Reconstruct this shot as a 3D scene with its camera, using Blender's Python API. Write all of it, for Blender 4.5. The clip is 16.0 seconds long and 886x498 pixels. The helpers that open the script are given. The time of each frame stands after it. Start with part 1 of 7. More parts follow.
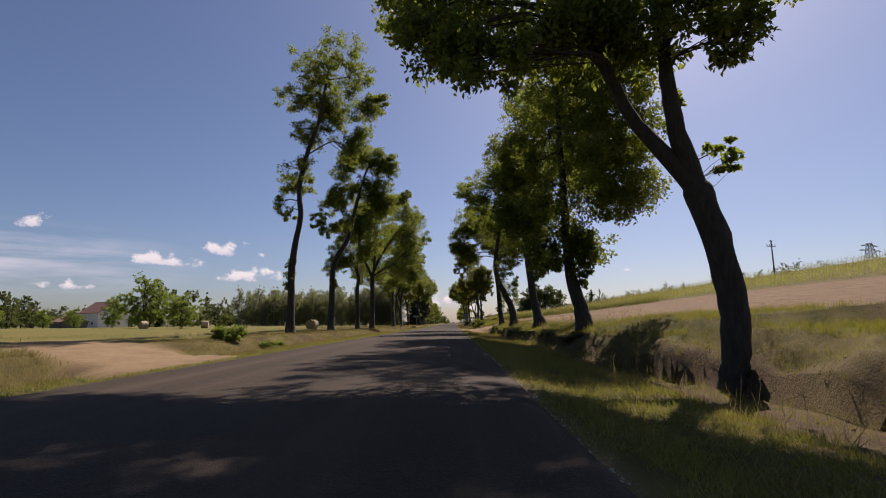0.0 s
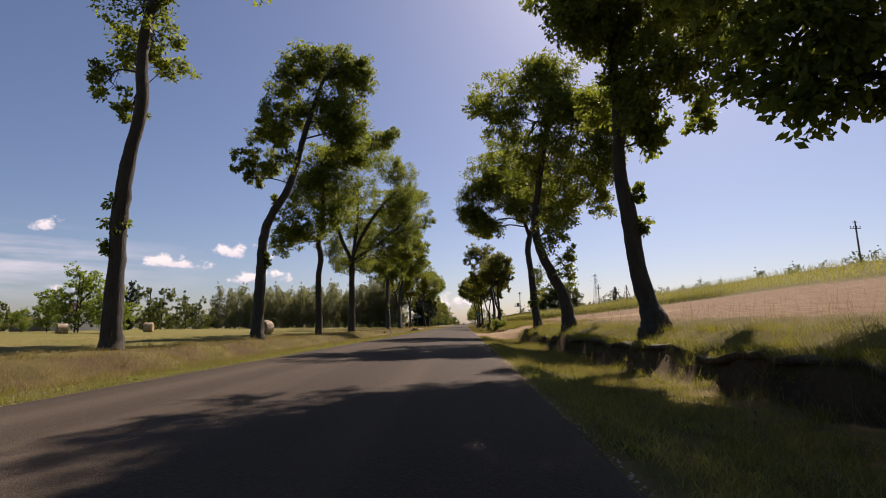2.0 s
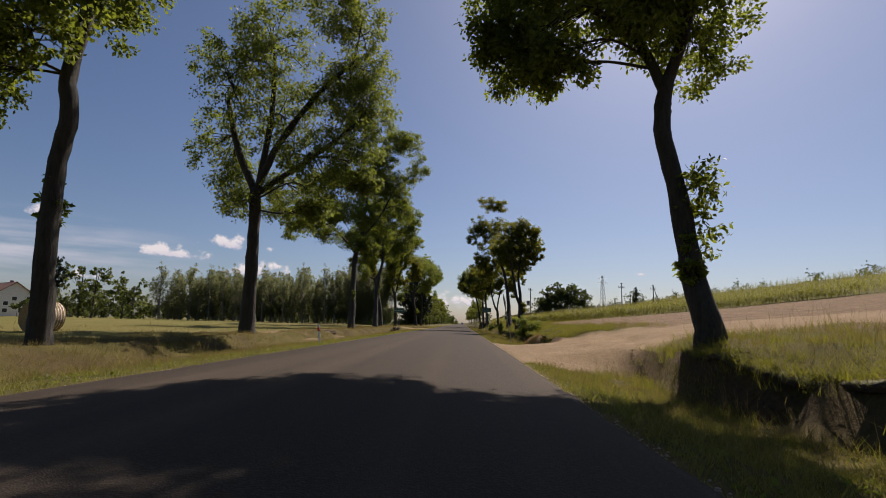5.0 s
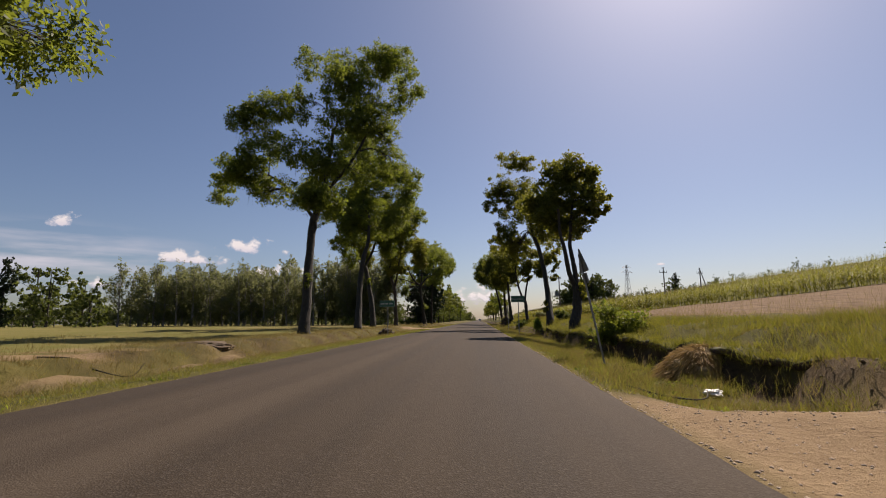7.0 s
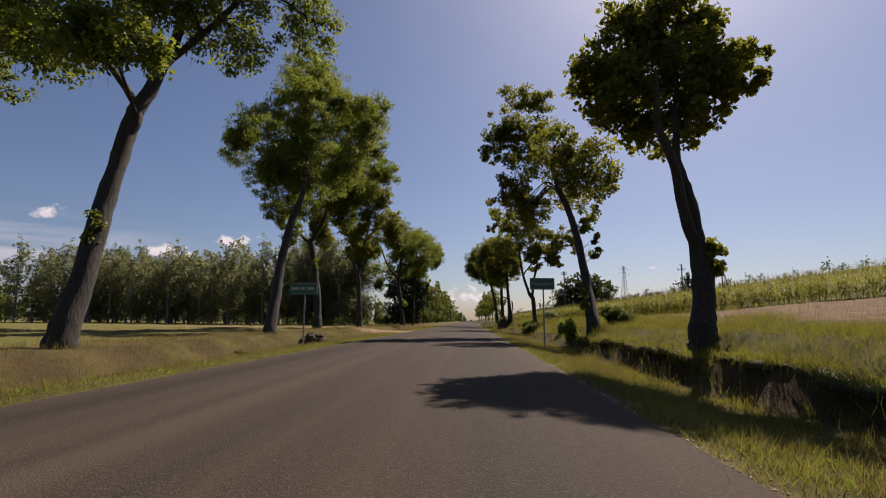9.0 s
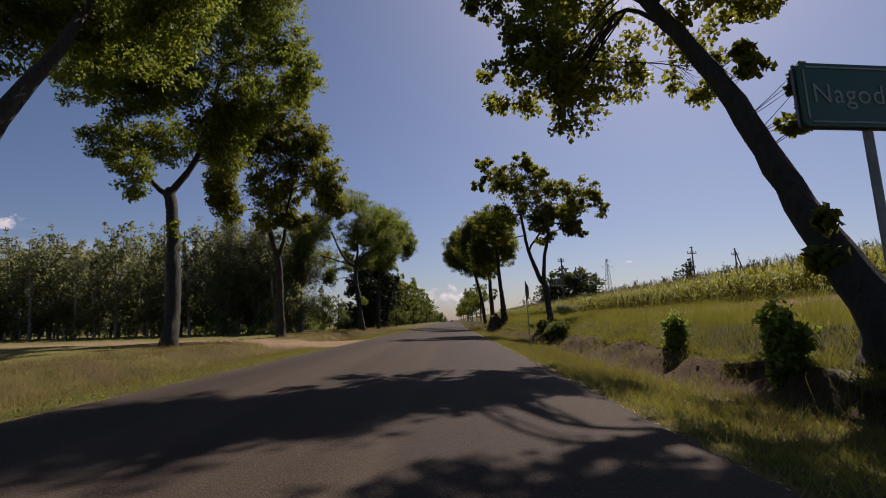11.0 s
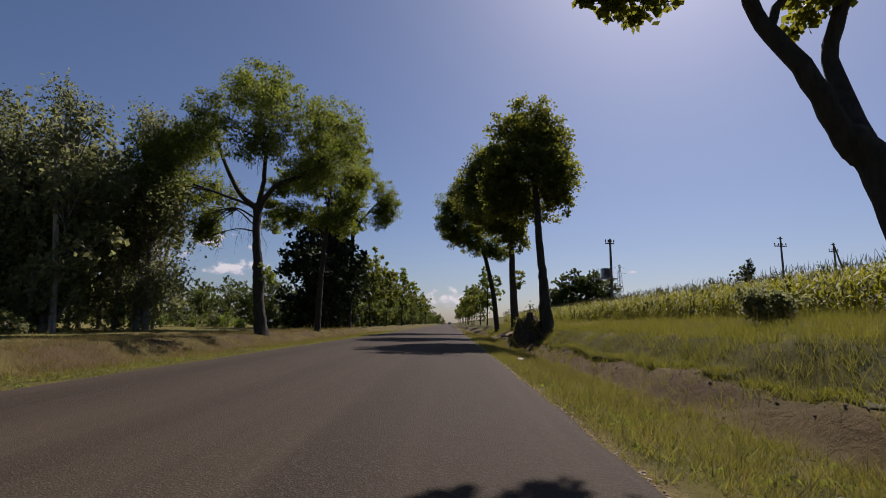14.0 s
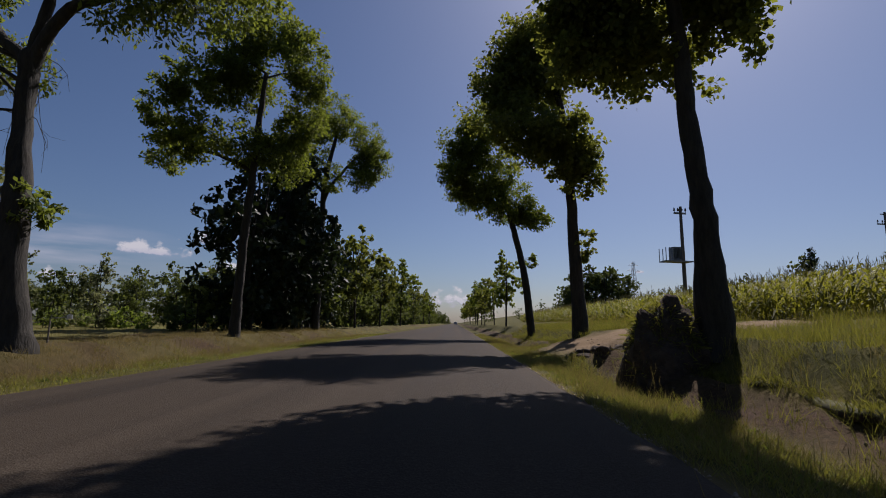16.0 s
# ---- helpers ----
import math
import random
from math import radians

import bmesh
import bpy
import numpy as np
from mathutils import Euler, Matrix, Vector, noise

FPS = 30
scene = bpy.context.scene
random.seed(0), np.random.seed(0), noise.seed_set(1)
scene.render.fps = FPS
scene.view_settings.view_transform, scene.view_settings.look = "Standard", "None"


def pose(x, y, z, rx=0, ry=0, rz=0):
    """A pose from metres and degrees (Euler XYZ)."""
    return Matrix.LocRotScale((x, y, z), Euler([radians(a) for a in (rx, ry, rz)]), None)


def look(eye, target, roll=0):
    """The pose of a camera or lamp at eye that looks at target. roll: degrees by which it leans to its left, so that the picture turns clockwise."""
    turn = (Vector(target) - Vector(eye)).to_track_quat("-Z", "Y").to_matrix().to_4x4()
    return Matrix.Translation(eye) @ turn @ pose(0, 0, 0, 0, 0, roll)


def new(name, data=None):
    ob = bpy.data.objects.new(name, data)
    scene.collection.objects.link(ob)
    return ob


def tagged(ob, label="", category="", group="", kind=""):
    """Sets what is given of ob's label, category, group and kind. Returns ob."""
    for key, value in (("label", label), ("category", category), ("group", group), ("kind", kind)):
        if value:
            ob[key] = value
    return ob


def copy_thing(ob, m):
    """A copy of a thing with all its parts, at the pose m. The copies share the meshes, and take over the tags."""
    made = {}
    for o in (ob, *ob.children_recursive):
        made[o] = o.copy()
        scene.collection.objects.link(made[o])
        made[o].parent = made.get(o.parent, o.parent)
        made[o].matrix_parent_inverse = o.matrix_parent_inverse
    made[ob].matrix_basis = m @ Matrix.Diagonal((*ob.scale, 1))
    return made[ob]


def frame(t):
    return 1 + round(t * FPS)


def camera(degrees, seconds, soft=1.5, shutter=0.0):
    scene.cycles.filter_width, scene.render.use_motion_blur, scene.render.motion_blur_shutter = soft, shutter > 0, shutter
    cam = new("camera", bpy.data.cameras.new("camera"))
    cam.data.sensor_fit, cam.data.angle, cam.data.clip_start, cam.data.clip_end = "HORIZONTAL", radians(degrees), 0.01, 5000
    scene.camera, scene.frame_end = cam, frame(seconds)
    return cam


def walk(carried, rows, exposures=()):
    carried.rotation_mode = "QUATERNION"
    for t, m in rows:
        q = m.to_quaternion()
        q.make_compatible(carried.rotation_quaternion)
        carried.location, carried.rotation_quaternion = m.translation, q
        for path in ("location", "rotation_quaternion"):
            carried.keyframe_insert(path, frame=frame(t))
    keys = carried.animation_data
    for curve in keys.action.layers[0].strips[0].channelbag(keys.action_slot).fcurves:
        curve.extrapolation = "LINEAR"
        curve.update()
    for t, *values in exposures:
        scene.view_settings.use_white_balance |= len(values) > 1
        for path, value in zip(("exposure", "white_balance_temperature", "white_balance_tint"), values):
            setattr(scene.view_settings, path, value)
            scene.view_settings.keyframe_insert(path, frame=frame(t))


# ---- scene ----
PATH = [
    (0, (2.685, 0.498, 0.973), (2.642, 2.474, 1.28), -0.6),
    (0.5, (2.673, 5.883, 1.018), (2.59, 7.857, 1.326), -0.1),
    (1, (2.584, 11.395, 1.011), (2.517, 13.37, 1.319), 0.3),
    (1.5, (2.641, 16.144, 0.992), (2.555, 18.118, 1.303), -0.8),
    (2, (2.638, 20.951, 1.016), (2.554, 22.925, 1.328), -0.8),
    (2.5, (2.545, 25.099, 0.985), (2.454, 27.073, 1.295), -0.5),
    (3, (2.432, 29.772, 1.006), (2.418, 31.748, 1.314), -0.4),
    (3.5, (2.357, 34.092, 1.041), (2.275, 36.065, 1.354), -0.2),
    (4, (2.297, 38.596, 1.019), (2.188, 40.569, 1.328), 2.0),
    (6.5, (1.862, 61.692, 1.0), (1.787, 63.667, 1.302), -1.5),
    (7, (1.948, 66.978, 1.023), (1.8, 68.95, 1.319), -0.7),
    (7.5, (1.86, 71.464, 1.013), (1.787, 73.441, 1.311), -0.7),
    (8, (1.791, 76.277, 1.01), (1.696, 78.253, 1.306), 0.2),
    (8.5, (1.854, 80.671, 1.013), (1.729, 82.645, 1.31), 0.5),
    (11, (1.781, 103.207, 1.036), (1.755, 105.185, 1.335), -1.9),
    (11.5, (1.71, 107.926, 1.002), (1.697, 109.903, 1.303), -0.7),
    (12, (1.947, 113.06, 1.002), (1.969, 115.037, 1.304), 0.2),
    (12.5, (2.007, 117.438, 1.004), (1.993, 119.414, 1.311), -0.1),
    (13, (2.047, 122.27, 1.015), (2.026, 124.246, 1.323), -0.5),
    (13.5, (2.228, 126.806, 1.003), (2.225, 128.782, 1.313), 1.2),
    (14, (2.41, 131.271, 0.985), (2.374, 133.247, 1.293), 0.8),
    (14.5, (2.381, 135.623, 0.979), (2.291, 137.596, 1.293), -0.2),
    (15, (2.476, 140.092, 0.98), (2.426, 142.066, 1.294), 0.7),
    (15.5, (2.42, 143.982, 1.007), (2.369, 145.958, 1.317), 0.5),
    (16, (2.023, 147.845, 0.978), (1.966, 149.82, 1.285), 0.9),
]
EXPOSURES = [(0, 0.64, 6750, 24), (2.5, 0.9, 7150, 25), (3.2, 0.84, 7100, 24), (4, 0.42, 6550, 19), (6.5, 0.64, 7100, 20), (8.5, 0.6, 7000, 22), (11, 0.34, 6680, 24), (12.5, 0.56, 7000, 27), (13.5, 0.5, 6950, 28), (14, 0.34, 6400, 22), (15.4, 0.56, 6450, 22), (16, 0.06, 6150, 20)]   # seconds, stops, kelvin, tint
cam = camera(86.0, 16.0, 1.0)
walk(cam, [(t, look(eye, target, roll)) for t, eye, target, roll in PATH], EXPOSURES)

# ---- light ----
SUN_AZ, SUN_EL = 27.0, 47.0          # to the right of the road's heading, above the horizon
world = bpy.data.worlds.new("sky_world")
scene.world = world
world.use_nodes = True
wn = world.node_tree.nodes
wn.clear()
sky = wn.new("ShaderNodeTexSky")
sky.sky_type, sky.sun_disc = "NISHITA", False
sky.sun_elevation, sky.sun_rotation = radians(SUN_EL), radians(SUN_AZ)
sky.air_density, sky.dust_density, sky.ozone_density = 1.0, 1.0, 5.6
bg = wn.new("ShaderNodeBackground")
bg.inputs["Strength"].default_value = 0.052
wout = wn.new("ShaderNodeOutputWorld")
world.node_tree.links.new(sky.outputs[0], bg.inputs[0])
world.node_tree.links.new(bg.outputs[0], wout.inputs[0])

sun_data = bpy.data.lights.new("sun", "SUN")
sun_data.energy, sun_data.angle, sun_data.color = 5.0, radians(0.53), (1.0, 0.94, 0.84)
sun = new("sun", sun_data)
sun_way = Vector((math.sin(radians(SUN_AZ)) * math.cos(radians(SUN_EL)), math.cos(radians(SUN_AZ)) * math.cos(radians(SUN_EL)), math.sin(radians(SUN_EL))))
sun.matrix_world = look(sun_way * 300, (0, 0, 0))

# ---- materials ----
def mat(name, rough=0.8):
    m = bpy.data.materials.new(name)
    m.use_nodes = True
    return m, m.node_tree, m.node_tree.nodes["Principled BSDF"]


def node(nt, kind, **values):
    n = nt.nodes.new(kind)
    for k, v in values.items():
        n.inputs[k].default_value = v
    return n


def noise_tex(nt, scale, detail=4.0, rough=0.6, coord=None):
    n = node(nt, "ShaderNodeTexNoise", Scale=scale, Detail=detail, Roughness=rough)
    if coord is not None:
        nt.links.new(coord, n.inputs["Vector"])
    return n.outputs["Fac"]


def ramp(nt, fac, stops):
    r = nt.nodes.new("ShaderNodeValToRGB")
    while len(r.color_ramp.elements) < len(stops):
        r.color_ramp.elements.new(0.5)
    for e, (p, c) in zip(r.color_ramp.elements, stops):
        e.position = p
        e.color = (*c, 1.0) if len(c) == 3 else c
    nt.links.new(fac, r.inputs[0])
    return r.outputs[0]


def mixc(nt, fac, a, b, blend="MIX"):
    m = nt.nodes.new("ShaderNodeMix")
    m.data_type, m.blend_type = "RGBA", blend
    for sock, v in ((m.inputs[0], fac), (m.inputs[6], a), (m.inputs[7], b)):
        if hasattr(v, "links"):
            nt.links.new(v, sock)
        elif isinstance(v, (int, float)):
            sock.default_value = v
        else:
            sock.default_value = (*v, 1.0)
    return m.outputs[2]


def math_node(nt, op, a, b=0.0, clamp=False):
    m = nt.nodes.new("ShaderNodeMath")
    m.operation, m.use_clamp = op, clamp
    for sock, v in ((m.inputs[0], a), (m.inputs[1], b)):
        if hasattr(v, "links"):
            nt.links.new(v, sock)
        else:
            sock.default_value = v
    return m.outputs[0]


def bump(nt, bsdf, height, strength=0.4, distance=0.02):
    b = node(nt, "ShaderNodeBump", Strength=strength, Distance=distance)
    nt.links.new(height, b.inputs["Height"])
    nt.links.new(b.outputs[0], bsdf.inputs["Normal"])


def coords(nt):
    return nt.nodes.new("ShaderNodeTexCoord").outputs["Object"]


def attr(nt, name):
    a = nt.nodes.new("ShaderNodeAttribute")
    a.attribute_name = name
    return a.outputs["Fac"]


def plain_mat(name, c1, c2, scale=6.0, rough=0.7, metal=0.0, bumps=0.2, bscale=None, dist=0.005):
    m, nt, b = mat(name)
    co = coords(nt)
    f = noise_tex(nt, scale, 5, 0.65, co)
    nt.links.new(ramp(nt, f, [(0.3, c1), (0.7, c2)]), b.inputs["Base Color"])
    b.inputs["Roughness"].default_value = rough
    b.inputs["Metallic"].default_value = metal
    if bumps:
        bump(nt, b, noise_tex(nt, bscale or scale * 6, 4, 0.6, co), bumps, dist)
    return m


def leaf_mat(name, dark, light, glow, share=0.4, rough=0.62):
    """Leaves: colour by leaf and by clump, part of the light comes through."""
    m, nt, b = mat(name)
    geo = nt.nodes.new("ShaderNodeNewGeometry")
    co = coords(nt)
    big = noise_tex(nt, 0.55, 3, 0.6, co)
    fac = math_node(nt, "ADD", math_node(nt, "MULTIPLY", geo.outputs["Random Per Island"], 0.55), math_node(nt, "MULTIPLY", big, 0.6))
    col = ramp(nt, fac, [(0.25, dark), (0.8, light)])
    nt.links.new(col, b.inputs["Base Color"])
    b.inputs["Roughness"].default_value = rough
    b.inputs["Specular IOR Level"].default_value = 0.25
    t = nt.nodes.new("ShaderNodeBsdfTranslucent")
    nt.links.new(ramp(nt, fac, [(0.25, tuple(g * 0.6 for g in glow)), (0.8, glow)]), t.inputs["Color"])
    mx = nt.nodes.new("ShaderNodeMixShader")
    mx.inputs[0].default_value = share
    nt.links.new(b.outputs[0], mx.inputs[1])
    nt.links.new(t.outputs[0], mx.inputs[2])
    nt.links.new(mx.outputs[0], nt.nodes["Material Output"].inputs["Surface"])
    return m


LEAF = {
    "ash": leaf_mat("ash_leaves", (0.014, 0.025, 0.006), (0.085, 0.112, 0.022), (0.3, 0.36, 0.036), 0.42),
    "maple": leaf_mat("maple_leaves", (0.02, 0.032, 0.0064), (0.096, 0.108, 0.0192), (0.3, 0.305, 0.033), 0.46),
    "linden": leaf_mat("linden_leaves", (0.028, 0.044, 0.012), (0.098, 0.112, 0.027), (0.3, 0.32, 0.04), 0.46),
    "willow": leaf_mat("willow_leaves", (0.02, 0.036, 0.009), (0.1, 0.13, 0.028), (0.32, 0.38, 0.045), 0.4),
    "birch": leaf_mat("birch_leaves", (0.034, 0.044, 0.02), (0.142, 0.153, 0.072), (0.31, 0.33, 0.125), 0.46),
    "wood": leaf_mat("thicket_leaves", (0.018, 0.03, 0.010), (0.065, 0.085, 0.024), (0.19, 0.23, 0.04), 0.4),
    "shrub": leaf_mat("shrub_leaves", (0.04, 0.075, 0.014), (0.13, 0.185, 0.03), (0.33, 0.42, 0.05)),
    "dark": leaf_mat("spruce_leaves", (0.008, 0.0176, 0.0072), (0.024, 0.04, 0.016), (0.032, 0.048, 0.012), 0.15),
}
M_CORN = leaf_mat("corn_leaves", (0.048, 0.06, 0.008), (0.16, 0.16, 0.0224), (0.368, 0.36, 0.032), 0.45, 0.65)
M_TASSEL = plain_mat("corn_tassel", (0.17, 0.145, 0.05), (0.27, 0.22, 0.085), 8, 0.9, 0, 0)
M_GRASS = leaf_mat("verge_grass", (0.062, 0.066, 0.014), (0.21, 0.19, 0.046), (0.33, 0.32, 0.05), 0.35, 0.7)
M_DRY = leaf_mat("dry_grass", (0.104, 0.08, 0.0256), (0.232, 0.176, 0.064), (0.288, 0.224, 0.064), 0.35, 0.8)
M_WEED = leaf_mat("bank_weeds", (0.036, 0.044, 0.008), (0.145, 0.14, 0.029), (0.29, 0.28, 0.037), 0.4, 0.7)


def bark_mat(name, dark, light, scale=9.0):
    m, nt, b = mat(name)
    mp = node(nt, "ShaderNodeMapping", Scale=(1.0, 1.0, 0.22))
    nt.links.new(coords(nt), mp.inputs["Vector"])
    f = noise_tex(nt, scale, 6, 0.7, mp.outputs[0])
    big = noise_tex(nt, 1.3, 3, 0.5, mp.outputs[0])
    col = mixc(nt, math_node(nt, "MULTIPLY", big, 0.5), ramp(nt, f, [(0.35, dark), (0.68, light)]), (0.04, 0.04, 0.028))
    nt.links.new(col, b.inputs["Base Color"])
    b.inputs["Roughness"].default_value = 0.92
    bump(nt, b, f, 0.9, 0.06)
    return m


M_BARK = bark_mat("ash_bark", (0.009, 0.0072, 0.0056), (0.05, 0.04, 0.03))
M_BIRCH_BARK = bark_mat("birch_bark", (0.10, 0.09, 0.08), (0.42, 0.40, 0.37), 5.0)

# ---- ground and road ----
HALF = 3.7                            # half the road's width
BANK_X = ((-60, 11.4), (14, 11.4), (20, 10.0), (26.8, 8.8), (38, 8.3), (49, 7.7), (60, 7.7), (98, 7.4), (109, 7.5), (137, 7.7), (159, 7.2), (181, 6.9), (260, 7.0))


def smooth(a, b, v):
    u = min(1.0, max(0.0, (v - a) / (b - a)))
    return u * u * (3 - 2 * u)


def lerp_list(rows, v):
    if v <= rows[0][0]:
        return rows[0][1]
    for (a, p), (b, q) in zip(rows, rows[1:]):
        if v <= b:
            return p + (q - p) * (v - a) / (b - a)
    return rows[-1][1]


def window(a, b, soft, v):
    return smooth(a - soft, a + soft, v) * (1 - smooth(b - soft, b + soft, v))


def entry_right(y):
    return window(63.0, 73.4, 1.5, y)


def farm_track(x, y):
    """Sand of the tracks that leave the road: 0 to 1."""
    fan = 1.6 * smooth(7, 3.7, abs(x))
    a = window(62.5 - fan - 0.12 * max(0, x - 9), 73.3 + fan * 0.4 - 0.25 * max(0, x - 9), 0.7, y) * smooth(3.6, 4.0, x) * (1 - smooth(20, 24, x))
    b = window(128.5 - fan, 134.5 + fan, 0.7, y + 0.18 * (x + 6)) * smooth(3.6, 4.2, -x) * (1 - smooth(30, 36, -x))
    c = window(10.4 - 0.5 * fan, 15.8 + 0.6 * fan, 0.6, y + 0.75 * (x + 4)) * smooth(4.1, 4.9, -x) * (1 - smooth(15, 20, -x))
    d = window(163.5, 168.0, 1.0, y + 0.1 * x) * smooth(4.5, 6.5, x) * (1 - smooth(13, 16, x))
    bare = smooth(-0.2, 0.15, noise.noise(Vector((x * 0.45, y * 0.45, 21.0))))
    e = 0.85 * window(75.5, 85.0, 1.6, y) * window(6.4, 11.5, 0.8, -x) * bare
    return max(a, b, c, d, e)


def rise(x, y):
    """Height of the land away from the road's ditches."""
    if x > 0:
        u = min(max(0.0, x - 11.0), 82.0)
        return 1.0 + 0.08 * u + 0.0009 * u * u - 0.004 * max(0.0, x - 93.0) * (x < 200) - 0.43 * (x >= 200)
    return 0.25 + 0.25 * smooth(12, 70, -x)


def ground_z(x, y):
    n1 = noise.noise(Vector((x * 0.35, y * 0.35, 3.1)))
    n2 = noise.noise(Vector((x * 1.3, y * 1.3, 7.7)))
    a = abs(x)
    if a < HALF:
        return -0.16 + 0.10 * smooth(3.3, 3.7, a) + 0.02
    if x > 0:
        edge = lerp_list(BANK_X, y)
        deep = 0.46 + 0.5 * (1 - smooth(15, 24, y)) - 0.04 * smooth(95, 120, y) + 0.16 * n1
        crest = bank_top(y) - 0.1 + 0.2 * n1
        low = edge - 1.35
        if y < 22:
            low += 0.3 * (1 - smooth(15, 22, y))
        if x < 5.0:
            z = -0.04 - 0.25 * smooth(3.9, 5.2, x)
        elif x < low:
            z = -0.29 - (deep - 0.29) * smooth(5.0, low - 0.2, x)
        elif x < edge + 0.2:
            z = -deep + (deep + crest) * smooth(edge - 0.6 - 1.7 * (1 - smooth(16, 30, y)) - 0.65 * smooth(108, 118, y), edge + 0.06 + 0.5 * (1 - smooth(16, 30, y)), x + 0.38 * n2 + 0.35 * n1)
        else:
            z = crest + (0.72 - crest) * smooth(edge, edge + 1.3, x) + (rise(x, y) - 0.72) * smooth(edge + 0.8, 11.8, x)
        flat = -0.02 + 1.02 * smooth(4.5, 13.0, x)
        k = entry_right(y)
        z = z * (1 - k) + flat * k if x < 13 else z
        k2 = window(162, 169, 1.2, y)
        z = z * (1 - k2) + (-0.05 + 0.9 * smooth(4.5, 9, x)) * k2 if x < 11 else z
        rough = 0.05 + 0.06 * smooth(5.5, 7.5, x)
    else:
        hollow = 0.30 + 0.22 * window(76, 104, 6, y) + 0.15 * window(-5, 30, 5, y) + 0.12 * n1
        if a < 5.6:
            z = -0.04 - 0.12 * smooth(3.9, 5.6, a)
        elif a < 7.2:
            z = -0.16 - (hollow - 0.16) * smooth(5.6, 7.0, a)
        elif a < 9.6:
            z = -hollow + (hollow + 0.22) * smooth(7.2, 8.6, a + 0.25 * n2)
        else:
            z = rise(x, y)
        k = farm_track(x, y)
        z = z * (1 - k) + (-0.05 + 0.28 * smooth(5, 12, a)) * k
        rough = 0.05 + 0.04 * smooth(5.5, 8, a)
    if a > 14 and x > 0:
        rough = 0.09
    n3 = noise.noise(Vector((x * 3.1, y * 3.1, 2.2)))
    return z + (rough * n2 + 0.6 * rough * n3 * smooth(5.5, 7, a) * (a < 14)) * smooth(3.9, 5.0, a) + 0.05 * n1 * smooth(4.2, 6, a)


def plough_edge(y):
    """Where the ploughed field ends and the maize begins, to the right of the road."""
    return lerp_list(((-300, 52), (95, 52), (108, 40), (113, 33), (119, 25), (126, 14), (127, 9)), y)


def bank_top(y):
    return lerp_list(((0, 0.5), (26, 0.4), (80, 0.38), (100, 0.32), (112, 0.2), (150, 0.05), (200, 0.1)), y)


def spread(stops):
    out = []
    for a, b, step in stops:
        n = max(1, round((b - a) / step))
        out += [a + (b - a) * i / n for i in range(n)]
    return out + [stops[-1][1]]


GX = spread([(-3000, -400, 650), (-400, -100, 30), (-100, -30, 5), (-30, -13, 1.2), (-13, -10, 0.5), (-10, -3.7, 0.27), (-3.7, 3.7, 1.85), (3.7, 11.5, 0.26), (11.5, 20, 0.9), (20, 100, 4), (100, 400, 30), (400, 3000, 650)])
GY = spread([(-2000, -100, 300), (-100, -10, 8), (-10, 190, 0.5), (190, 260, 2), (260, 500, 12), (500, 3500, 300)])


def grid_mesh(name, xs, ys, height, masks, material):
    nx, ny = len(xs), len(ys)
    co = np.empty((ny, nx, 3))
    vals = {k: np.zeros((ny, nx), np.float32) for k in masks}
    for j, y in enumerate(ys):
        for i, x in enumerate(xs):
            co[j, i] = (x, y, height(x, y))
            for k, f in masks.items():
                vals[k][j, i] = f(x, y)
    idx = np.arange(nx * ny).reshape(ny, nx)
    quads = np.stack([idx[:-1, :-1], idx[:-1, 1:], idx[1:, 1:], idx[1:, :-1]], -1).reshape(-1, 4)
    me = mesh_from(name, co.reshape(-1, 3), quads, material, smooth_faces=True)
    for k, v in vals.items():
        me.attributes.new(k, "FLOAT", "POINT").data.foreach_set("value", v.ravel())
    return me


def mesh_from(name, verts, faces, material, smooth_faces=False, indices=None):
    """A mesh from arrays; faces is an (n, 3) or (n, 4) array, or a list of such arrays."""
    me = bpy.data.meshes.new(name)
    groups = faces if isinstance(faces, list) else [faces]
    groups = [np.asarray(g, np.int32) for g in groups if len(g)]
    verts = np.asarray(verts, np.float32)
    me.vertices.add(len(verts))
    me.vertices.foreach_set("co", verts.ravel())
    loops = np.concatenate([g.ravel() for g in groups])
    totals = np.concatenate([np.full(len(g), g.shape[1], np.int32) for g in groups])
    me.loops.add(len(loops))
    me.loops.foreach_set("vertex_index", loops)
    me.polygons.add(len(totals))
    me.polygons.foreach_set("loop_start", np.r_[0, np.cumsum(totals)[:-1]].astype(np.int32))
    me.polygons.foreach_set("loop_total", totals)
    if smooth_faces:
        me.polygons.foreach_set("use_smooth", np.ones(len(totals), bool))
    for m in (material if isinstance(material, (list, tuple)) else [material]):
        me.materials.append(m)
    if indices is not None:
        me.polygons.foreach_set("material_index", np.asarray(indices, np.int32))
    me.update(calc_edges=True)
    return me


def m_lush(x, y):
    a = abs(x)
    return (1 - 0.45 * smooth(5.0, 7.0, a)) * (1 - smooth(9.5, 12, a)) * 0.9 if x < 0 else max((1 - smooth(5.4, 6.8, x)) * 0.8, (0.55 + 0.35 * smooth(70, 80, y)) * smooth(0.0, 0.5, x - lerp_list(BANK_X, y)))


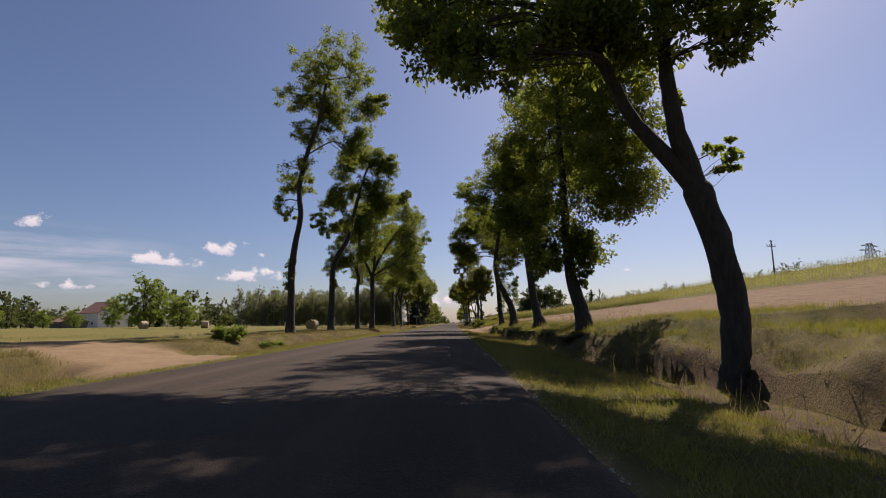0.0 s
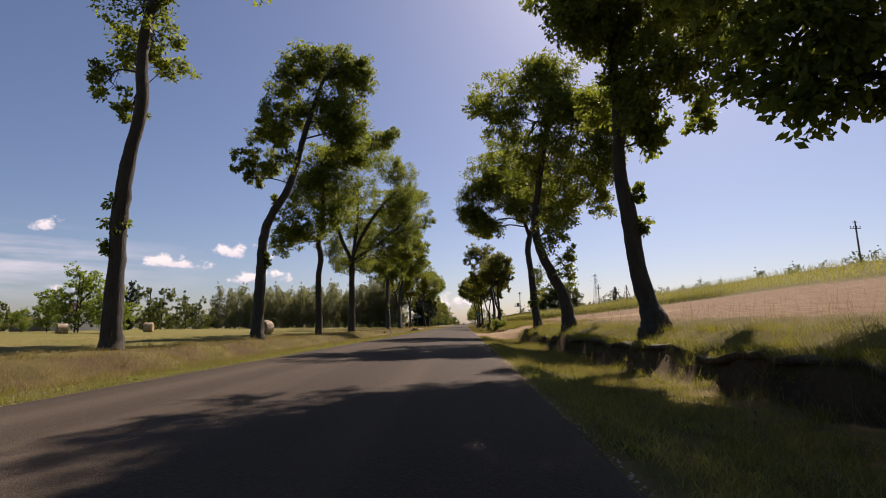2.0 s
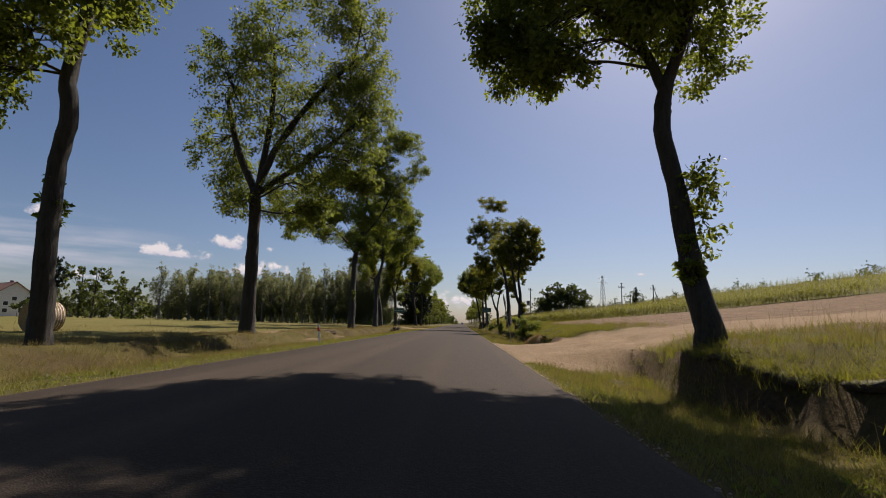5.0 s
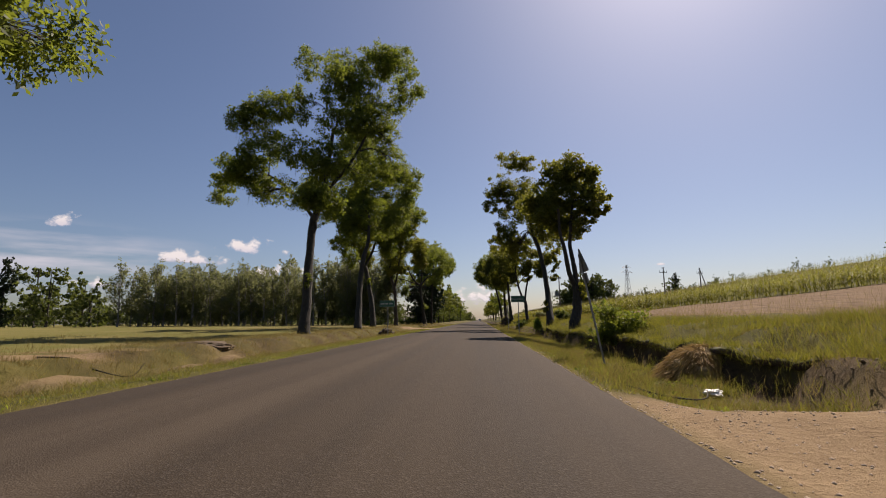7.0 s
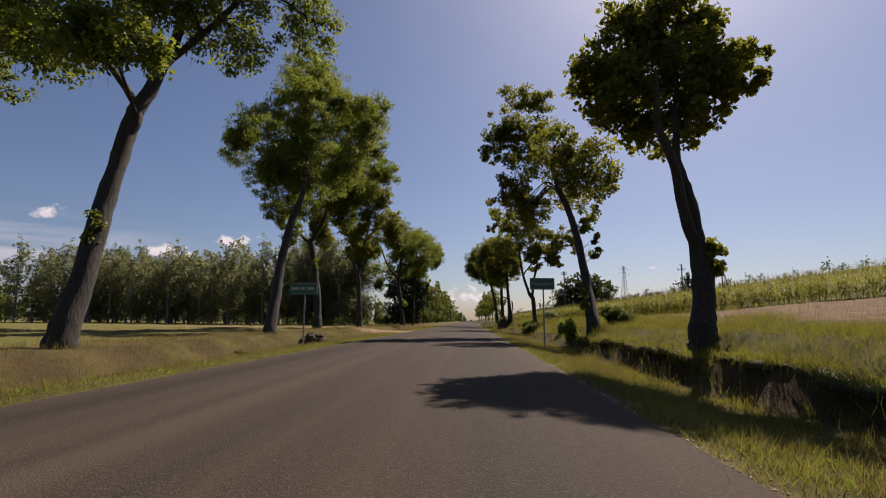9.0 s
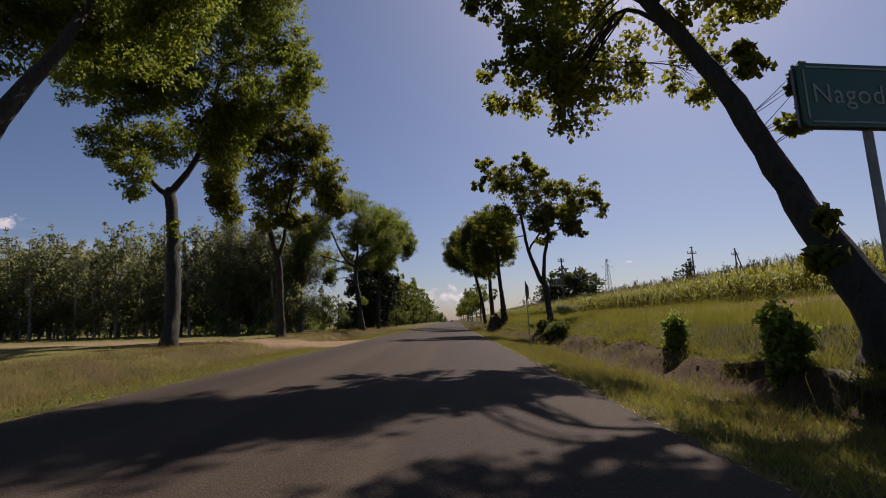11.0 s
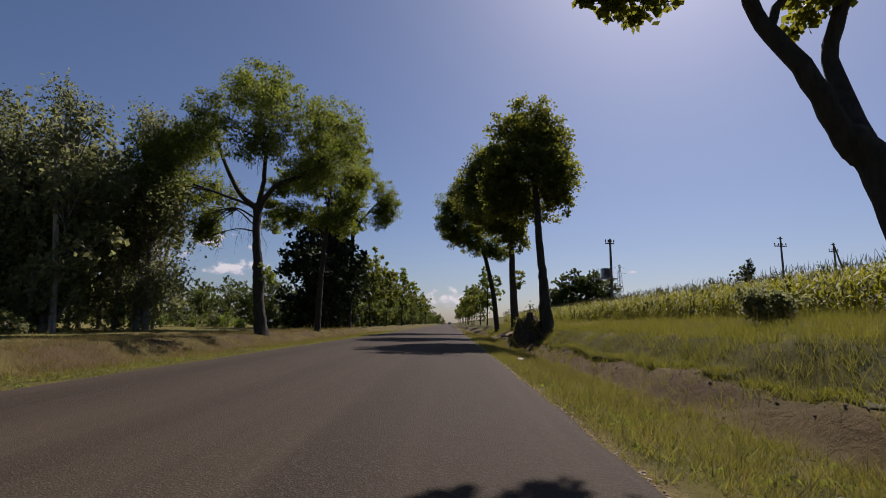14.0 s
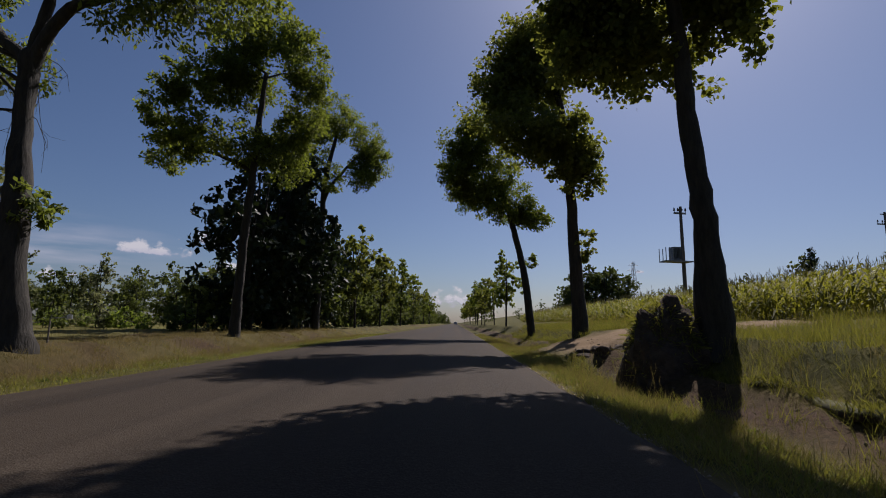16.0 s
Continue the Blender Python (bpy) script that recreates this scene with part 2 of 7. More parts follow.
def m_earth(x, y):
    n = noise.noise(Vector((x * 0.5, y * 0.5, 1.7)))
    if x > 0:
        e = lerp_list(BANK_X, y)
        return min(1.0, window(e - (0.75 if y < 112 else 1.15), e - 0.05, 0.25, x) * (0.95 + 0.5 * n) * (1 - 0.6 * entry_right(y)) * 1.0) if y > 24 else min(1.0, window(6.2, e - 0.4, 0.4, x) * (0.8 + 0.7 * n))
    return max(0.0, window(6.6, 9.4, 0.4, -x) * (0.15 + 1.3 * n), 0.75 * window(5.4, 13.0, 0.8, -x) * window(146, 186, 3, y) * (0.7 + 1.2 * n), 0.55 * window(5.8, 9.0, 0.6, -x) * max(window(16, 50, 5, y), window(74, 126, 4, y)) * (0.6 + 2.0 * n))


def m_plough(x, y):
    start = 11.0 + 4.5 * (1 - smooth(16, 34, y))
    return smooth(start, start + 1.5, x) * (1 - smooth(-1, 1, x - plough_edge(y))) * (1 - smooth(124, 128, y))


def m_meadow(x, y):
    return smooth(9.5, 12, -x)


def ground_mat():
    m, nt, b = mat("ground_soil_and_grass")
    co = coords(nt)
    fine = noise_tex(nt, 9.0, 6, 0.7, co)
    mid = noise_tex(nt, 0.9, 4, 0.6, co)
    far = noise_tex(nt, 0.06, 3, 0.5, co)
    dry = ramp(nt, mid, [(0.3, (0.085, 0.066, 0.025)), (0.7, (0.155, 0.118, 0.05))])
    green = ramp(nt, mid, [(0.3, (0.04, 0.043, 0.009)), (0.7, (0.095, 0.083, 0.02))])
    base = mixc(nt, ramp(nt, far, [(0.35, (0.08, 0.08, 0.08)), (0.65, (0.6, 0.6, 0.6))]), dry, green)
    base = mixc(nt, attr(nt, "lush"), base, green)
    meadow = ramp(nt, far, [(0.3, (0.165, 0.13, 0.048)), (0.52, (0.115, 0.108, 0.029)), (0.72, (0.2, 0.152, 0.065))])
    base = mixc(nt, attr(nt, "meadow"), base, mixc(nt, math_node(nt, "MULTIPLY", fine, 0.5), meadow, (0.104, 0.104, 0.028)))
    earth = ramp(nt, fine, [(0.3, (0.023, 0.0145, 0.009)), (0.7, (0.088, 0.054, 0.033))])
    base = mixc(nt, math_node(nt, "MULTIPLY", attr(nt, "earth"), math_node(nt, "ADD", mid, 0.35), True), base, earth)
    mp = node(nt, "ShaderNodeMapping", Scale=(2.2, 0.25, 1.0))
    nt.links.new(co, mp.inputs["Vector"])
    furrow = noise_tex(nt, 1.6, 5, 0.6, mp.outputs[0])
    plough = ramp(nt, furrow, [(0.3, (0.09, 0.058, 0.031)), (0.7, (0.18, 0.121, 0.07))])
    base = mixc(nt, attr(nt, "plough"), base, plough)
    sand = ramp(nt, mixc(nt, 0.5, mid, fine), [(0.3, (0.155, 0.104, 0.058)), (0.7, (0.265, 0.188, 0.11))])
    base = mixc(nt, attr(nt, "sand"), base, sand)
    nt.links.new(base, b.inputs["Base Color"])
    b.inputs["Roughness"].default_value = 0.97
    b.inputs["Specular IOR Level"].default_value = 0.1
    bump(nt, b, math_node(nt, "ADD", fine, math_node(nt, "MULTIPLY", furrow, attr(nt, "plough"))), 0.8, 0.08)
    return m


M_GROUND = ground_mat()
ground = new("ground", grid_mesh("ground", GX, GY, ground_z, {
    "lush": m_lush, "earth": m_earth, "plough": m_plough, "sand": lambda x, y: max(farm_track(x, y) * 0.95, 0.5 * window(3.5, 3.76, 0.03, abs(x))), "meadow": m_meadow}, M_GROUND))
tagged(ground, "dry grass verges, ditches and fields of bare soil", "ground", kind="structure")


def asphalt_mat():
    m, nt, b = mat("asphalt")
    co = coords(nt)
    grit = node(nt, "ShaderNodeTexVoronoi", Scale=75.0)
    nt.links.new(co, grit.inputs["Vector"])
    mp = node(nt, "ShaderNodeMapping", Scale=(0.9, 0.006, 1.0))
    nt.links.new(co, mp.inputs["Vector"])
    lane = noise_tex(nt, 1.1, 3, 0.5, mp.outputs[0])
    blot = noise_tex(nt, 0.35, 4, 0.6, co)
    col = ramp(nt, lane, [(0.34, (0.0275, 0.021, 0.0145)), (0.5, (0.042, 0.032, 0.0222)), (0.66, (0.063, 0.049, 0.035))])
    col = mixc(nt, math_node(nt, "MULTIPLY", blot, 0.4), col, (0.029, 0.022, 0.0168))
    speck = ramp(nt, grit.outputs["Color"], [(0.55, (0, 0, 0)), (0.9, (1, 1, 1))])
    col = mixc(nt, math_node(nt, "MULTIPLY", speck, 0.35), col, (0.10, 0.083, 0.068))
    nt.links.new(col, b.inputs["Base Color"])
    nt.links.new(ramp(nt, lane, [(0.3, (0.72,) * 3), (0.7, (0.86,) * 3)]), b.inputs["Roughness"])
    b.inputs["Specular IOR Level"].default_value = 0.07
    bump(nt, b, grit.outputs["Distance"], 0.6, 0.008)
    return m


def road_mesh():
    xs = [-1.0, -0.97, -0.85, -0.5, -0.02, 0.02, 0.5, 0.85, 0.97, 1.0]
    ys = spread([(-100, -10, 10), (-10, 180, 0.4), (180, 300, 3), (300, 1200, 60)])
    co = []
    for y in ys:
        for s in xs:
            wob = 0.05 * noise.noise(Vector((s * 5, y * 0.8, 0))) + 0.025 * noise.noise(Vector((s * 5, y * 4, 9))) if abs(s) > 0.96 else 0
            z = 0.045 * (1 - s * s) - (0.012 if abs(s) == 1 else 0) - (0.008 if abs(s) < 0.1 else 0)
            co.append((s * HALF + wob, y, z))
    nx, ny = len(xs), len(ys)
    top = len(co)
    co += [(x, y, -0.12) for j in range(ny) for x, y, _ in (co[j * nx], co[j * nx + nx - 1])]
    idx = np.arange(nx * ny).reshape(ny, nx)
    q = np.stack([idx[:-1, :-1], idx[:-1, 1:], idx[1:, 1:], idx[1:, :-1]], -1).reshape(-1, 4).tolist()
    for j in range(ny - 1):
        l0, l1 = top + 2 * j, top + 2 * j + 2
        q.append((l0, j * nx, (j + 1) * nx, l1))
        q.append((j * nx + nx - 1, l0 + 1, l1 + 1, (j + 1) * nx + nx - 1))
    return mesh_from("road", co, np.array(q), asphalt_mat(), True)


road = tagged(new("road", road_mesh()), "worn dark asphalt road without markings", "road", kind="structure")

# ---- trees ----
rng = np.random.default_rng(7)


def group_thing(name, place, label, category, group="", kind=""):
    ob = new(name)
    ob.location = place
    return tagged(ob, label, category, group, kind)


def part_mesh(name, me, parent, label=""):
    ob = new(name, me)
    ob.parent = parent
    return tagged(ob, label)


def curve_points(pts, radii, steps=4):
    """A smooth line through the points, with radii."""
    p, r = np.asarray(pts, float), np.asarray(radii, float)
    e = np.vstack([2 * p[0] - p[1], p, 2 * p[-1] - p[-2]])
    out, rad = [], []
    for i in range(len(p) - 1):
        a, b, c, d = e[i : i + 4]
        for k in range(steps):
            t = k / steps
            out.append(0.5 * (2 * b + (c - a) * t + (2 * a - 5 * b + 4 * c - d) * t * t + (3 * b - a - 3 * c + d) * t**3))
            rad.append(r[i] + (r[i + 1] - r[i]) * t)
    return np.array(out + [p[-1]]), np.array(rad + [r[-1]])


def tube(pts, radii, sides=8, lump=0.0):
    """Verts and quads of a tapered, slightly lumpy tube."""
    pts = np.asarray(pts, float)
    t = np.gradient(pts, axis=0)
    t /= np.linalg.norm(t, axis=1)[:, None] + 1e-9
    side = np.empty_like(pts)
    first = np.cross(t[0], (0.0, 1.0, 0.0) if abs(t[0, 1]) < 0.8 else (1.0, 0.0, 0.0))
    side[0] = first / (np.linalg.norm(first) + 1e-9)
    for i in range(1, len(pts)):                          # carry the frame along the line
        s = side[i - 1] - t[i] * (side[i - 1] @ t[i])
        side[i] = s / (np.linalg.norm(s) + 1e-9)
    up = np.cross(side, t)
    ang = np.arange(sides) * 2 * np.pi / sides
    r = np.asarray(radii)[:, None] * (1 + lump * rng.normal(size=(len(pts), sides)))
    v = pts[:, None] + r[..., None] * (np.cos(ang)[None, :, None] * side[:, None] + np.sin(ang)[None, :, None] * up[:, None])
    idx = np.arange(len(pts) * sides).reshape(-1, sides)
    nxt = np.roll(idx, -1, axis=1)
    q = np.stack([idx[:-1], nxt[:-1], nxt[1:], idx[1:]], -1).reshape(-1, 4)
    return v.reshape(-1, 3), q


def join(pieces):
    vs, fs, n = [], [], 0
    for v, f in pieces:
        vs.append(v)
        fs.append(np.asarray(f) + n)
        n += len(v)
    return np.concatenate(vs), np.concatenate(fs)


def clump_leaves(c, r, size, dens=1.0, per=46, hang=0.0):
    """Leaf places in small sprays spread over an uneven clump about c with half-sizes r."""
    c, r = np.asarray(c, float), np.asarray(r, float)
    area = (r[0] * r[1] + r[0] * r[2] + r[1] * r[2]) / 3
    n = max(5, int((6 + 22 * area) * dens))
    d = rng.normal(size=(n, 3))
    d /= np.linalg.norm(d, axis=1)[:, None]
    sub = c + d * r * (rng.uniform(0.2, 1.25, (n, 1)) ** 0.8)
    sr = rng.uniform(0.24, 0.52, (n, 1)) * np.clip(r.mean(), 0.35, 1.1)
    k = int(per)
    off = rng.normal(size=(n, k, 3)) * np.array([0.44, 0.44, 0.4])
    pts = sub[:, None] + off * sr[:, None]
    if hang:
        pts[..., 2] -= np.abs(rng.normal(size=(n, k))) * hang
    return pts.reshape(-1, 3), sub


def leaf_mesh(centres, ways, size, broad=0.55):
    """Oval leaves, one at each centre, that point towards their ways and are folded a little along the midrib."""
    n = len(centres)
    d = ways / (np.linalg.norm(ways, axis=1)[:, None] + 1e-9)
    s = np.cross(d, rng.normal(size=(n, 3)) + (0, 0, 0.6))
    s /= np.linalg.norm(s, axis=1)[:, None] + 1e-9
    up = np.cross(s, d)
    ln = size * rng.uniform(0.65, 1.3, (n, 1))
    wide = ln * broad / 2 * rng.uniform(0.8, 1.2, (n, 1))
    mid = centres + d * ln * 0.05 + up * ln * 0.08
    v = np.stack([centres - d * ln * 0.5, mid - s * wide, centres + d * ln * 0.5, mid + s * wide], 1)
    return v.reshape(-1, 3), np.arange(4 * n).reshape(-1, 4)


def clump_leaf_places(c, r, dens=1.0, per=14, hang=0.0):
    """Places and ways of leaves, in bunches set over an uneven clump about c with half-sizes r; also the bunches' middles."""
    c, r = np.asarray(c, float), np.asarray(r, float)
    area = (r[0] * r[1] + r[0] * r[2] + r[1] * r[2]) / 3
    n = max(5, int((5 + 12.5 * area) * dens))
    d = rng.normal(size=(n, 3))
    d /= np.linalg.norm(d, axis=1)[:, None]
    sub = c + d * r * rng.uniform(0.3, 1.12, (n, 1)) ** 0.7
    sr = rng.uniform(0.3, 0.58, (n, 1, 1)) * np.clip(r.mean(), 0.45, 1.15)
    u = rng.normal(size=(n, per, 3))
    u /= np.linalg.norm(u, axis=2)[..., None]
    pts = sub[:, None] + u * sr * np.array((1.0, 1.0, 0.72)) * rng.uniform(0.1, 1.1, (n, per, 1)) ** 0.7
    way = 0.6 * u + 0.3 * d[:, None] + 0.7 * rng.normal(size=u.shape) + np.array((0, 0, -0.35))
    if hang:
        pts[..., 2] -= np.abs(rng.normal(size=(n, per))) * hang
        way[..., 2] -= 1.2 * hang
    return pts.reshape(-1, 3), way.reshape(-1, 3), sub


TREE_LABEL = {
    "ash": ("ash_tree", "tall roadside ash with leaning bare trunk and tufted green crown"),
    "maple": ("maple_tree", "roadside maple with forked trunk and yellowing green crown"),
    "linden": ("linden_tree", "roadside linden with dense dark green rounded crown"),
    "willow": ("willow_tree", "broad roadside willow with spreading limbs and pale green crown"),
}


def roadside_tree(kind, y, dens, trunk, limbs, clumps, shoots=(), lean=0.0, ahead=0.0, bare=0):
    """trunk and limbs: (x, z, radius) from the foot up; clumps: (x, z, half width, half height, metres along the road); shoots: (x, z, half width, half height).
    lean: metres along the road for each metre of height; ahead: how far the crown lies past that; bare: how many leafless hanging twigs."""
    name, label = TREE_LABEL[kind]
    x0, z0 = trunk[0][0], trunk[0][1]
    zg = ground_z(x0, y)
    thing = group_thing(name, (x0, y, zg), label, "tree", "trees along the road")
    off = np.array((x0, y, zg))
    sway = lambda n, s: np.cumsum(rng.normal(size=n) * s)
    along = lambda z: y + lean * max(0.0, z - z0)
    pts = [(x, along(z) + dy, z) for (x, z, _), dy in zip(trunk, sway(len(trunk), 0.07))]
    rad = [0.8 * r for *_, r in trunk]
    pts[0] = (x0, y, zg + 0.35)
    pts.insert(0, (x0 + 0.03, y, zg - 0.25))
    rad.insert(0, rad[0] * 1.35)
    if pts[2][2] < zg + 0.6:
        del pts[1], rad[1]
    if limbs:                                             # round off the crotch under the limbs
        (ax, ay, az), (bx, by, bz) = pts[-2], pts[-1]
        up = Vector((bx - ax, by - ay, bz - az)).normalized() * rad[-1]
        pts.append((bx + up.x * 0.9, by + up.y * 0.9, bz + up.z * 0.9))
        rad.append(rad[-1] * 0.45)
    cp, cr = curve_points(np.array(pts) - off, rad, 5)
    cp[1:] += rng.normal(size=cp[1:].shape) * 0.012
    v, q = tube(cp, cr, 12, 0.045)
    part_mesh("trunk", mesh_from("trunk", v, q, M_BARK, True), thing)
    bones, brad = [cp], [cr]
    for limb in limbs:
        lp = [(x, along(z) + dy, z) for (x, z, _), dy in zip(limb, np.r_[0, sway(len(limb) - 1, 0.25)])]
        lp = np.array(lp) - off
        stem = np.concatenate(bones)
        j = int(np.argmin(np.linalg.norm((stem - lp[0])[:, ::2], axis=1)))
        lp[:, 1] += stem[j, 1] - lp[0, 1]
        lr = [0.8 * r for *_, r in limb]
        if np.linalg.norm(stem[j] - lp[0]) < 0.8:          # spring from inside the trunk
            lp = np.vstack([stem[max(0, j - 4)], lp])
            lr = [lr[0] * 1.15] + lr
        lp, lr = curve_points(lp, lr, 5)
        lp[1:] += rng.normal(size=lp[1:].shape) * 0.012
        v, q = tube(lp, lr, 9, 0.05)
        part_mesh("limb", mesh_from("limb", v, q, M_BARK, True), thing)
        bones.append(lp), brad.append(lr)
    spine, srad = np.concatenate(bones), np.concatenate(brad)
    filled = list(clumps)                                # fill the gaps between neighbouring clumps
    for x, z, rx, rz, dy in clumps:
        near = sorted(clumps, key=lambda q: (q[0] - x) ** 2 + (q[1] - z) ** 2)[1:3]
        for q in near[:1] if len(clumps) > 14 else near:
            if math.hypot(q[0] - x, q[1] - z) > 0.6 * (rx + q[2]):
                filled.append(((x + q[0]) / 2, (z + q[1]) / 2, 0.42 * (rx + q[2]), 0.42 * (rz + q[3]), (dy + q[4]) / 2))
    leaves, ways, twigs = [], [], []
    size, broad = {"ash": (0.19, 0.55), "maple": (0.19, 0.8), "linden": (0.17, 0.8), "willow": (0.19, 0.45)}[kind]
    top = spine[:, 2].max()
    middle = [np.array((x, along(z) + ahead + dy, z)) - off for x, z, rx, rz, dy in filled]
    order = np.argsort([np.linalg.norm(spine - c, axis=1).min() for c in middle])
    for x, z, rx, rz, dy in [filled[i] for i in order]:    # inner clumps first, outer ones fork from their boughs
        c = np.array((x, along(z) + ahead + dy, z)) - off
        r = np.array((rx * 1.08, rx * 1.15, rz * 1.2)) * (1 + 0.25 * max(0.0, dens - 1))
        pts, way, sub = clump_leaf_places(c, r, dens, 58, 0.14 if kind == "willow" else 0.0)
        leaves.append(pts), ways.append(way)
        below = np.where(spine[:, 2] < c[2] + 0.3)[0]
        if len(below) == 0:
            below = np.arange(len(spine))
        d = np.linalg.norm(spine[below] - c, axis=1) + 0.35 * np.maximum(0, 3 - spine[below][:, 2])
        j = below[np.argmin(d)]
        a, rr = spine[j], min(srad[j] * 0.7, 0.025 + 0.035 * max(rx, rz))
        reach = np.linalg.norm(c - a)
        mid = (a + c) / 2 + np.array((0, 0, 0.16 * reach)) + rng.normal(size=3) * 0.11 * reach
        bp, br = curve_points([a, mid, c], [rr, rr * 0.75, rr * 0.4], 5)
        twigs.append(tube(bp, br, 6, 0.05))
        spine, srad = np.vstack([spine, bp[3:]]), np.r_[srad, br[3:]]
        for s in sub[:: max(1, len(sub) // 11)]:
            m2 = (c + s) / 2 + rng.normal(size=3) * 0.12
            start = bp[rng.integers(4, len(bp))]
            twigs.append(tube(np.array([start, m2, s]), [rr * 0.38, rr * 0.25, 0.008], 4))
    for x, z, rx, rz in shoots:
        c = np.array((x, along(z) - 0.1, z)) - off
        pts, way, sub = clump_leaf_places(c, np.array((rx, rx, rz)), 1.5, 34)
        leaves.append(pts), ways.append(way)
        for s in sub:
            a = spine[np.argmin(np.linalg.norm(spine - s + (0, 0, 0.3), axis=1))]
            twigs.append(tube(np.array([a, (a + s) / 2 + rng.normal(size=3) * 0.04, s]), [0.009, 0.007, 0.004], 4))
    v, q = leaf_mesh(np.concatenate(leaves), np.concatenate(ways), size, broad)
    part_mesh("crown", mesh_from("crown", v, q, LEAF[kind]), thing)
    if bare:
        hanging, low = [], spine[(spine[:, 2] > 0.5 * top) & (srad < 0.12)]
        for a in low[rng.integers(0, len(low), bare)]:
            out = np.append(rng.normal(size=2), 0.0)
            out *= rng.uniform(0.4, 1.1) / (np.linalg.norm(out) + 1e-9)
            drop = rng.uniform(0.7, 1.9)
            p = np.array([a, a + out * 0.6 + (0, 0, -0.12 * drop), a + out * 0.9 + (0, 0, -0.5 * drop), a + out + (0, 0, -drop)]) + rng.normal(size=(4, 3)) * 0.05
            p[0] = a
            hanging.append(tube(p, [0.014, 0.010, 0.007, 0.004], 4))
            for k in range(3):
                b = p[1 + k % 2] * 0.6 + p[2] * 0.4
                e = b + rng.normal(size=3) * 0.22 + (0, 0, -0.38)
                hanging.append(tube(np.array([b, (b + e) / 2 + rng.normal(size=3) * 0.04, e]), [0.006, 0.005, 0.003], 3))
        v, q = join(hanging)
        tagged(part_mesh("bare_twigs", mesh_from("bare_twigs", v, q, M_BARK), thing, "thin leafless hanging twigs"), kind="stuff")
    v, q = join(twigs)
    tagged(part_mesh("branchwork", mesh_from("branchwork", v, q, M_BARK, True), thing), kind="stuff")
    return thing


# R0
roadside_tree("ash", 14.0, 1.3,
    trunk=[(10.26, -1.64, 0.48), (10.39, -0.15, 0.45), (10.45, 1.38, 0.47), (10.14, 3.31, 0.45), (9.74, 4.64, 0.50)],
    limbs=[[(9.74, 4.64, 0.40), (9.15, 6.81, 0.29), (8.89, 8.71, 0.22), (8.76, 10.79, 0.19), (8.79, 13.16, 0.14)],
           [(9.64, 4.81, 0.37), (8.24, 6.74, 0.24), (7.50, 8.20, 0.21), (6.57, 9.90, 0.18), (5.21, 10.70, 0.13), (3.81, 10.64, 0.08)]],
    clumps=[(9.7, 15.4, 3.1, 2.0, 1.7), (6.4, 13.8, 2.7, 1.5, 1.8), (3.1, 11.4, 1.9, 1.1, 0.1), (2.1, 8.8, 0.9, 0.7, -1.1), (3.7, 7.4, 0.8, 0.6, -2.7), (5.2, 9.3, 1.2, 0.8, -0.7), (7.1, 10.3, 1.1, 0.9, -0.5), (9.1, 8.7, 1.2, 0.6, -2.6), (9.9, 8.0, 0.7, 0.5, -2.5), (1.1, 12.0, 1.0, 0.7, 2.3), (11.0, 13.9, 2.0, 1.4, 0.9), (6.9, 14.0, 2.1, 1.3, -1.6), (3.9, 13.4, 1.9, 1.2, -0.4), (13.7, 13.7, 1.7, 1.1, 2.3), (12.3, 18.9, 2.6, 1.7, 2.1), (8.6, 9.4, 1.3, 0.9, -0.8), (7.4, 9.7, 1.3, 0.9, 0.4)],
    shoots=[(10.5, 5.6, 0.4, 0.6), (8.2, 8.7, 0.6, 0.6), (9.2, 7.4, 0.2, 0.4)])
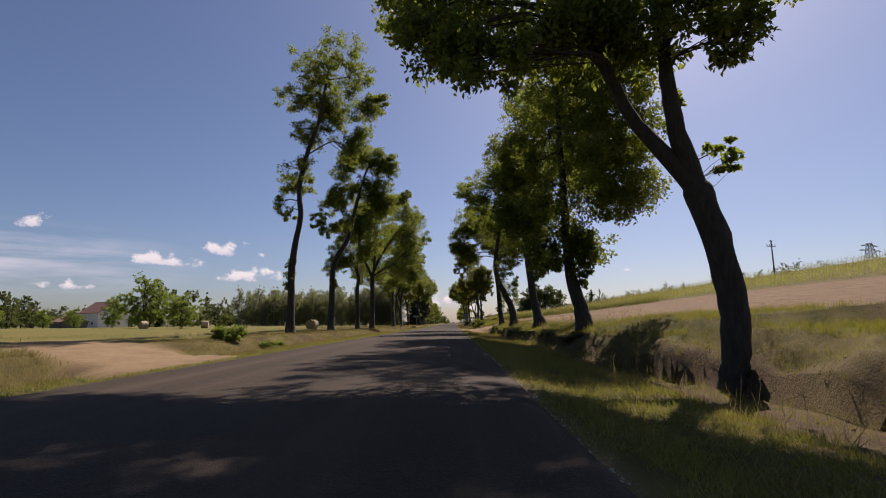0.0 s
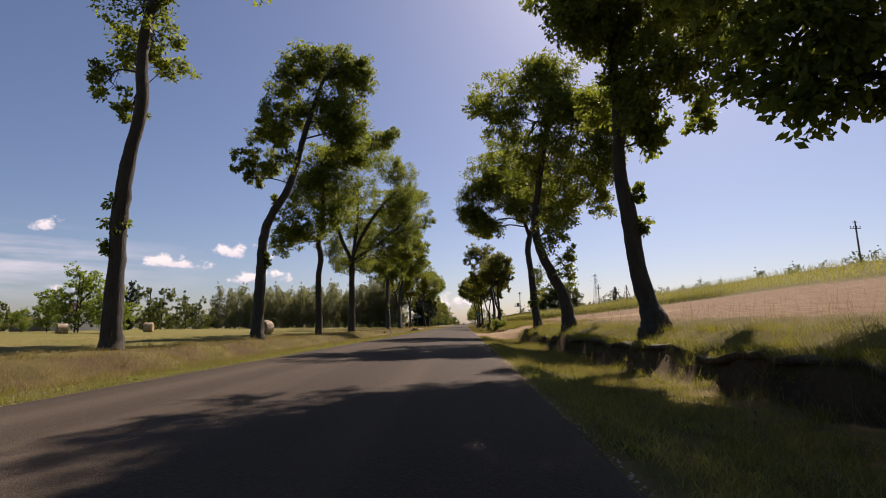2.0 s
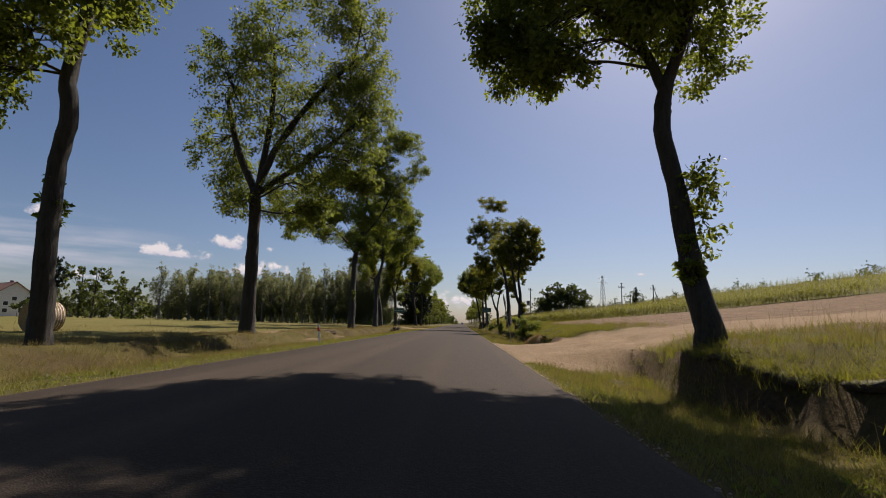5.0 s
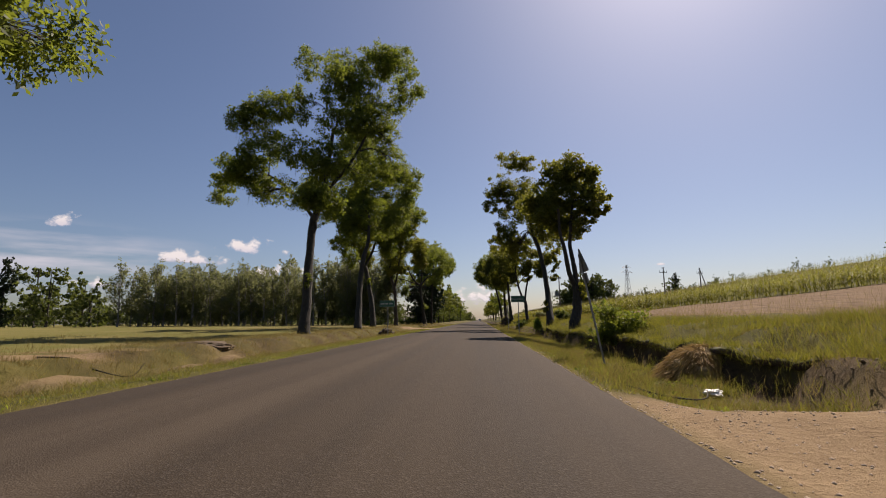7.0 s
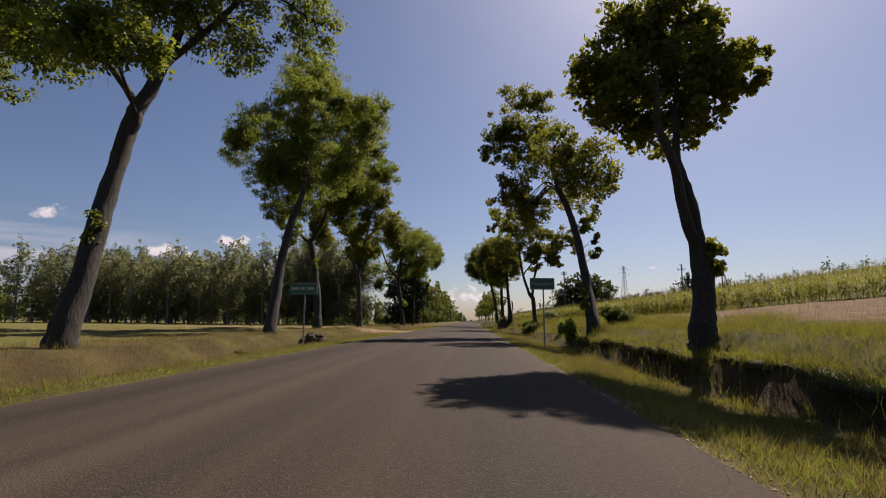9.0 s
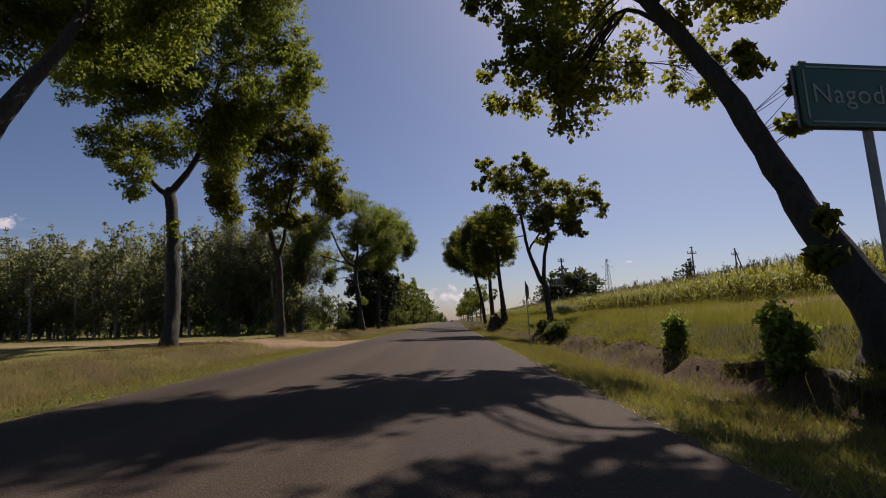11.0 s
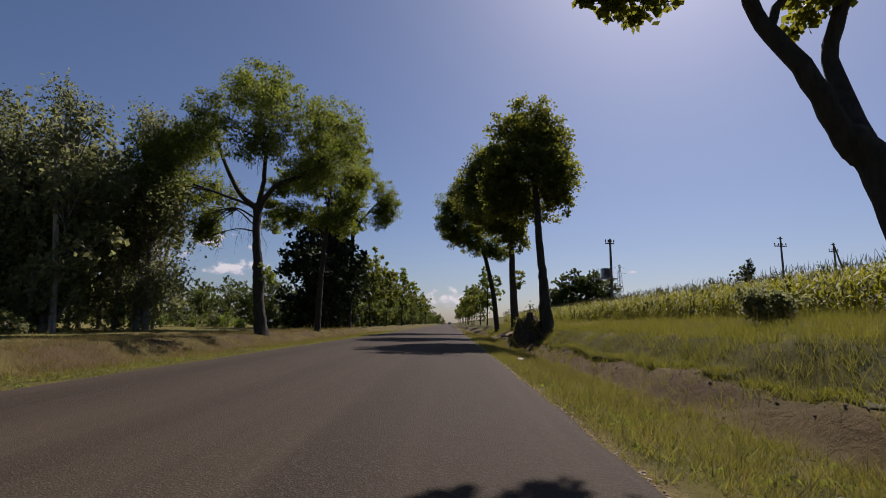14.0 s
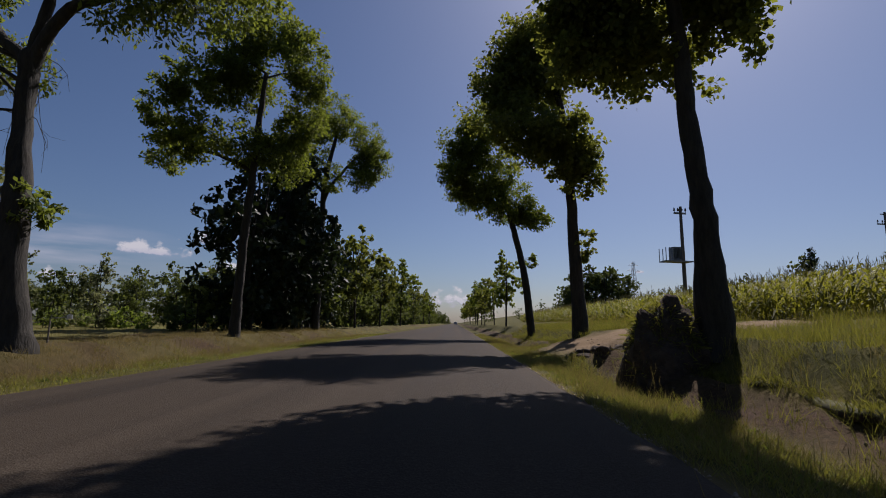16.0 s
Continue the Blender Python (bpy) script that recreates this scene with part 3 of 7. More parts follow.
# R1
roadside_tree("ash", 26.8, 1.1,
    trunk=[(9.73, 0.73, 0.59), (9.63, 1.80, 0.48), (9.28, 3.06, 0.42), (9.05, 5.13, 0.33), (8.99, 7.28, 0.27), (8.95, 9.73, 0.24), (8.91, 12.30, 0.18), (8.94, 14.54, 0.13)],
    limbs=[],
    clumps=[(8.7, 11.9, 1.8, 2.0, 1.3), (10.0, 11.1, 1.8, 1.8, -0.4), (12.1, 10.9, 1.5, 1.5, -0.0), (13.8, 8.7, 1.0, 1.1, 0.6), (10.9, 6.9, 0.9, 0.8, -1.8), (10.5, 8.4, 1.3, 1.3, 0.2), (7.7, 7.3, 1.0, 1.4, -1.0), (7.9, 10.6, 1.0, 1.6, 1.5), (7.5, 3.8, 0.6, 0.6, -2.0), (8.4, 5.9, 0.9, 1.1, 0.8), (8.9, 15.2, 2.6, 2.0, 1.3), (10.8, 13.4, 2.4, 1.5, -1.0), (13.2, 10.9, 1.1, 0.9, 1.4), (9.5, 18.0, 2.4, 1.6, 1.4), (10.6, 15.2, 2.1, 1.3, -1.8), (10.8, 20.2, 2.3, 1.5, 0.8), (9.6, 4.6, 0.9, 0.8, -0.3), (10.6, 5.2, 0.9, 0.9, 0), (9.3, 5.7, 0.8, 0.7, -0.5), (10.3, 10.5, 1.4, 1.2, -2.5), (10, 9, 1.4, 1.2, -3), (12.3, 10.6, 1.5, 1.4, -2.0), (11.4, 12.2, 1.8, 1.5, -3.2), (12.0, 13.6, 1.7, 1.5, -1.6), (11.0, 16.2, 2.2, 1.7, -1.2), (7.4, 5.0, 0.9, 0.8, 0.6), (7.9, 4.1, 0.7, 0.6, 0.3), (6.7, 6.4, 1.0, 0.8, 1.0), (6.1, 7.6, 1.0, 0.8, 1.2), (12.0, 7.7, 1.4, 1.1, -1.0), (13.2, 8.4, 1.1, 1.0, -0.5), (11.2, 8.7, 1.4, 1.2, -1.5)],
    shoots=[(9.7, 5.5, 0.6, 0.9), (9.7, 4.2, 0.7, 0.9), (9.9, 3.2, 0.3, 0.5)])
# R2
roadside_tree("ash", 38.3, 1.35,
    trunk=[(9.36, 0.55, 0.62), (9.25, 1.59, 0.43), (8.96, 3.01, 0.37), (8.78, 4.68, 0.37), (8.57, 6.63, 0.29), (8.67, 8.87, 0.27), (8.62, 11.20, 0.23), (8.78, 13.61, 0.19), (8.99, 16.64, 0.12)],
    limbs=[],
    clumps=[(6.5, 11.7, 0.9, 0.9, -2.2), (8.0, 12.2, 0.9, 1.1, 0.0), (9.6, 12.4, 1.2, 1.2, -0.3), (9.3, 10.0, 0.8, 0.8, -1.7), (9.0, 8.6, 0.7, 1.0, -1.0), (8.4, 9.9, 0.7, 0.8, 1.6), (9.5, 7.5, 0.5, 0.6, -1.1), (8.6, 13.8, 1.9, 1.5, -1.7), (7.2, 15.3, 1.5, 1.3, 0.8), (11.0, 14.3, 1.8, 1.4, -0.3), (12.6, 9.1, 0.5, 0.6, 1.7), (10.7, 9.6, 0.8, 0.6, -1.5), (8.9, 16.9, 1.8, 1.4, -0.9), (12.7, 13.5, 1.4, 1.0, 1.6), (12.9, 14.4, 1.7, 1.2, 0.0), (14.0, 11.9, 0.8, 0.8, 0.0), (13.5, 15.2, 1.7, 1.2, -1.1), (8.7, 17.7, 1.6, 1.1, -2.3), (13.1, 20.8, 2.1, 1.6, 2.1)],
    shoots=[(9.1, 5.6, 0.2, 0.5), (9.2, 4.5, 0.2, 0.4)])
# R3
roadside_tree("ash", 49.2, 1.1,
    trunk=[(8.69, 0.73, 0.52), (8.51, 2.40, 0.40), (7.88, 3.83, 0.37), (7.24, 5.29, 0.32), (7.02, 6.77, 0.29), (7.17, 8.28, 0.26), (7.46, 10.12, 0.23), (8.04, 12.95, 0.20), (8.46, 15.55, 0.14)],
    limbs=[],
    clumps=[(7.8, 6.0, 0.8, 1.0, -2.2), (10.4, 9.7, 1.4, 1.2, 1.6), (11.2, 10.1, 1.0, 1.3, -0.5), (11.6, 8.4, 0.7, 0.6, 1.9), (7.8, 10.8, 1.7, 1.5, -0.5), (6.1, 11.9, 1.7, 1.1, 2.0), (9.8, 12.0, 2.0, 1.6, 0.2), (5.0, 14.4, 1.5, 1.2, -1.1), (7.2, 16.7, 1.7, 1.4, 1.2), (9.0, 16.8, 1.2, 1.2, 0.9), (3.9, 14.8, 0.9, 0.9, 0.7), (7.1, 13.2, 1.7, 1.6, -0.2), (9.5, 13.4, 0.9, 0.9, -1.4), (5.1, 13.4, 1.0, 1.0, 0.6), (11.3, 11.2, 0.8, 0.8, -1.4), (9, 9, 1.6, 1.3, 3), (7.5, 10, 1.5, 1.3, 2.5), (10.5, 10, 1.5, 1.3, 2.5), (11.6, 12.4, 1.5, 1.2, 0.0), (10.5, 14.0, 1.7, 1.3, -0.5), (12.0, 14.0, 1.4, 1.1, 0.6), (8.6, 14.6, 1.5, 1.2, 0.3)],
    shoots=[(8.7, 3.8, 0.6, 1.1), (8.9, 5.0, 0.4, 0.7)])
# R5
roadside_tree("ash", 60.4, 1.1,
    trunk=[(8.61, 0.83, 0.46), (8.46, 2.69, 0.38), (8.40, 4.84, 0.34), (8.21, 7.08, 0.31), (8.53, 8.70, 0.29)],
    limbs=[[(8.53, 8.70, 0.25), (9.26, 10.84, 0.21), (9.67, 13.32, 0.17)],
           [(8.43, 8.47, 0.21), (7.68, 10.63, 0.19), (6.38, 11.64, 0.15)]],
    clumps=[(4.5, 14.2, 1.7, 1.5, 0.8), (3.2, 11.6, 1.1, 1.1, 0.5), (6.3, 15.3, 1.9, 1.4, -0.5), (3.9, 10.0, 1.1, 1.0, 1.2), (7.3, 11.5, 1.8, 1.6, -1.3), (5.1, 9.1, 1.1, 0.7, -0.5), (6.4, 13.4, 1.5, 1.5, 1.4), (8.9, 13.7, 1.9, 1.9, -0.5), (10.1, 11.0, 1.5, 1.5, 0.8)],
    shoots=[(9.0, 4.4, 0.6, 1.6), (8.3, 2.7, 0.3, 0.8)], lean=0.18)
# R7
roadside_tree("maple", 98.2, 0.7,
    trunk=[(8.00, 0.50, 0.44), (8.25, 1.72, 0.36), (8.31, 3.04, 0.36)],
    limbs=[[(8.31, 3.04, 0.23), (8.22, 4.69, 0.18), (8.14, 5.84, 0.16), (8.26, 7.04, 0.13), (8.58, 8.90, 0.10)],
           [(8.21, 3.04, 0.23), (7.79, 4.13, 0.18), (7.58, 5.56, 0.16), (7.41, 6.74, 0.13), (7.34, 8.29, 0.10)]],
    clumps=[(8.1, 12.1, 1.1, 0.8, 0.3), (9.5, 11.4, 1.1, 1.0, 1.3), (7.6, 10.4, 1.2, 1.1, 1.3), (8.8, 9.1, 1.3, 1.2, 0.6), (10.4, 10.5, 1.0, 1.0, 0.8), (10.3, 8.6, 0.6, 0.7, -0.8), (6.9, 8.3, 1.2, 1.1, 0.6), (8.1, 7.5, 1.0, 0.9, 1.0), (8.9, 7.3, 0.7, 0.7, -0.3), (5.9, 9.3, 0.8, 0.9, 0.1), (9.6, 8.4, 0.8, 0.7, -0.1)],
    shoots=[(8.6, 2.8, 0.2, 0.5)], lean=0.2)
# R8
roadside_tree("maple", 110.4, 0.75,
    trunk=[(8.20, 0.52, 0.45), (8.33, 2.95, 0.31), (8.28, 5.15, 0.28), (8.06, 7.54, 0.25), (7.62, 9.34, 0.24), (7.4, 11.25, 0.20)],
    limbs=[],
    clumps=[(6.2, 21.0, 1.5, 1.1, 1.5), (4.4, 16.3, 1.2, 1.4, -0.6), (6.0, 15.0, 1.4, 1.6, -0.3), (5.1, 11.4, 1.2, 1.4, -1.7), (3.5, 13.7, 0.8, 1.0, -0.2), (7.5, 12.6, 1.3, 1.3, 0.5), (8.3, 16.4, 1.3, 1.5, 1.6), (8.5, 10.4, 1.3, 1.1, 1.5), (10.1, 9.0, 0.8, 1.0, -0.5), (8.7, 20.7, 1.0, 1.0, 1.8), (5.6, 9.2, 0.9, 0.8, -1.2), (8.4, 11.1, 1.5, 1.2, -4.6), (7.5, 12.5, 1.6, 1.2, -5), (9.5, 12, 1.6, 1.2, -5), (8.5, 9.8, 1.6, 1.2, -4.5), (10, 9.7, 1.5, 1.1, -4), (5.7, 8.3, 1.4, 0.9, 0.0), (4.6, 9.3, 1.2, 1.0, 0.2), (6.3, 9.4, 1.1, 0.9, 0.0)],
    shoots=[(9.0, 5.1, 0.25, 1.0), (8.6, 6.6, 0.3, 0.6), (8.0, 2.1, 0.2, 0.6)], lean=0.5, ahead=4.0)
# B1
roadside_tree("maple", 137.5, 0.85,
    trunk=[(8.82, 0.76, 0.30), (8.76, 1.93, 0.27), (8.71, 3.35, 0.30), (8.47, 3.84, 0.30)],
    limbs=[[(8.42, 3.84, 0.23), (7.97, 5.12, 0.18), (7.70, 6.45, 0.16), (7.51, 7.85, 0.14), (7.50, 9.62, 0.11), (7.73, 11.50, 0.09)],
           [(7.80, 6.04, 0.10), (8.43, 6.99, 0.09), (8.94, 7.69, 0.08)],
           [(8.66, 3.84, 0.20), (9.01, 5.63, 0.16), (9.31, 6.99, 0.15), (9.46, 8.12, 0.11), (10.04, 9.60, 0.09)]],
    clumps=[(4.7, 13.9, 0.6, 0.5, 1.1), (5.6, 12.1, 0.8, 0.5, -1.5), (7.8, 13.5, 0.7, 0.6, -0.5), (8.7, 11.7, 0.6, 0.4, -2.3), (4.3, 11.8, 0.5, 0.4, 1.2), (6.1, 11.9, 1.0, 0.7, 1.4), (7.0, 10.5, 0.7, 0.6, -1.8), (9.4, 11.2, 1.0, 0.8, 0.1), (10.4, 10.5, 0.9, 0.6, -1.2), (12.7, 10.8, 0.8, 0.8, -0.0), (13.6, 9.3, 0.6, 0.7, 0.2), (11.6, 7.3, 0.7, 0.5, -0.1), (11.7, 9.7, 1.1, 0.9, 1.7), (8.6, 8.5, 0.9, 0.7, -1.1), (6.1, 8.9, 1.0, 0.7, -0.2), (4.6, 8.0, 0.7, 0.5, 0.0), (5.8, 7.1, 0.8, 0.4, 0.4), (9.2, 7.1, 0.8, 0.4, 0.3), (7.2, 12.3, 0.9, 0.7, 0.6), (8.0, 10.3, 1.0, 0.8, 0.2), (7.0, 9.0, 0.8, 0.6, 0.4), (9.6, 9.2, 0.9, 0.7, 0.4), (8.6, 12.6, 0.8, 0.6, 0.0), (11.0, 8.4, 0.9, 0.7, 0.2)],
    shoots=[], lean=0.22)
# B2
roadside_tree("linden", 159.0, 1.15,
    trunk=[(7.94, 1.07, 0.53), (7.78, 2.75, 0.36), (7.64, 4.40, 0.28), (7.51, 6.08, 0.26), (7.46, 7.45, 0.23), (7.33, 9.89, 0.20), (7.37, 12.04, 0.13)],
    limbs=[],
    clumps=[(7.1, 13.3, 1.3, 1.0, -0.5), (6.0, 12.9, 1.2, 1.2, 1.3), (8.6, 12.5, 1.1, 1.2, 1.1), (7.4, 10.9, 1.7, 1.5, -0.1), (8.8, 9.9, 1.0, 1.2, -0.1), (5.9, 10.0, 1.3, 1.3, 0.5), (8.0, 8.8, 1.5, 1.2, 1.1), (8.7, 8.2, 0.7, 0.8, -0.5), (6.6, 8.2, 1.2, 1.0, 0.9), (4.8, 10.5, 0.8, 1.2, -0.3), (5.1, 8.5, 1.0, 1.2, 0.3), (8.4, 9.6, 1.0, 1.0, -1.2)],
    shoots=[])
# B3
roadside_tree("linden", 169.0, 1.2,
    trunk=[(7.46, 0.89, 0.45), (7.32, 4.25, 0.31), (7.21, 7.43, 0.27), (7.00, 10.23, 0.22), (6.56, 13.08, 0.18)],
    limbs=[],
    clumps=[(5.7, 12.3, 1.5, 1.6, 0.6), (4.7, 14.0, 1.2, 1.2, 0.0), (6.6, 14.2, 1.3, 1.6, 0.5), (3.8, 11.7, 1.2, 1.4, 0.5), (5.1, 9.2, 1.4, 1.1, -1.3), (6.9, 8.8, 1.1, 1.1, -1.2), (7.6, 7.5, 0.8, 0.9, -0.8)],
    shoots=[(7.8, 4.5, 0.3, 1.1)])
# B4
roadside_tree("ash", 181.0, 1.1,
    trunk=[(7.21, 0.83, 0.35), (6.81, 4.09, 0.30), (6.17, 7.04, 0.27), (5.75, 8.85, 0.24), (5.15, 11.28, 0.18)],
    limbs=[],
    clumps=[(2.4, 12.9, 1.5, 1.6, -0.9), (3.9, 14.7, 1.4, 1.4, -1.2), (1.8, 11.1, 1.0, 1.0, -1.4), (4.2, 11.1, 1.9, 1.6, -1.0), (6.1, 9.5, 1.3, 1.3, 0.4), (2.6, 10.0, 1.0, 0.7, 1.4), (4.8, 9.0, 1.3, 0.7, -0.6), (7.8, 8.2, 0.8, 0.9, -0.4)],
    shoots=[(7.3, 5.3, 0.4, 0.6)])
# L1
roadside_tree("ash", 37.9, 0.9,
    trunk=[(-10.15, 0.33, 0.47), (-10.14, 1.96, 0.38), (-10.18, 3.88, 0.35), (-10.14, 5.51, 0.35), (-9.89, 7.50, 0.28), (-9.53, 9.54, 0.28), (-9.73, 11.63, 0.25), (-9.51, 13.41, 0.25), (-8.96, 15.58, 0.22), (-8.38, 17.43, 0.19), (-7.98, 19.69, 0.16), (-7.59, 22.41, 0.13)],
    limbs=[],
    clumps=[(-11.0, 10.6, 0.7, 0.6, -0.3), (-11.0, 12.6, 0.9, 0.8, 0.7), (-11.1, 9.9, 0.5, 0.5, 1.2), (-10.2, 12.2, 0.8, 0.6, 2.1), (-9.8, 13.5, 1.0, 1.0, -0.5), (-9.3, 17.1, 1.2, 1.2, 1.0), (-9.4, 16.8, 0.9, 1.0, -0.7), (-7.4, 18.4, 1.3, 1.3, 1.6), (-5.4, 14.5, 1.1, 0.8, -1.3), (-8.3, 20.5, 1.7, 1.2, 1.8), (-10.7, 19.8, 1.3, 0.8, 0.0), (-5.0, 19.1, 1.4, 1.1, 1.0), (-3.2, 19.5, 0.8, 0.6, 0.1), (-5.7, 21.2, 2.0, 1.1, -0.8), (-8.9, 22.8, 2.0, 1.4, -0.0), (-6.1, 22.8, 1.7, 1.3, -2.0), (-4.4, 15.4, 0.9, 0.8, -2.2)],
    shoots=[(-10.3, 5.2, 0.4, 0.9), (-10.5, 3.9, 0.3, 0.4)])
# L2
roadside_tree("ash", 49.8, 1.0,
    trunk=[(-9.99, 0.23, 0.50), (-10.05, 2.06, 0.41), (-10.09, 4.21, 0.38), (-10.10, 6.47, 0.35), (-9.65, 8.14, 0.32), (-8.67, 9.85, 0.29), (-8.21, 11.99, 0.26), (-7.87, 13.85, 0.23), (-7.37, 16.17, 0.18), (-6.82, 18.18, 0.13)],
    limbs=[],
    clumps=[(-12.4, 12.2, 0.5, 0.8, 0.1), (-11.2, 10.9, 0.6, 0.6, -0.1), (-11.4, 14.3, 1.0, 1.1, 1.5), (-9.7, 15.0, 0.7, 0.7, -2.1), (-9.8, 18.1, 1.1, 1.1, 0.3), (-8.7, 19.6, 1.2, 1.0, -0.0), (-6.7, 19.8, 1.5, 1.1, 0.4), (-4.9, 18.2, 1.2, 1.4, 0.8), (-4.0, 19.2, 0.7, 0.8, 0.1), (-4.9, 15.4, 1.3, 1.2, 0.2), (-7.0, 15.9, 1.3, 1.3, -0.0), (-9.3, 15.2, 1.1, 1.1, 0.6), (-8.8, 11.8, 0.8, 0.7, -1.2), (-5.2, 13.3, 1.2, 0.9, 0.2)],
    shoots=[(-9.6, 9.3, 0.2, 0.4), (-9.8, 5.2, 0.2, 0.5)], lean=0.12)
# L3
roadside_tree("ash", 60.0, 1.0,
    trunk=[(-9.33, 0.13, 0.37), (-9.33, 2.43, 0.33), (-9.42, 4.96, 0.29), (-9.27, 6.67, 0.29), (-9.53, 7.98, 0.27), (-9.25, 9.73, 0.23), (-9.22, 11.52, 0.19), (-9.09, 14.25, 0.17)],
    limbs=[],
    clumps=[(-13.0, 7.7, 0.8, 0.8, 0.7), (-11.7, 9.5, 1.2, 1.3, -1.3), (-11.5, 12.3, 1.6, 1.6, 2.5), (-9.3, 13.8, 1.7, 1.7, 1.4), (-7.8, 16.6, 2.0, 1.3, 2.4), (-4.5, 16.4, 1.3, 0.7, -1.0), (-3.2, 17.2, 0.6, 0.5, -0.2), (-9.3, 14.7, 1.4, 1.2, -1.3), (-10.6, 12.2, 1.1, 1.1, -2.2), (-6.7, 10.7, 1.4, 1.4, -2.7), (-9.5, 8.5, 0.9, 0.7, -1.4), (-5.8, 16.4, 1.3, 0.9, 1.9)],
    shoots=[(-9.4, 4.1, 0.3, 0.8)])
# L4
roadside_tree("willow", 73.7, 1.0,
    trunk=[(-9.85, 0.23, 0.54), (-9.86, 3.22, 0.44), (-9.87, 6.18, 0.39), (-9.94, 8.19, 0.41)],
    limbs=[[(-9.94, 8.19, 0.29), (-11.16, 10.77, 0.24), (-12.06, 13.92, 0.19)],
           [(-9.94, 8.19, 0.29), (-8.62, 11.25, 0.24), (-6.66, 14.36, 0.19), (-4.64, 16.45, 0.15)],
           [(-9.84, 8.19, 0.24), (-9.42, 12.30, 0.22), (-9.29, 16.00, 0.17)],
           [(-9.74, 8.19, 0.22), (-6.56, 10.19, 0.17), (-4.2, 12.22, 0.12)]],
    clumps=[(-11.2, 14.3, 1.9, 2.1, -1.9), (-13.1, 11.6, 1.5, 1.8, 1.0), (-8.9, 16.9, 2.1, 1.9, -1.7), (-5.6, 18.3, 1.9, 1.3, -3.1), (-3.8, 17.2, 1.5, 1.5, -2.1), (-9.0, 13.2, 2.3, 2.3, 1.2), (-5.6, 14.3, 2.2, 1.9, 0.0), (-4.0, 16.0, 1.6, 1.3, 0.3), (-3.4, 13.4, 1.4, 1.5, 0.6), (-4.4, 11.1, 1.7, 1.4, -0.5), (-11.5, 9.8, 1.4, 1.2, 2.9), (-6.1, 9.5, 1.7, 1.4, -2.2), (-12.1, 8.7, 0.8, 1.0, 1.5), (-7.2, 6.9, 0.9, 0.8, 0.0), (-6.2, 7.9, 1.0, 0.7, 0.0), (-4.4, 8.9, 1.2, 0.7, 0.0), (-3.2, 9.1, 0.8, 0.5, 0.0), (-11.0, 7.8, 1.1, 0.9, 0.0), (-8.6, 9.0, 1.3, 0.9, 0.6), (-8.6, 8.0, 1.1, 0.8, 3.4), (-9.9, 8.2, 1.1, 0.8, 3.6)],
    shoots=[], bare=110)
# L6
roadside_tree("ash", 98.0, 1.2,
    trunk=[(-9.66, 0.26, 0.50), (-9.73, 2.03, 0.41), (-9.93, 4.04, 0.38), (-10.08, 6.18, 0.35), (-10.13, 8.07, 0.35), (-9.83, 9.66, 0.28), (-9.63, 12.18, 0.22), (-9.55, 15.84, 0.17)],
    limbs=[[(-10.08, 8.46, 0.19), (-12.27, 10.97, 0.14), (-14.92, 12.78, 0.11), (-17.09, 13.74, 0.08)],
           [(-9.73, 10.27, 0.16), (-7.69, 13.45, 0.14), (-6.14, 17.67, 0.11)]],
    clumps=[(-16.8, 12.5, 0.9, 0.9, -1.3), (-16.2, 16.4, 0.9, 0.9, -1.9), (-14.5, 17.7, 1.2, 1.2, -1.3), (-14.3, 13.3, 1.1, 1.0, -2.7), (-18.8, 11.4, 0.9, 0.7, 2.3), (-13.2, 10.6, 1.2, 0.9, -1.0), (-11.5, 17.3, 1.1, 1.1, -2.5), (-10.5, 12.6, 1.2, 1.2, -3.8), (-9.4, 9.3, 1.1, 0.7, -3.5), (-9.3, 19.8, 1.0, 1.6, -2.3), (-8.6, 16.4, 1.5, 1.7, -0.6), (-7.9, 12.9, 1.6, 1.6, 0.8), (-7.6, 25.1, 1.6, 1.4, 3.3), (-4.9, 24.1, 1.4, 1.4, 2.2), (-3.1, 19.2, 0.9, 1.1, -1.3), (-5.9, 17.6, 1.3, 1.5, 0.8), (-5.3, 14.6, 1.0, 1.4, 2.7), (-7.8, 9.0, 0.8, 0.8, -3.2), (-13.7, 25.1, 1.0, 1.4, 2.9), (-13.7, 14.2, 1.2, 1.2, -0.8), (-7.8, 21.2, 1.7, 1.7, 2.0), (-15.2, 11.9, 1.1, 0.9, -1.1)],
    shoots=[(-9.8, 3.7, 0.3, 0.6)], lean=0.28, bare=60)
# L7
roadside_tree("ash", 112.0, 1.0,
    trunk=[(-9.63, -0.04, 0.46), (-9.81, 2.31, 0.39), (-10.04, 5.06, 0.32), (-9.99, 7.65, 0.28), (-9.74, 9.52, 0.21), (-10.03, 12.57, 0.18)],
    limbs=[],
    clumps=[(-12.6, 10.7, 0.9, 1.1, 0.5), (-14.0, 15.5, 1.1, 1.1, 0.0), (-11.7, 18.7, 1.2, 1.2, -1.7), (-10.4, 19.8, 1.3, 1.3, 1.2), (-7.6, 17.8, 1.3, 1.1, 1.4), (-5.2, 17.0, 0.9, 1.1, -0.1), (-11.7, 12.4, 1.2, 1.2, -0.5), (-10.3, 15.1, 1.7, 1.7, 2.0), (-6.5, 12.8, 1.4, 1.2, -0.5), (-8.6, 11.0, 1.5, 1.1, 1.7)],
    shoots=[], lean=0.45)
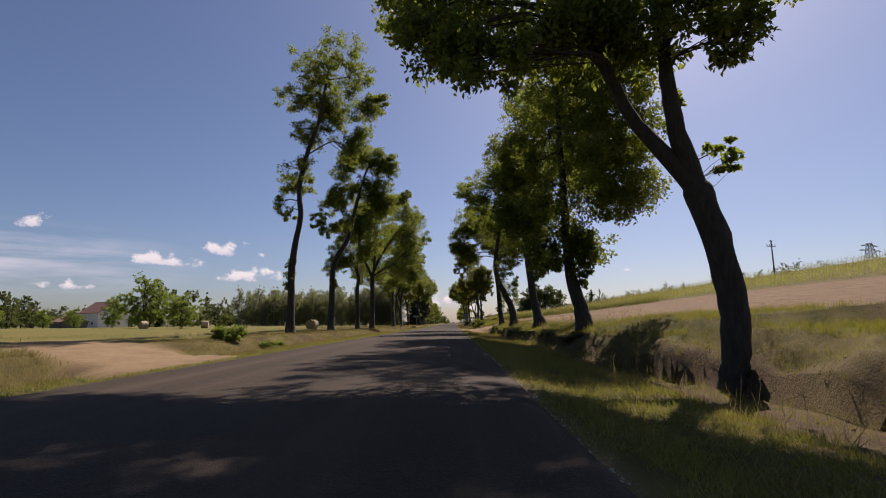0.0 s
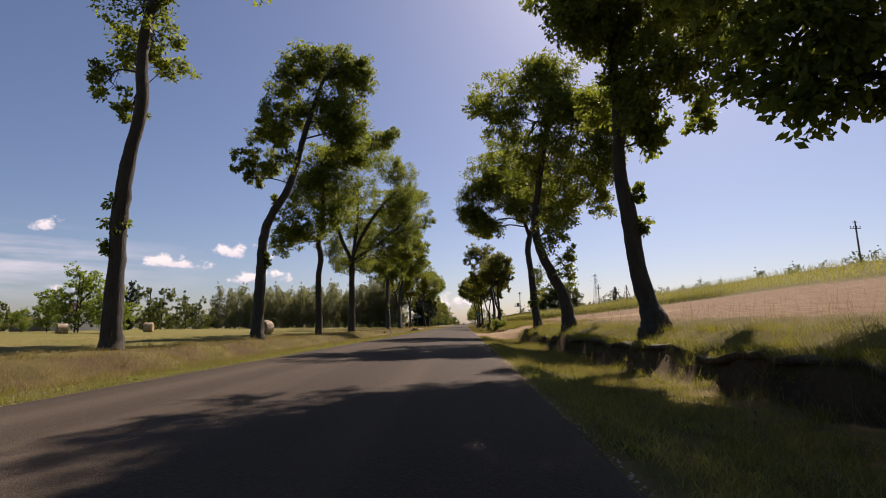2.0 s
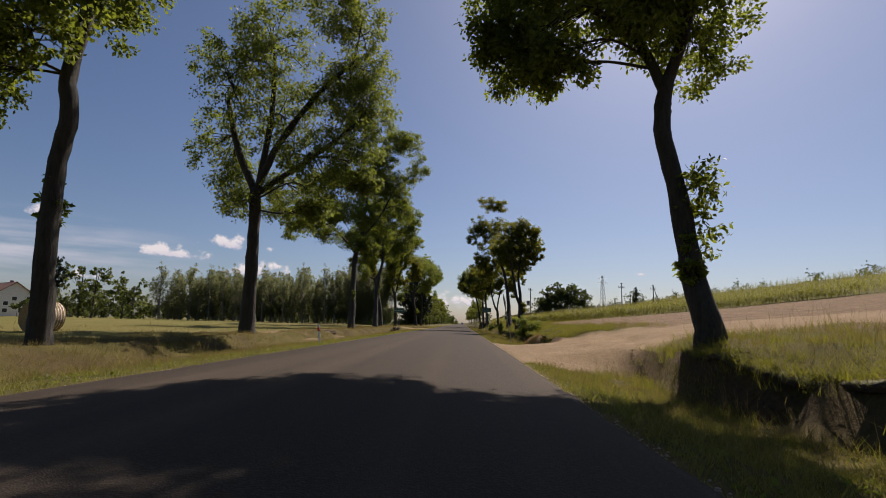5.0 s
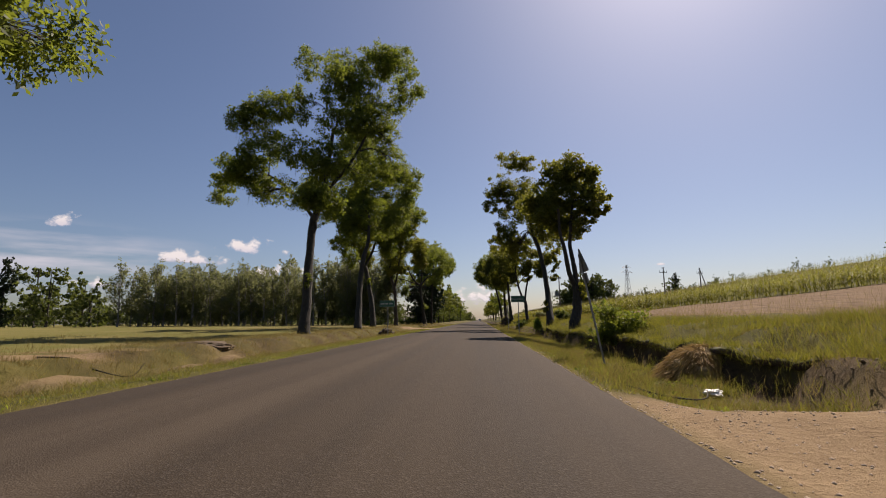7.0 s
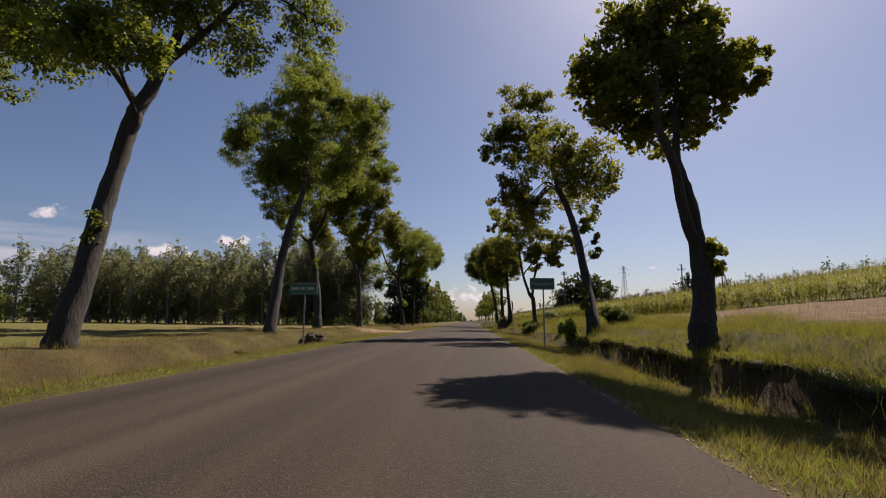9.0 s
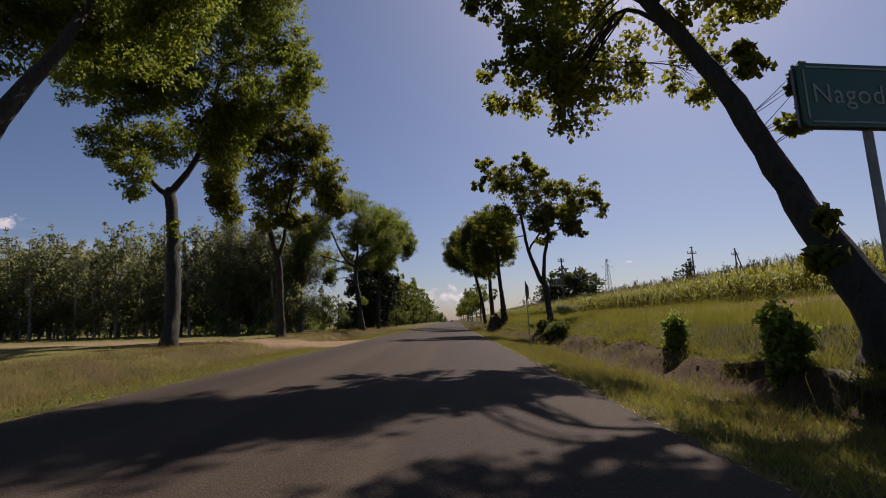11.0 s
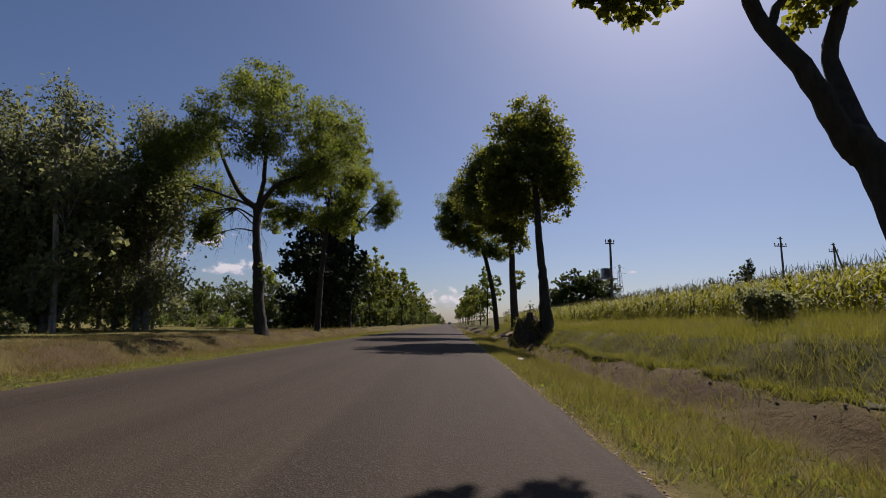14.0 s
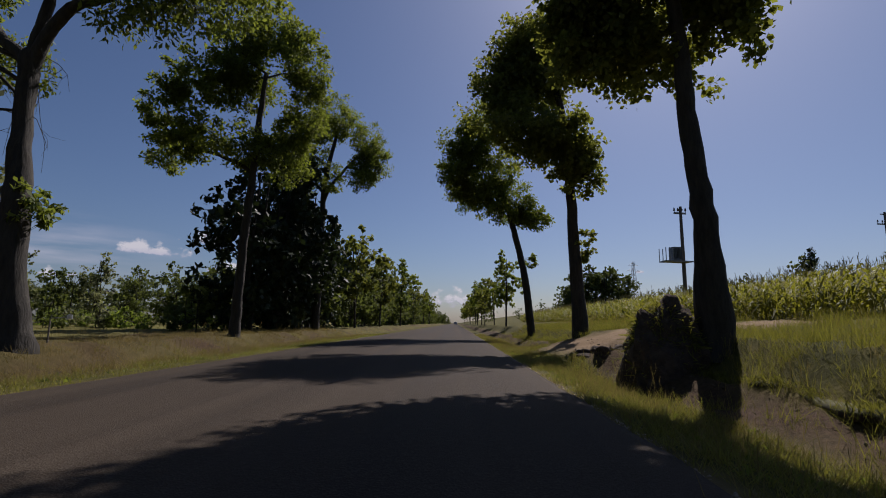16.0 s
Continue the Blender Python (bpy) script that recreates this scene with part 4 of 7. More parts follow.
# A1
roadside_tree("ash", 125.0, 1.6,
    trunk=[(-11.12, 0.19, 0.45), (-11.21, 1.63, 0.39), (-11.53, 3.38, 0.39), (-11.97, 5.25, 0.36), (-12.46, 7.23, 0.35), (-12.72, 8.09, 0.36)],
    limbs=[[(-12.76, 7.99, 0.21), (-13.43, 8.46, 0.17), (-14.91, 10.14, 0.14), (-16.53, 12.88, 0.13), (-17.67, 16.26, 0.10)],
           [(-12.58, 8.19, 0.22), (-11.94, 10.02, 0.20), (-11.48, 12.27, 0.17), (-11.35, 14.69, 0.14), (-11.09, 17.72, 0.11)]],
    clumps=[(-14.3, 9.0, 0.7, 0.9, -0.6), (-16.2, 11.1, 0.8, 0.8, -0.9), (-18.5, 15.0, 1.1, 1.1, -0.8), (-15.1, 15.4, 1.1, 1.2, -3.1), (-13.6, 13.5, 1.2, 1.2, -1.7), (-13.5, 17.3, 1.4, 1.3, -2.0), (-10.6, 17.6, 1.3, 1.2, -3.2), (-10.3, 16.5, 1.4, 1.3, 0.3), (-7.8, 18.2, 1.2, 1.2, -0.3), (-5.5, 14.3, 0.8, 0.8, -2.3), (-7.8, 12.5, 1.0, 0.9, -2.3), (-7.6, 15.4, 0.8, 0.6, 2.3), (-10.0, 12.0, 1.0, 1.1, -2.7), (-9.6, 10.1, 1.0, 0.8, -0.9), (-15.1, 27.2, 2.7, 1.7, 3.0), (-15.6, 21.0, 1.9, 1.4, -2.6), (-8.8, 21.4, 1.5, 1.2, -0.5), (-14.6, 12.2, 1.2, 1.1, 2.3), (-14.2, 12.6, 1.0, 1.0, -3.4), (-11.3, 14.0, 1.1, 1.1, -3.3), (-11.7, 21.8, 1.4, 1.4, 2.9), (-22.2, 18.4, 1.2, 1.2, 0.9), (-19.9, 20.4, 1.6, 1.3, -1.3), (-9.9, 12.1, 1.1, 0.9, -0.1), (-14.7, 26.3, 2.3, 1.3, -1.7)],
    shoots=[(-11.9, 5.6, 0.3, 0.7)], lean=0.25)
# A2
roadside_tree("maple", 137.5, 1.3,
    trunk=[(-10.47, 0.37, 0.41), (-10.49, 1.75, 0.34), (-10.53, 3.35, 0.32), (-10.61, 5.00, 0.30), (-10.80, 6.20, 0.31), (-11.13, 7.17, 0.23), (-11.37, 8.41, 0.18), (-11.18, 10.19, 0.14)],
    limbs=[[(-10.66, 5.95, 0.18), (-10.42, 7.17, 0.16), (-10.24, 7.91, 0.14), (-9.99, 9.16, 0.11), (-9.66, 10.96, 0.09)]],
    clumps=[(-16.1, 12.0, 1.0, 1.1, 1.5), (-15.5, 10.3, 0.9, 1.0, 2.0), (-10.8, 8.3, 0.8, 0.7, -2.1), (-15.0, 13.7, 1.3, 1.3, 0.1), (-11.3, 10.9, 1.1, 1.3, -1.5), (-10.3, 13.3, 1.2, 1.3, -0.5), (-11.1, 10.5, 1.2, 1.1, 1.2), (-9.6, 12.3, 1.3, 1.3, 1.0), (-6.9, 11.7, 1.0, 1.2, -1.3), (-6.8, 9.8, 0.9, 0.9, -0.7), (-6.0, 9.4, 0.3, 0.3, -0.2), (-8.7, 8.5, 0.6, 0.5, -0.6), (-9.4, 15.0, 1.4, 1.3, 0.8), (-8.3, 15.0, 1.0, 1.1, 1.2), (-12.2, 14.2, 1.6, 1.2, -0.8), (-11.0, 16.7, 2.2, 1.5, -0.3), (-12.4, 14.9, 1.5, 1.1, -1.8)],
    shoots=[])
# A3
roadside_tree("willow", 159.25, 1.05,
    trunk=[(-8.68, -0.30, 0.50), (-8.87, 1.89, 0.38), (-9.03, 3.56, 0.40), (-9.23, 4.91, 0.32), (-9.44, 6.29, 0.27), (-9.45, 7.86, 0.30)],
    limbs=[[(-9.54, 7.69, 0.23), (-10.55, 8.56, 0.18), (-11.55, 10.17, 0.15), (-12.24, 11.99, 0.12)],
           [(-9.34, 7.76, 0.23), (-8.32, 9.12, 0.18), (-6.98, 9.85, 0.15), (-5.65, 11.13, 0.12)],
           [(-9.41, 7.83, 0.20), (-9.22, 9.47, 0.17), (-9.23, 12.02, 0.13)],
           [(-9.54, 7.62, 0.13), (-11.05, 8.38, 0.10), (-13.95, 9.43, 0.08)]],
    clumps=[(-15.8, 10.6, 1.5, 1.5, -0.7), (-16.6, 12.4, 1.4, 1.2, 1.4), (-15.0, 8.9, 1.4, 1.1, 0.0), (-5.2, 13.4, 1.5, 1.2, 0.5), (-10.0, 15.8, 1.7, 1.2, 0.3), (-8.2, 15.2, 1.6, 1.2, 0.0), (-13.6, 12.0, 1.4, 1.2, -0.8), (-12.9, 7.2, 1.0, 0.9, 0.4), (-12.6, 6.1, 0.7, 0.5, 0.8), (-13.3, 14.5, 1.2, 1.0, 0.5), (-12.0, 16.4, 1.5, 1.1, 2.3), (-8.3, 13.4, 1.1, 1.1, -1.9), (-10.0, 11.8, 1.3, 1.3, -1.4), (-15.0, 13.1, 1.3, 1.3, 2.8), (-8.2, 12.4, 1.5, 1.3, -0.0), (-7.0, 14.1, 1.7, 1.5, 3.1), (-3.8, 11.9, 1.1, 1.1, -2.0), (-5.0, 11.2, 1.4, 1.3, 1.7), (-6.6, 9.8, 1.3, 1.0, -0.2), (-3.2, 12.0, 0.5, 0.9, -0.1), (-12.9, 9.6, 1.1, 1.0, 3.0)],
    shoots=[(-8.4, 3.8, 0.5, 0.6)], bare=170)
# A4
roadside_tree("ash", 170.5, 1.0,
    trunk=[(-8.51, -0.14, 0.32), (-8.47, 2.58, 0.28), (-8.39, 5.15, 0.25), (-8.24, 7.80, 0.22), (-8.08, 10.54, 0.19), (-7.92, 13.35, 0.13)],
    limbs=[[(-8.26, 8.14, 0.13), (-9.99, 9.16, 0.11), (-12.06, 9.84, 0.09), (-13.09, 11.94, 0.06)]],
    clumps=[(-12.5, 11.1, 0.8, 0.9, -1.3), (-12.7, 9.2, 0.9, 0.8, 0.1), (-11.1, 12.8, 1.1, 1.1, -1.1), (-9.4, 14.8, 1.2, 1.2, -0.8), (-7.9, 16.7, 1.2, 1.2, 1.4), (-5.8, 14.2, 1.1, 1.1, -0.4), (-9.1, 13.2, 1.5, 1.5, 1.3), (-9.3, 9.4, 1.2, 1.0, -2.3), (-6.3, 12.3, 1.2, 1.2, 1.8), (-7.3, 9.7, 1.4, 1.4, 1.9)],
    shoots=[])
# A5
roadside_tree("ash", 187.0, 1.0,
    trunk=[(-9.47, -0.14, 0.41), (-9.44, 4.62, 0.36), (-9.38, 8.82, 0.31), (-9.42, 12.04, 0.28), (-9.01, 14.79, 0.23), (-8.43, 17.59, 0.15)],
    limbs=[[(-9.24, 11.50, 0.20), (-8.00, 13.69, 0.15), (-6.21, 15.90, 0.13)]],
    clumps=[(-9.0, 19.3, 1.9, 1.6, 0.8), (-5.7, 16.1, 1.3, 1.3, -1.2), (-5.0, 14.5, 1.1, 1.1, 0.5), (-6.1, 12.5, 1.1, 1.0, -1.3), (-10.7, 16.3, 1.5, 1.5, -0.5), (-10.7, 12.7, 1.4, 1.4, -1.6)],
    shoots=[])

# ---- woods and far trees ----
def bushy_tree(name, label, kind, height, width, low=0.15, per_m=1.0, leaf=0.3, stems=1, bark=None, hang=0.0, lobes=9, columnar=False):
    """A tree for the middle distance, at the origin; the crown begins at low times its height."""
    thing = group_thing(name, (0, 0, 0), label, "tree")
    leaves, wood = [], []
    for s in range(stems):
        bx = rng.normal(size=2) * 0.3 * (stems > 1)
        lean = rng.normal(size=2) * 0.04 * height
        p = [(bx[0], bx[1], -0.3), (bx[0] + lean[0] * 0.3, bx[1] + lean[1] * 0.3, height * 0.35), (bx[0] + lean[0], bx[1] + lean[1], height * 0.9)]
        cp, cr = curve_points(p, [0.022 * height * 0.6, 0.011 * height, 0.004 * height], 5)
        wood.append(tube(cp, cr, 7, 0.05))
    for i in range(lobes):
        f = (i + 0.5) / lobes
        z = height * (low + (0.98 - low) * f)
        if columnar:
            prof = math.sin(math.pi * min(1.0, 0.18 + 0.82 * (1 - f))) * 0.6 + 0.4 * (1 - f)
        else:
            prof = math.sin(math.pi * (0.16 + 0.76 * f))
        w = width * 0.5 * prof
        a = rng.uniform(0, 6.28)
        c = np.array((math.cos(a) * w * 0.55, math.sin(a) * w * 0.55, z))
        r = np.array((max(0.5, w * 0.75), max(0.5, w * 0.75), height * (0.98 - low) / lobes * 1.15))
        pts, sub = clump_leaves(c, r, leaf, per_m, 30, hang)
        leaves.append(pts)
        for q in sub[::6]:
            wood.append(tube(np.array([(0, 0, max(0.5, z - 0.25 * height * rng.uniform(0.3, 1))), (c + q) / 2, q]), [0.04, 0.025, 0.01], 3))
    c = np.concatenate(leaves)[::2]
    v, q = leaf_mesh(c, rng.normal(size=c.shape) + (0, 0, -0.4), leaf * 0.95, 0.66)
    part_mesh("crown", mesh_from("crown", v, q, LEAF[kind]), thing)
    v, q = join(wood)
    part_mesh("trunk", mesh_from("trunk", v, q, bark or M_BARK, True), thing)
    return thing


def plant_out(protos, places, group):
    """Sets copies of the first trees at (x, y, scale); each first tree takes the first place of its kind."""
    used = set()
    for i, (x, y, s) in enumerate(places):
        p = protos[int(rng.integers(len(protos)))]
        m = Matrix.LocRotScale((x, y, ground_z(x, y) - 0.05), Euler((0, 0, float(rng.uniform(0, 6.28)))), (s, s, s * float(rng.uniform(0.92, 1.1))))
        if p.name not in used:
            used.add(p.name)
            ob = p
        else:
            ob = copy_thing(p, Matrix())
        ob.matrix_basis = m
        tagged(ob, group=group)
    for p in protos:
        if p.name not in used:
            x, y, s = places[0]
            p.location = (x + 2.5, y + 2.5, ground_z(x + 2.5, y + 2.5))


birches = [bushy_tree("birch_tree", "slender birch with pale stem and hanging grey-green leaves", "birch", h, w, 0.10, 0.36, 0.34, 1, M_BIRCH_BARK, 0.5, 11, True) for h, w in ((12.5, 5.4), (11.5, 5.0), (13.2, 5.8))]
places = []
for row in range(4):
    n = 22 - row
    for i in range(n):
        x = -17.2 - i * 2.35 - row * 0.6 + rng.normal() * 0.35
        y = 155.5 + row * 3.4 - 0.05 * (i * 2.35) + rng.normal() * 0.5
        places.append((x, y, rng.uniform(0.86, 1.06) * (1 - 0.004 * i)))
plant_out(birches, places, "birch plantation")
weeping = bushy_tree("birch_tree", "tall weeping birch with long hanging grey-green twigs", "birch", 14.5, 7.4, 0.1, 1.3, 0.2, 2, M_BIRCH_BARK, 1.0, 15, True)
plant_out([weeping], [(-16.4, 160.0, 1.0), (-19.6, 157.0, 0.94), (-22.6, 155.2, 0.9)], "birch plantation")

thickets = [bushy_tree("thicket_tree", "dense dark green broadleaf tree at the wood's edge", "wood", h, w, 0.03, 0.16, 0.55, 2, None, 0.0, 8) for h, w in ((9.0, 7.0), (11.0, 7.5), (7.0, 7.5))]
places = []
for i in range(10, 44):                               # long row on the left beyond the willow
    y = 186 + i * 7.0
    places.append((-13.5 + rng.normal() * 0.8 - (0.6 if i < 6 else 0), y, rng.uniform(0.85, 1.12) * (1.12 if i < 14 else 1.0)))
for i in range(26):                                   # woods left of the birches, and behind the meadow
    if not 4 < i < 12:
        places.append((-74 - i * 6.5, 158 + 1.2 * i + rng.normal() * 3, rng.uniform(1.0, 1.4)))
for i in range(13):
    places.append((-28 - i * 12 + rng.normal() * 2, 235 - i * 2.0 + rng.normal() * 5, rng.uniform(0.6, 1.0)))
for i in range(16):
    places.append((-135 - i * 7 + rng.normal() * 2, 150 - 3 * i + rng.normal() * 5, rng.uniform(0.9, 1.25)))
for i in range(10):                                   # the end of the road
    places.append((-8 + rng.normal() * 3 - i, 520 + i * 25, rng.uniform(0.8, 1.2)))
for i in range(22):
    places.append((-21 - i * 4.6 + rng.normal(), 219 + rng.normal() * 3 - 0.3 * i, rng.uniform(0.6, 0.85)))
for i in range(66):
    places.append((-62 - i * 2.6 + rng.normal() * 1.5, 206 - 0.15 * i + rng.normal() * 4, rng.uniform(0.6, 1.0)))
plant_out(thickets, places, "far woods")
hedge = [bushy_tree("thicket_tree", "leafy mid-green tree in the row along the road", "wood", h, w, 0.02, 0.3, 0.45, 2, None, 0.0, 9) for h, w in ((10.0, 7.0), (11.5, 7.0))]
plant_out(hedge, [(-12.6 + rng.normal() * 0.6, 194 + i * 3.7, rng.uniform(0.8, 1.0)) for i in range(20)], "tree row on the verge")

row_trees = [bushy_tree("avenue_tree", "roadside tree far along the road", k, h, w, 0.3, 0.2, 0.6, 1, None, 0.0, 8) for k, h, w in (("ash", 13.0, 7.5), ("linden", 12.0, 7.0), ("ash", 15.0, 7.0))]
places = [(8.0, 205, 0.62), (8.3, 226, 0.75), (8.0, 247, 0.7), (8.2, 262, 0.85), (8.0, 280, 0.8), (8.3, 300, 0.9), (8.1, 318, 0.8), (8.0, 345, 0.9), (8.2, 372, 0.9), (8, 400, 0.85), (8, 430, 0.9), (8, 470, 0.9),
          (-9.8, 204, 1.0), (-9.8, 222, 0.9), (-9.8, 250, 1.0), (-9.6, 282, 0.9), (-9.6, 320, 0.9), (-9.8, 360, 1.0)]
plant_out(row_trees, places, "avenue in the distance")

grove = [bushy_tree("grove_tree", "broad tree of a grove behind the maize", "wood", h, w, 0.02, 0.05, 0.95, 1, None, 0.0, 6) for h, w in ((14.0, 12.0), (11.0, 10.0))]
places = []
for i in range(140):                                   # skyline of the rise
    places.append((96 + rng.uniform(0, 25), 45 + i * 2.9 + rng.normal() * 3, rng.uniform(0.18, 0.3) + (rng.uniform(0.05, 0.2) if i % 6 == 0 else 0)))
places += [(70, 243, 0.55), (74, 246, 0.4), (60, 262, 0.35), (40, 320, 0.5), (30, 360, 0.5), (22, 420, 0.6), (48, 410, 0.6), (16, 470, 0.7), (26, 520, 0.8)]
plant_out(grove, places, "far trees on the rise")
stand = [bushy_tree("grove_tree", "broad dark tree of a grove behind the maize", "wood", h, w, 0.02, 0.2, 0.8, 2, None, 0.0, 10) for h, w in ((17.0, 14.0), (14.0, 13.0))]
plant_out(stand, [(62, 388, 1.2), (69, 392, 1.35), (76, 386, 1.3), (82, 392, 1.2), (57, 385, 0.85), (88, 389, 0.85)], "grove behind the maize")

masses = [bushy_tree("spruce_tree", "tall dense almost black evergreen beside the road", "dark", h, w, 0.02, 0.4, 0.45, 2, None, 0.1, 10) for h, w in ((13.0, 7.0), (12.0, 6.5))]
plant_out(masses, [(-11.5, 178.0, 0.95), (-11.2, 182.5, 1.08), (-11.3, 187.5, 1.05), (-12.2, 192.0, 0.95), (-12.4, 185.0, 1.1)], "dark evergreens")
lone = bushy_tree("field_tree", "bright green young tree standing in the meadow", "shrub", 10.0, 8.0, 0.12, 0.55, 0.36, 2, None, 0.0, 9)
plant_out([lone], [(-60, 96, 1.0), (-46.5, 86, 0.66), (-72, 104, 0.62), (-100, 128, 0.6), (-112, 132, 0.55), (-125, 130, 0.6)], "trees by the farmhouse")
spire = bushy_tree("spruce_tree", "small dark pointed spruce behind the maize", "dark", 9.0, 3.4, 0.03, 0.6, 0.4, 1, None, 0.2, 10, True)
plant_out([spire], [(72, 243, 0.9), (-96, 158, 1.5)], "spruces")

copse = [bushy_tree("thicket_tree", "round-topped young tree in the copse behind the weeds", k, h, w, 0.02, 0.45, 0.32, 2, None, 0.0, 8) for k, h, w in (("wood", 7.0, 5.0), ("birch", 8.0, 4.5), ("wood", 5.5, 5.5))]
plant_out(copse, [(-21 - i * 2.6 + rng.normal() * 0.8, 203 - 0.25 * i + rng.normal() * 2.5, rng.uniform(0.75, 1.15)) for i in range(24)], "copse behind the weeds")
scrub = [bushy_tree("shrub", "overgrown scrub of weeds and low shoots", k, h, w, 0.0, 0.55, 0.22, 3, None, 0.0, 6) for k, h, w in (("birch", 1.7, 2.6), ("wood", 2.2, 3.0), ("shrub", 1.3, 2.4))]
places = [(-13.5 - i * 1.1 + rng.normal() * 0.6, 177 + rng.uniform(-3, 9), rng.uniform(0.6, 1.2)) for i in range(34)]
places += [(-15.5 - 0.9 * i, 149.5 + rng.normal() * 1.2, rng.uniform(0.4, 0.8)) for i in range(8)]
plant_out(scrub, places, "scrub on the left")

# ---- maize ----
def corn_rows(places, blades=8, tassel=True):
    """Stems with arching leaves and tassels; places: (x, y, height)."""
    P = np.asarray(places, float)
    n = len(P)
    z = np.array([ground_z(x, y) for x, y, _ in P])
    h = P[:, 2]
    v, q = [], []
    base = np.c_[P[:, :2], z]
    lean = rng.normal(size=(n, 2)) * 0.06
    w = 0.018
    top = base + np.c_[lean * h[:, None], h]
    v.append(np.stack([base + (-w, 0, 0), base + (w, 0, 0), top + (w * 0.4, 0, 0), top + (-w * 0.4, 0, 0)], 1).reshape(-1, 3))
    for b in range(blades):
        f = (0.12 + 0.8 * (b + rng.uniform(0, 1, n)) / blades)[:, None]
        a = rng.uniform(0, 6.28, n)
        d = np.c_[np.cos(a), np.sin(a), np.zeros(n)]
        s = np.c_[-np.sin(a), np.cos(a), np.zeros(n)]
        ln = (rng.uniform(0.45, 0.85, n) * (1.15 - 0.5 * f[:, 0]))[:, None]
        root = base + (top - base) * f
        m = root + d * ln * 0.5 + np.array((0, 0, 0.28)) * ln
        tip = root + d * ln + np.c_[np.zeros(n), np.zeros(n), rng.uniform(-0.5, 0.15, n)] * ln
        bw = 0.045
        v.append(np.stack([root - s * bw * 0.5, root + s * bw * 0.5, m + s * bw, m - s * bw], 1).reshape(-1, 3))
        v.append(np.stack([m - s * bw, m + s * bw, tip + s * 0.008, tip - s * 0.008], 1).reshape(-1, 3))
    green = np.concatenate(v)
    tas = []
    if tassel:
        for k in range(2):
            d = rng.normal(size=(n, 3)) * 0.08 + (0, 0, 0.19)
            tas.append(np.stack([top + (-0.012, 0, -0.02), top + (0.012, 0, -0.02), top + d + (0.008, 0, 0), top + d - (0.008, 0, 0)], 1).reshape(-1, 3))
        v = np.concatenate([green, *tas])
    else:
        v = green
    q = np.arange(len(v)).reshape(-1, 4)
    ids = np.r_[np.zeros(len(green) // 4, int), np.ones((len(v) - len(green)) // 4, int)]
    return v, q, ids


def maize(name, places, label, blades=8, tassel=True):
    v, q, ids = corn_rows(places, blades, tassel)
    return tagged(new(name, mesh_from(name, v, q, [M_CORN, M_TASSEL], False, ids)), label, "maize", kind="stuff")


def corn_front(y):
    return lerp_list(((104, 45), (113, 33), (119, 25), (126, 17.5), (150, 15.5), (180, 14.0), (240, 14)), y)


near_corn, far_corn = [], []
for r in range(9):
    y = 104.0
    while y < 236:
        step = (0.24 if y < 178 else 0.4) * (1 if r < 5 else 1.7)
        near_corn.append((corn_front(y) + r * 0.72 + rng.normal() * 0.06, y, rng.uniform(1.6, 2.1) * (0.8 + 0.05 * min(r, 4))))
        y += step * rng.uniform(0.7, 1.3)
for r in range(26):
    x0 = 53 + r * 1.5
    for y in np.arange(-20, 250, 1.1 + 0.05 * r):
        if x0 > corn_front(y) + 6 or y < 104:
            far_corn.append((x0 + rng.normal() * 0.2, y + rng.normal() * 0.4, rng.uniform(1.5, 2.0)))
maize("maize_field", near_corn, "tall ripening green maize with pale tassels")
maize("maize_on_the_rise", far_corn, "distant strip of yellow-green maize on the rise", 4, True)


# ---- grass ----
def blades_mesh(name, pts, height, width, bend, material, label):
    """One leaning blade a point."""
    n = len(pts)
    h = height * rng.uniform(0.45, 1.35, n)[:, None]
    a = rng.uniform(0, 6.28, n)
    s = np.c_[np.cos(a), np.sin(a), np.zeros(n)] * (width * rng.uniform(0.6, 1.4, n))[:, None]
    d = rng.normal(size=(n, 3)) * bend
    d[:, 2] = 1.0
    tip = pts + d * h
    v = np.stack([pts - s, pts + s, tip], 1).reshape(-1, 3)
    return tagged(new(name, mesh_from(name, v, np.arange(3 * n).reshape(-1, 3), material)), label, "grass", kind="stuff")


def scatter(x0, x1, y0, y1, per_m2, tuft=5, spread_r=0.08, keep=None):
    """Points in tufts on the ground; x0 and x1 may be functions of y."""
    fx0, fx1 = (f if callable(f) else (lambda y, f=f: f) for f in (x0, x1))
    n = int(abs(fx1(y0) - fx0(y0)) * (y1 - y0) * per_m2 / tuft)
    ys = rng.uniform(y0, y1, n)
    u = rng.uniform(0, 1, n)
    out = []
    for y, k in zip(ys, u):
        x = fx0(y) + (fx1(y) - fx0(y)) * k
        if farm_track(x, y) > 0.25 or noise.noise(Vector((x * 0.9, y * 0.9, 4.0))) < -0.46:
            continue
        if keep is None or keep(x, y):
            out.append((x, y, ground_z(x, y) - 0.02))
    out = np.repeat(np.array(out), tuft, axis=0)
    out[:, :2] += rng.normal(size=(len(out), 2)) * spread_r
    return out


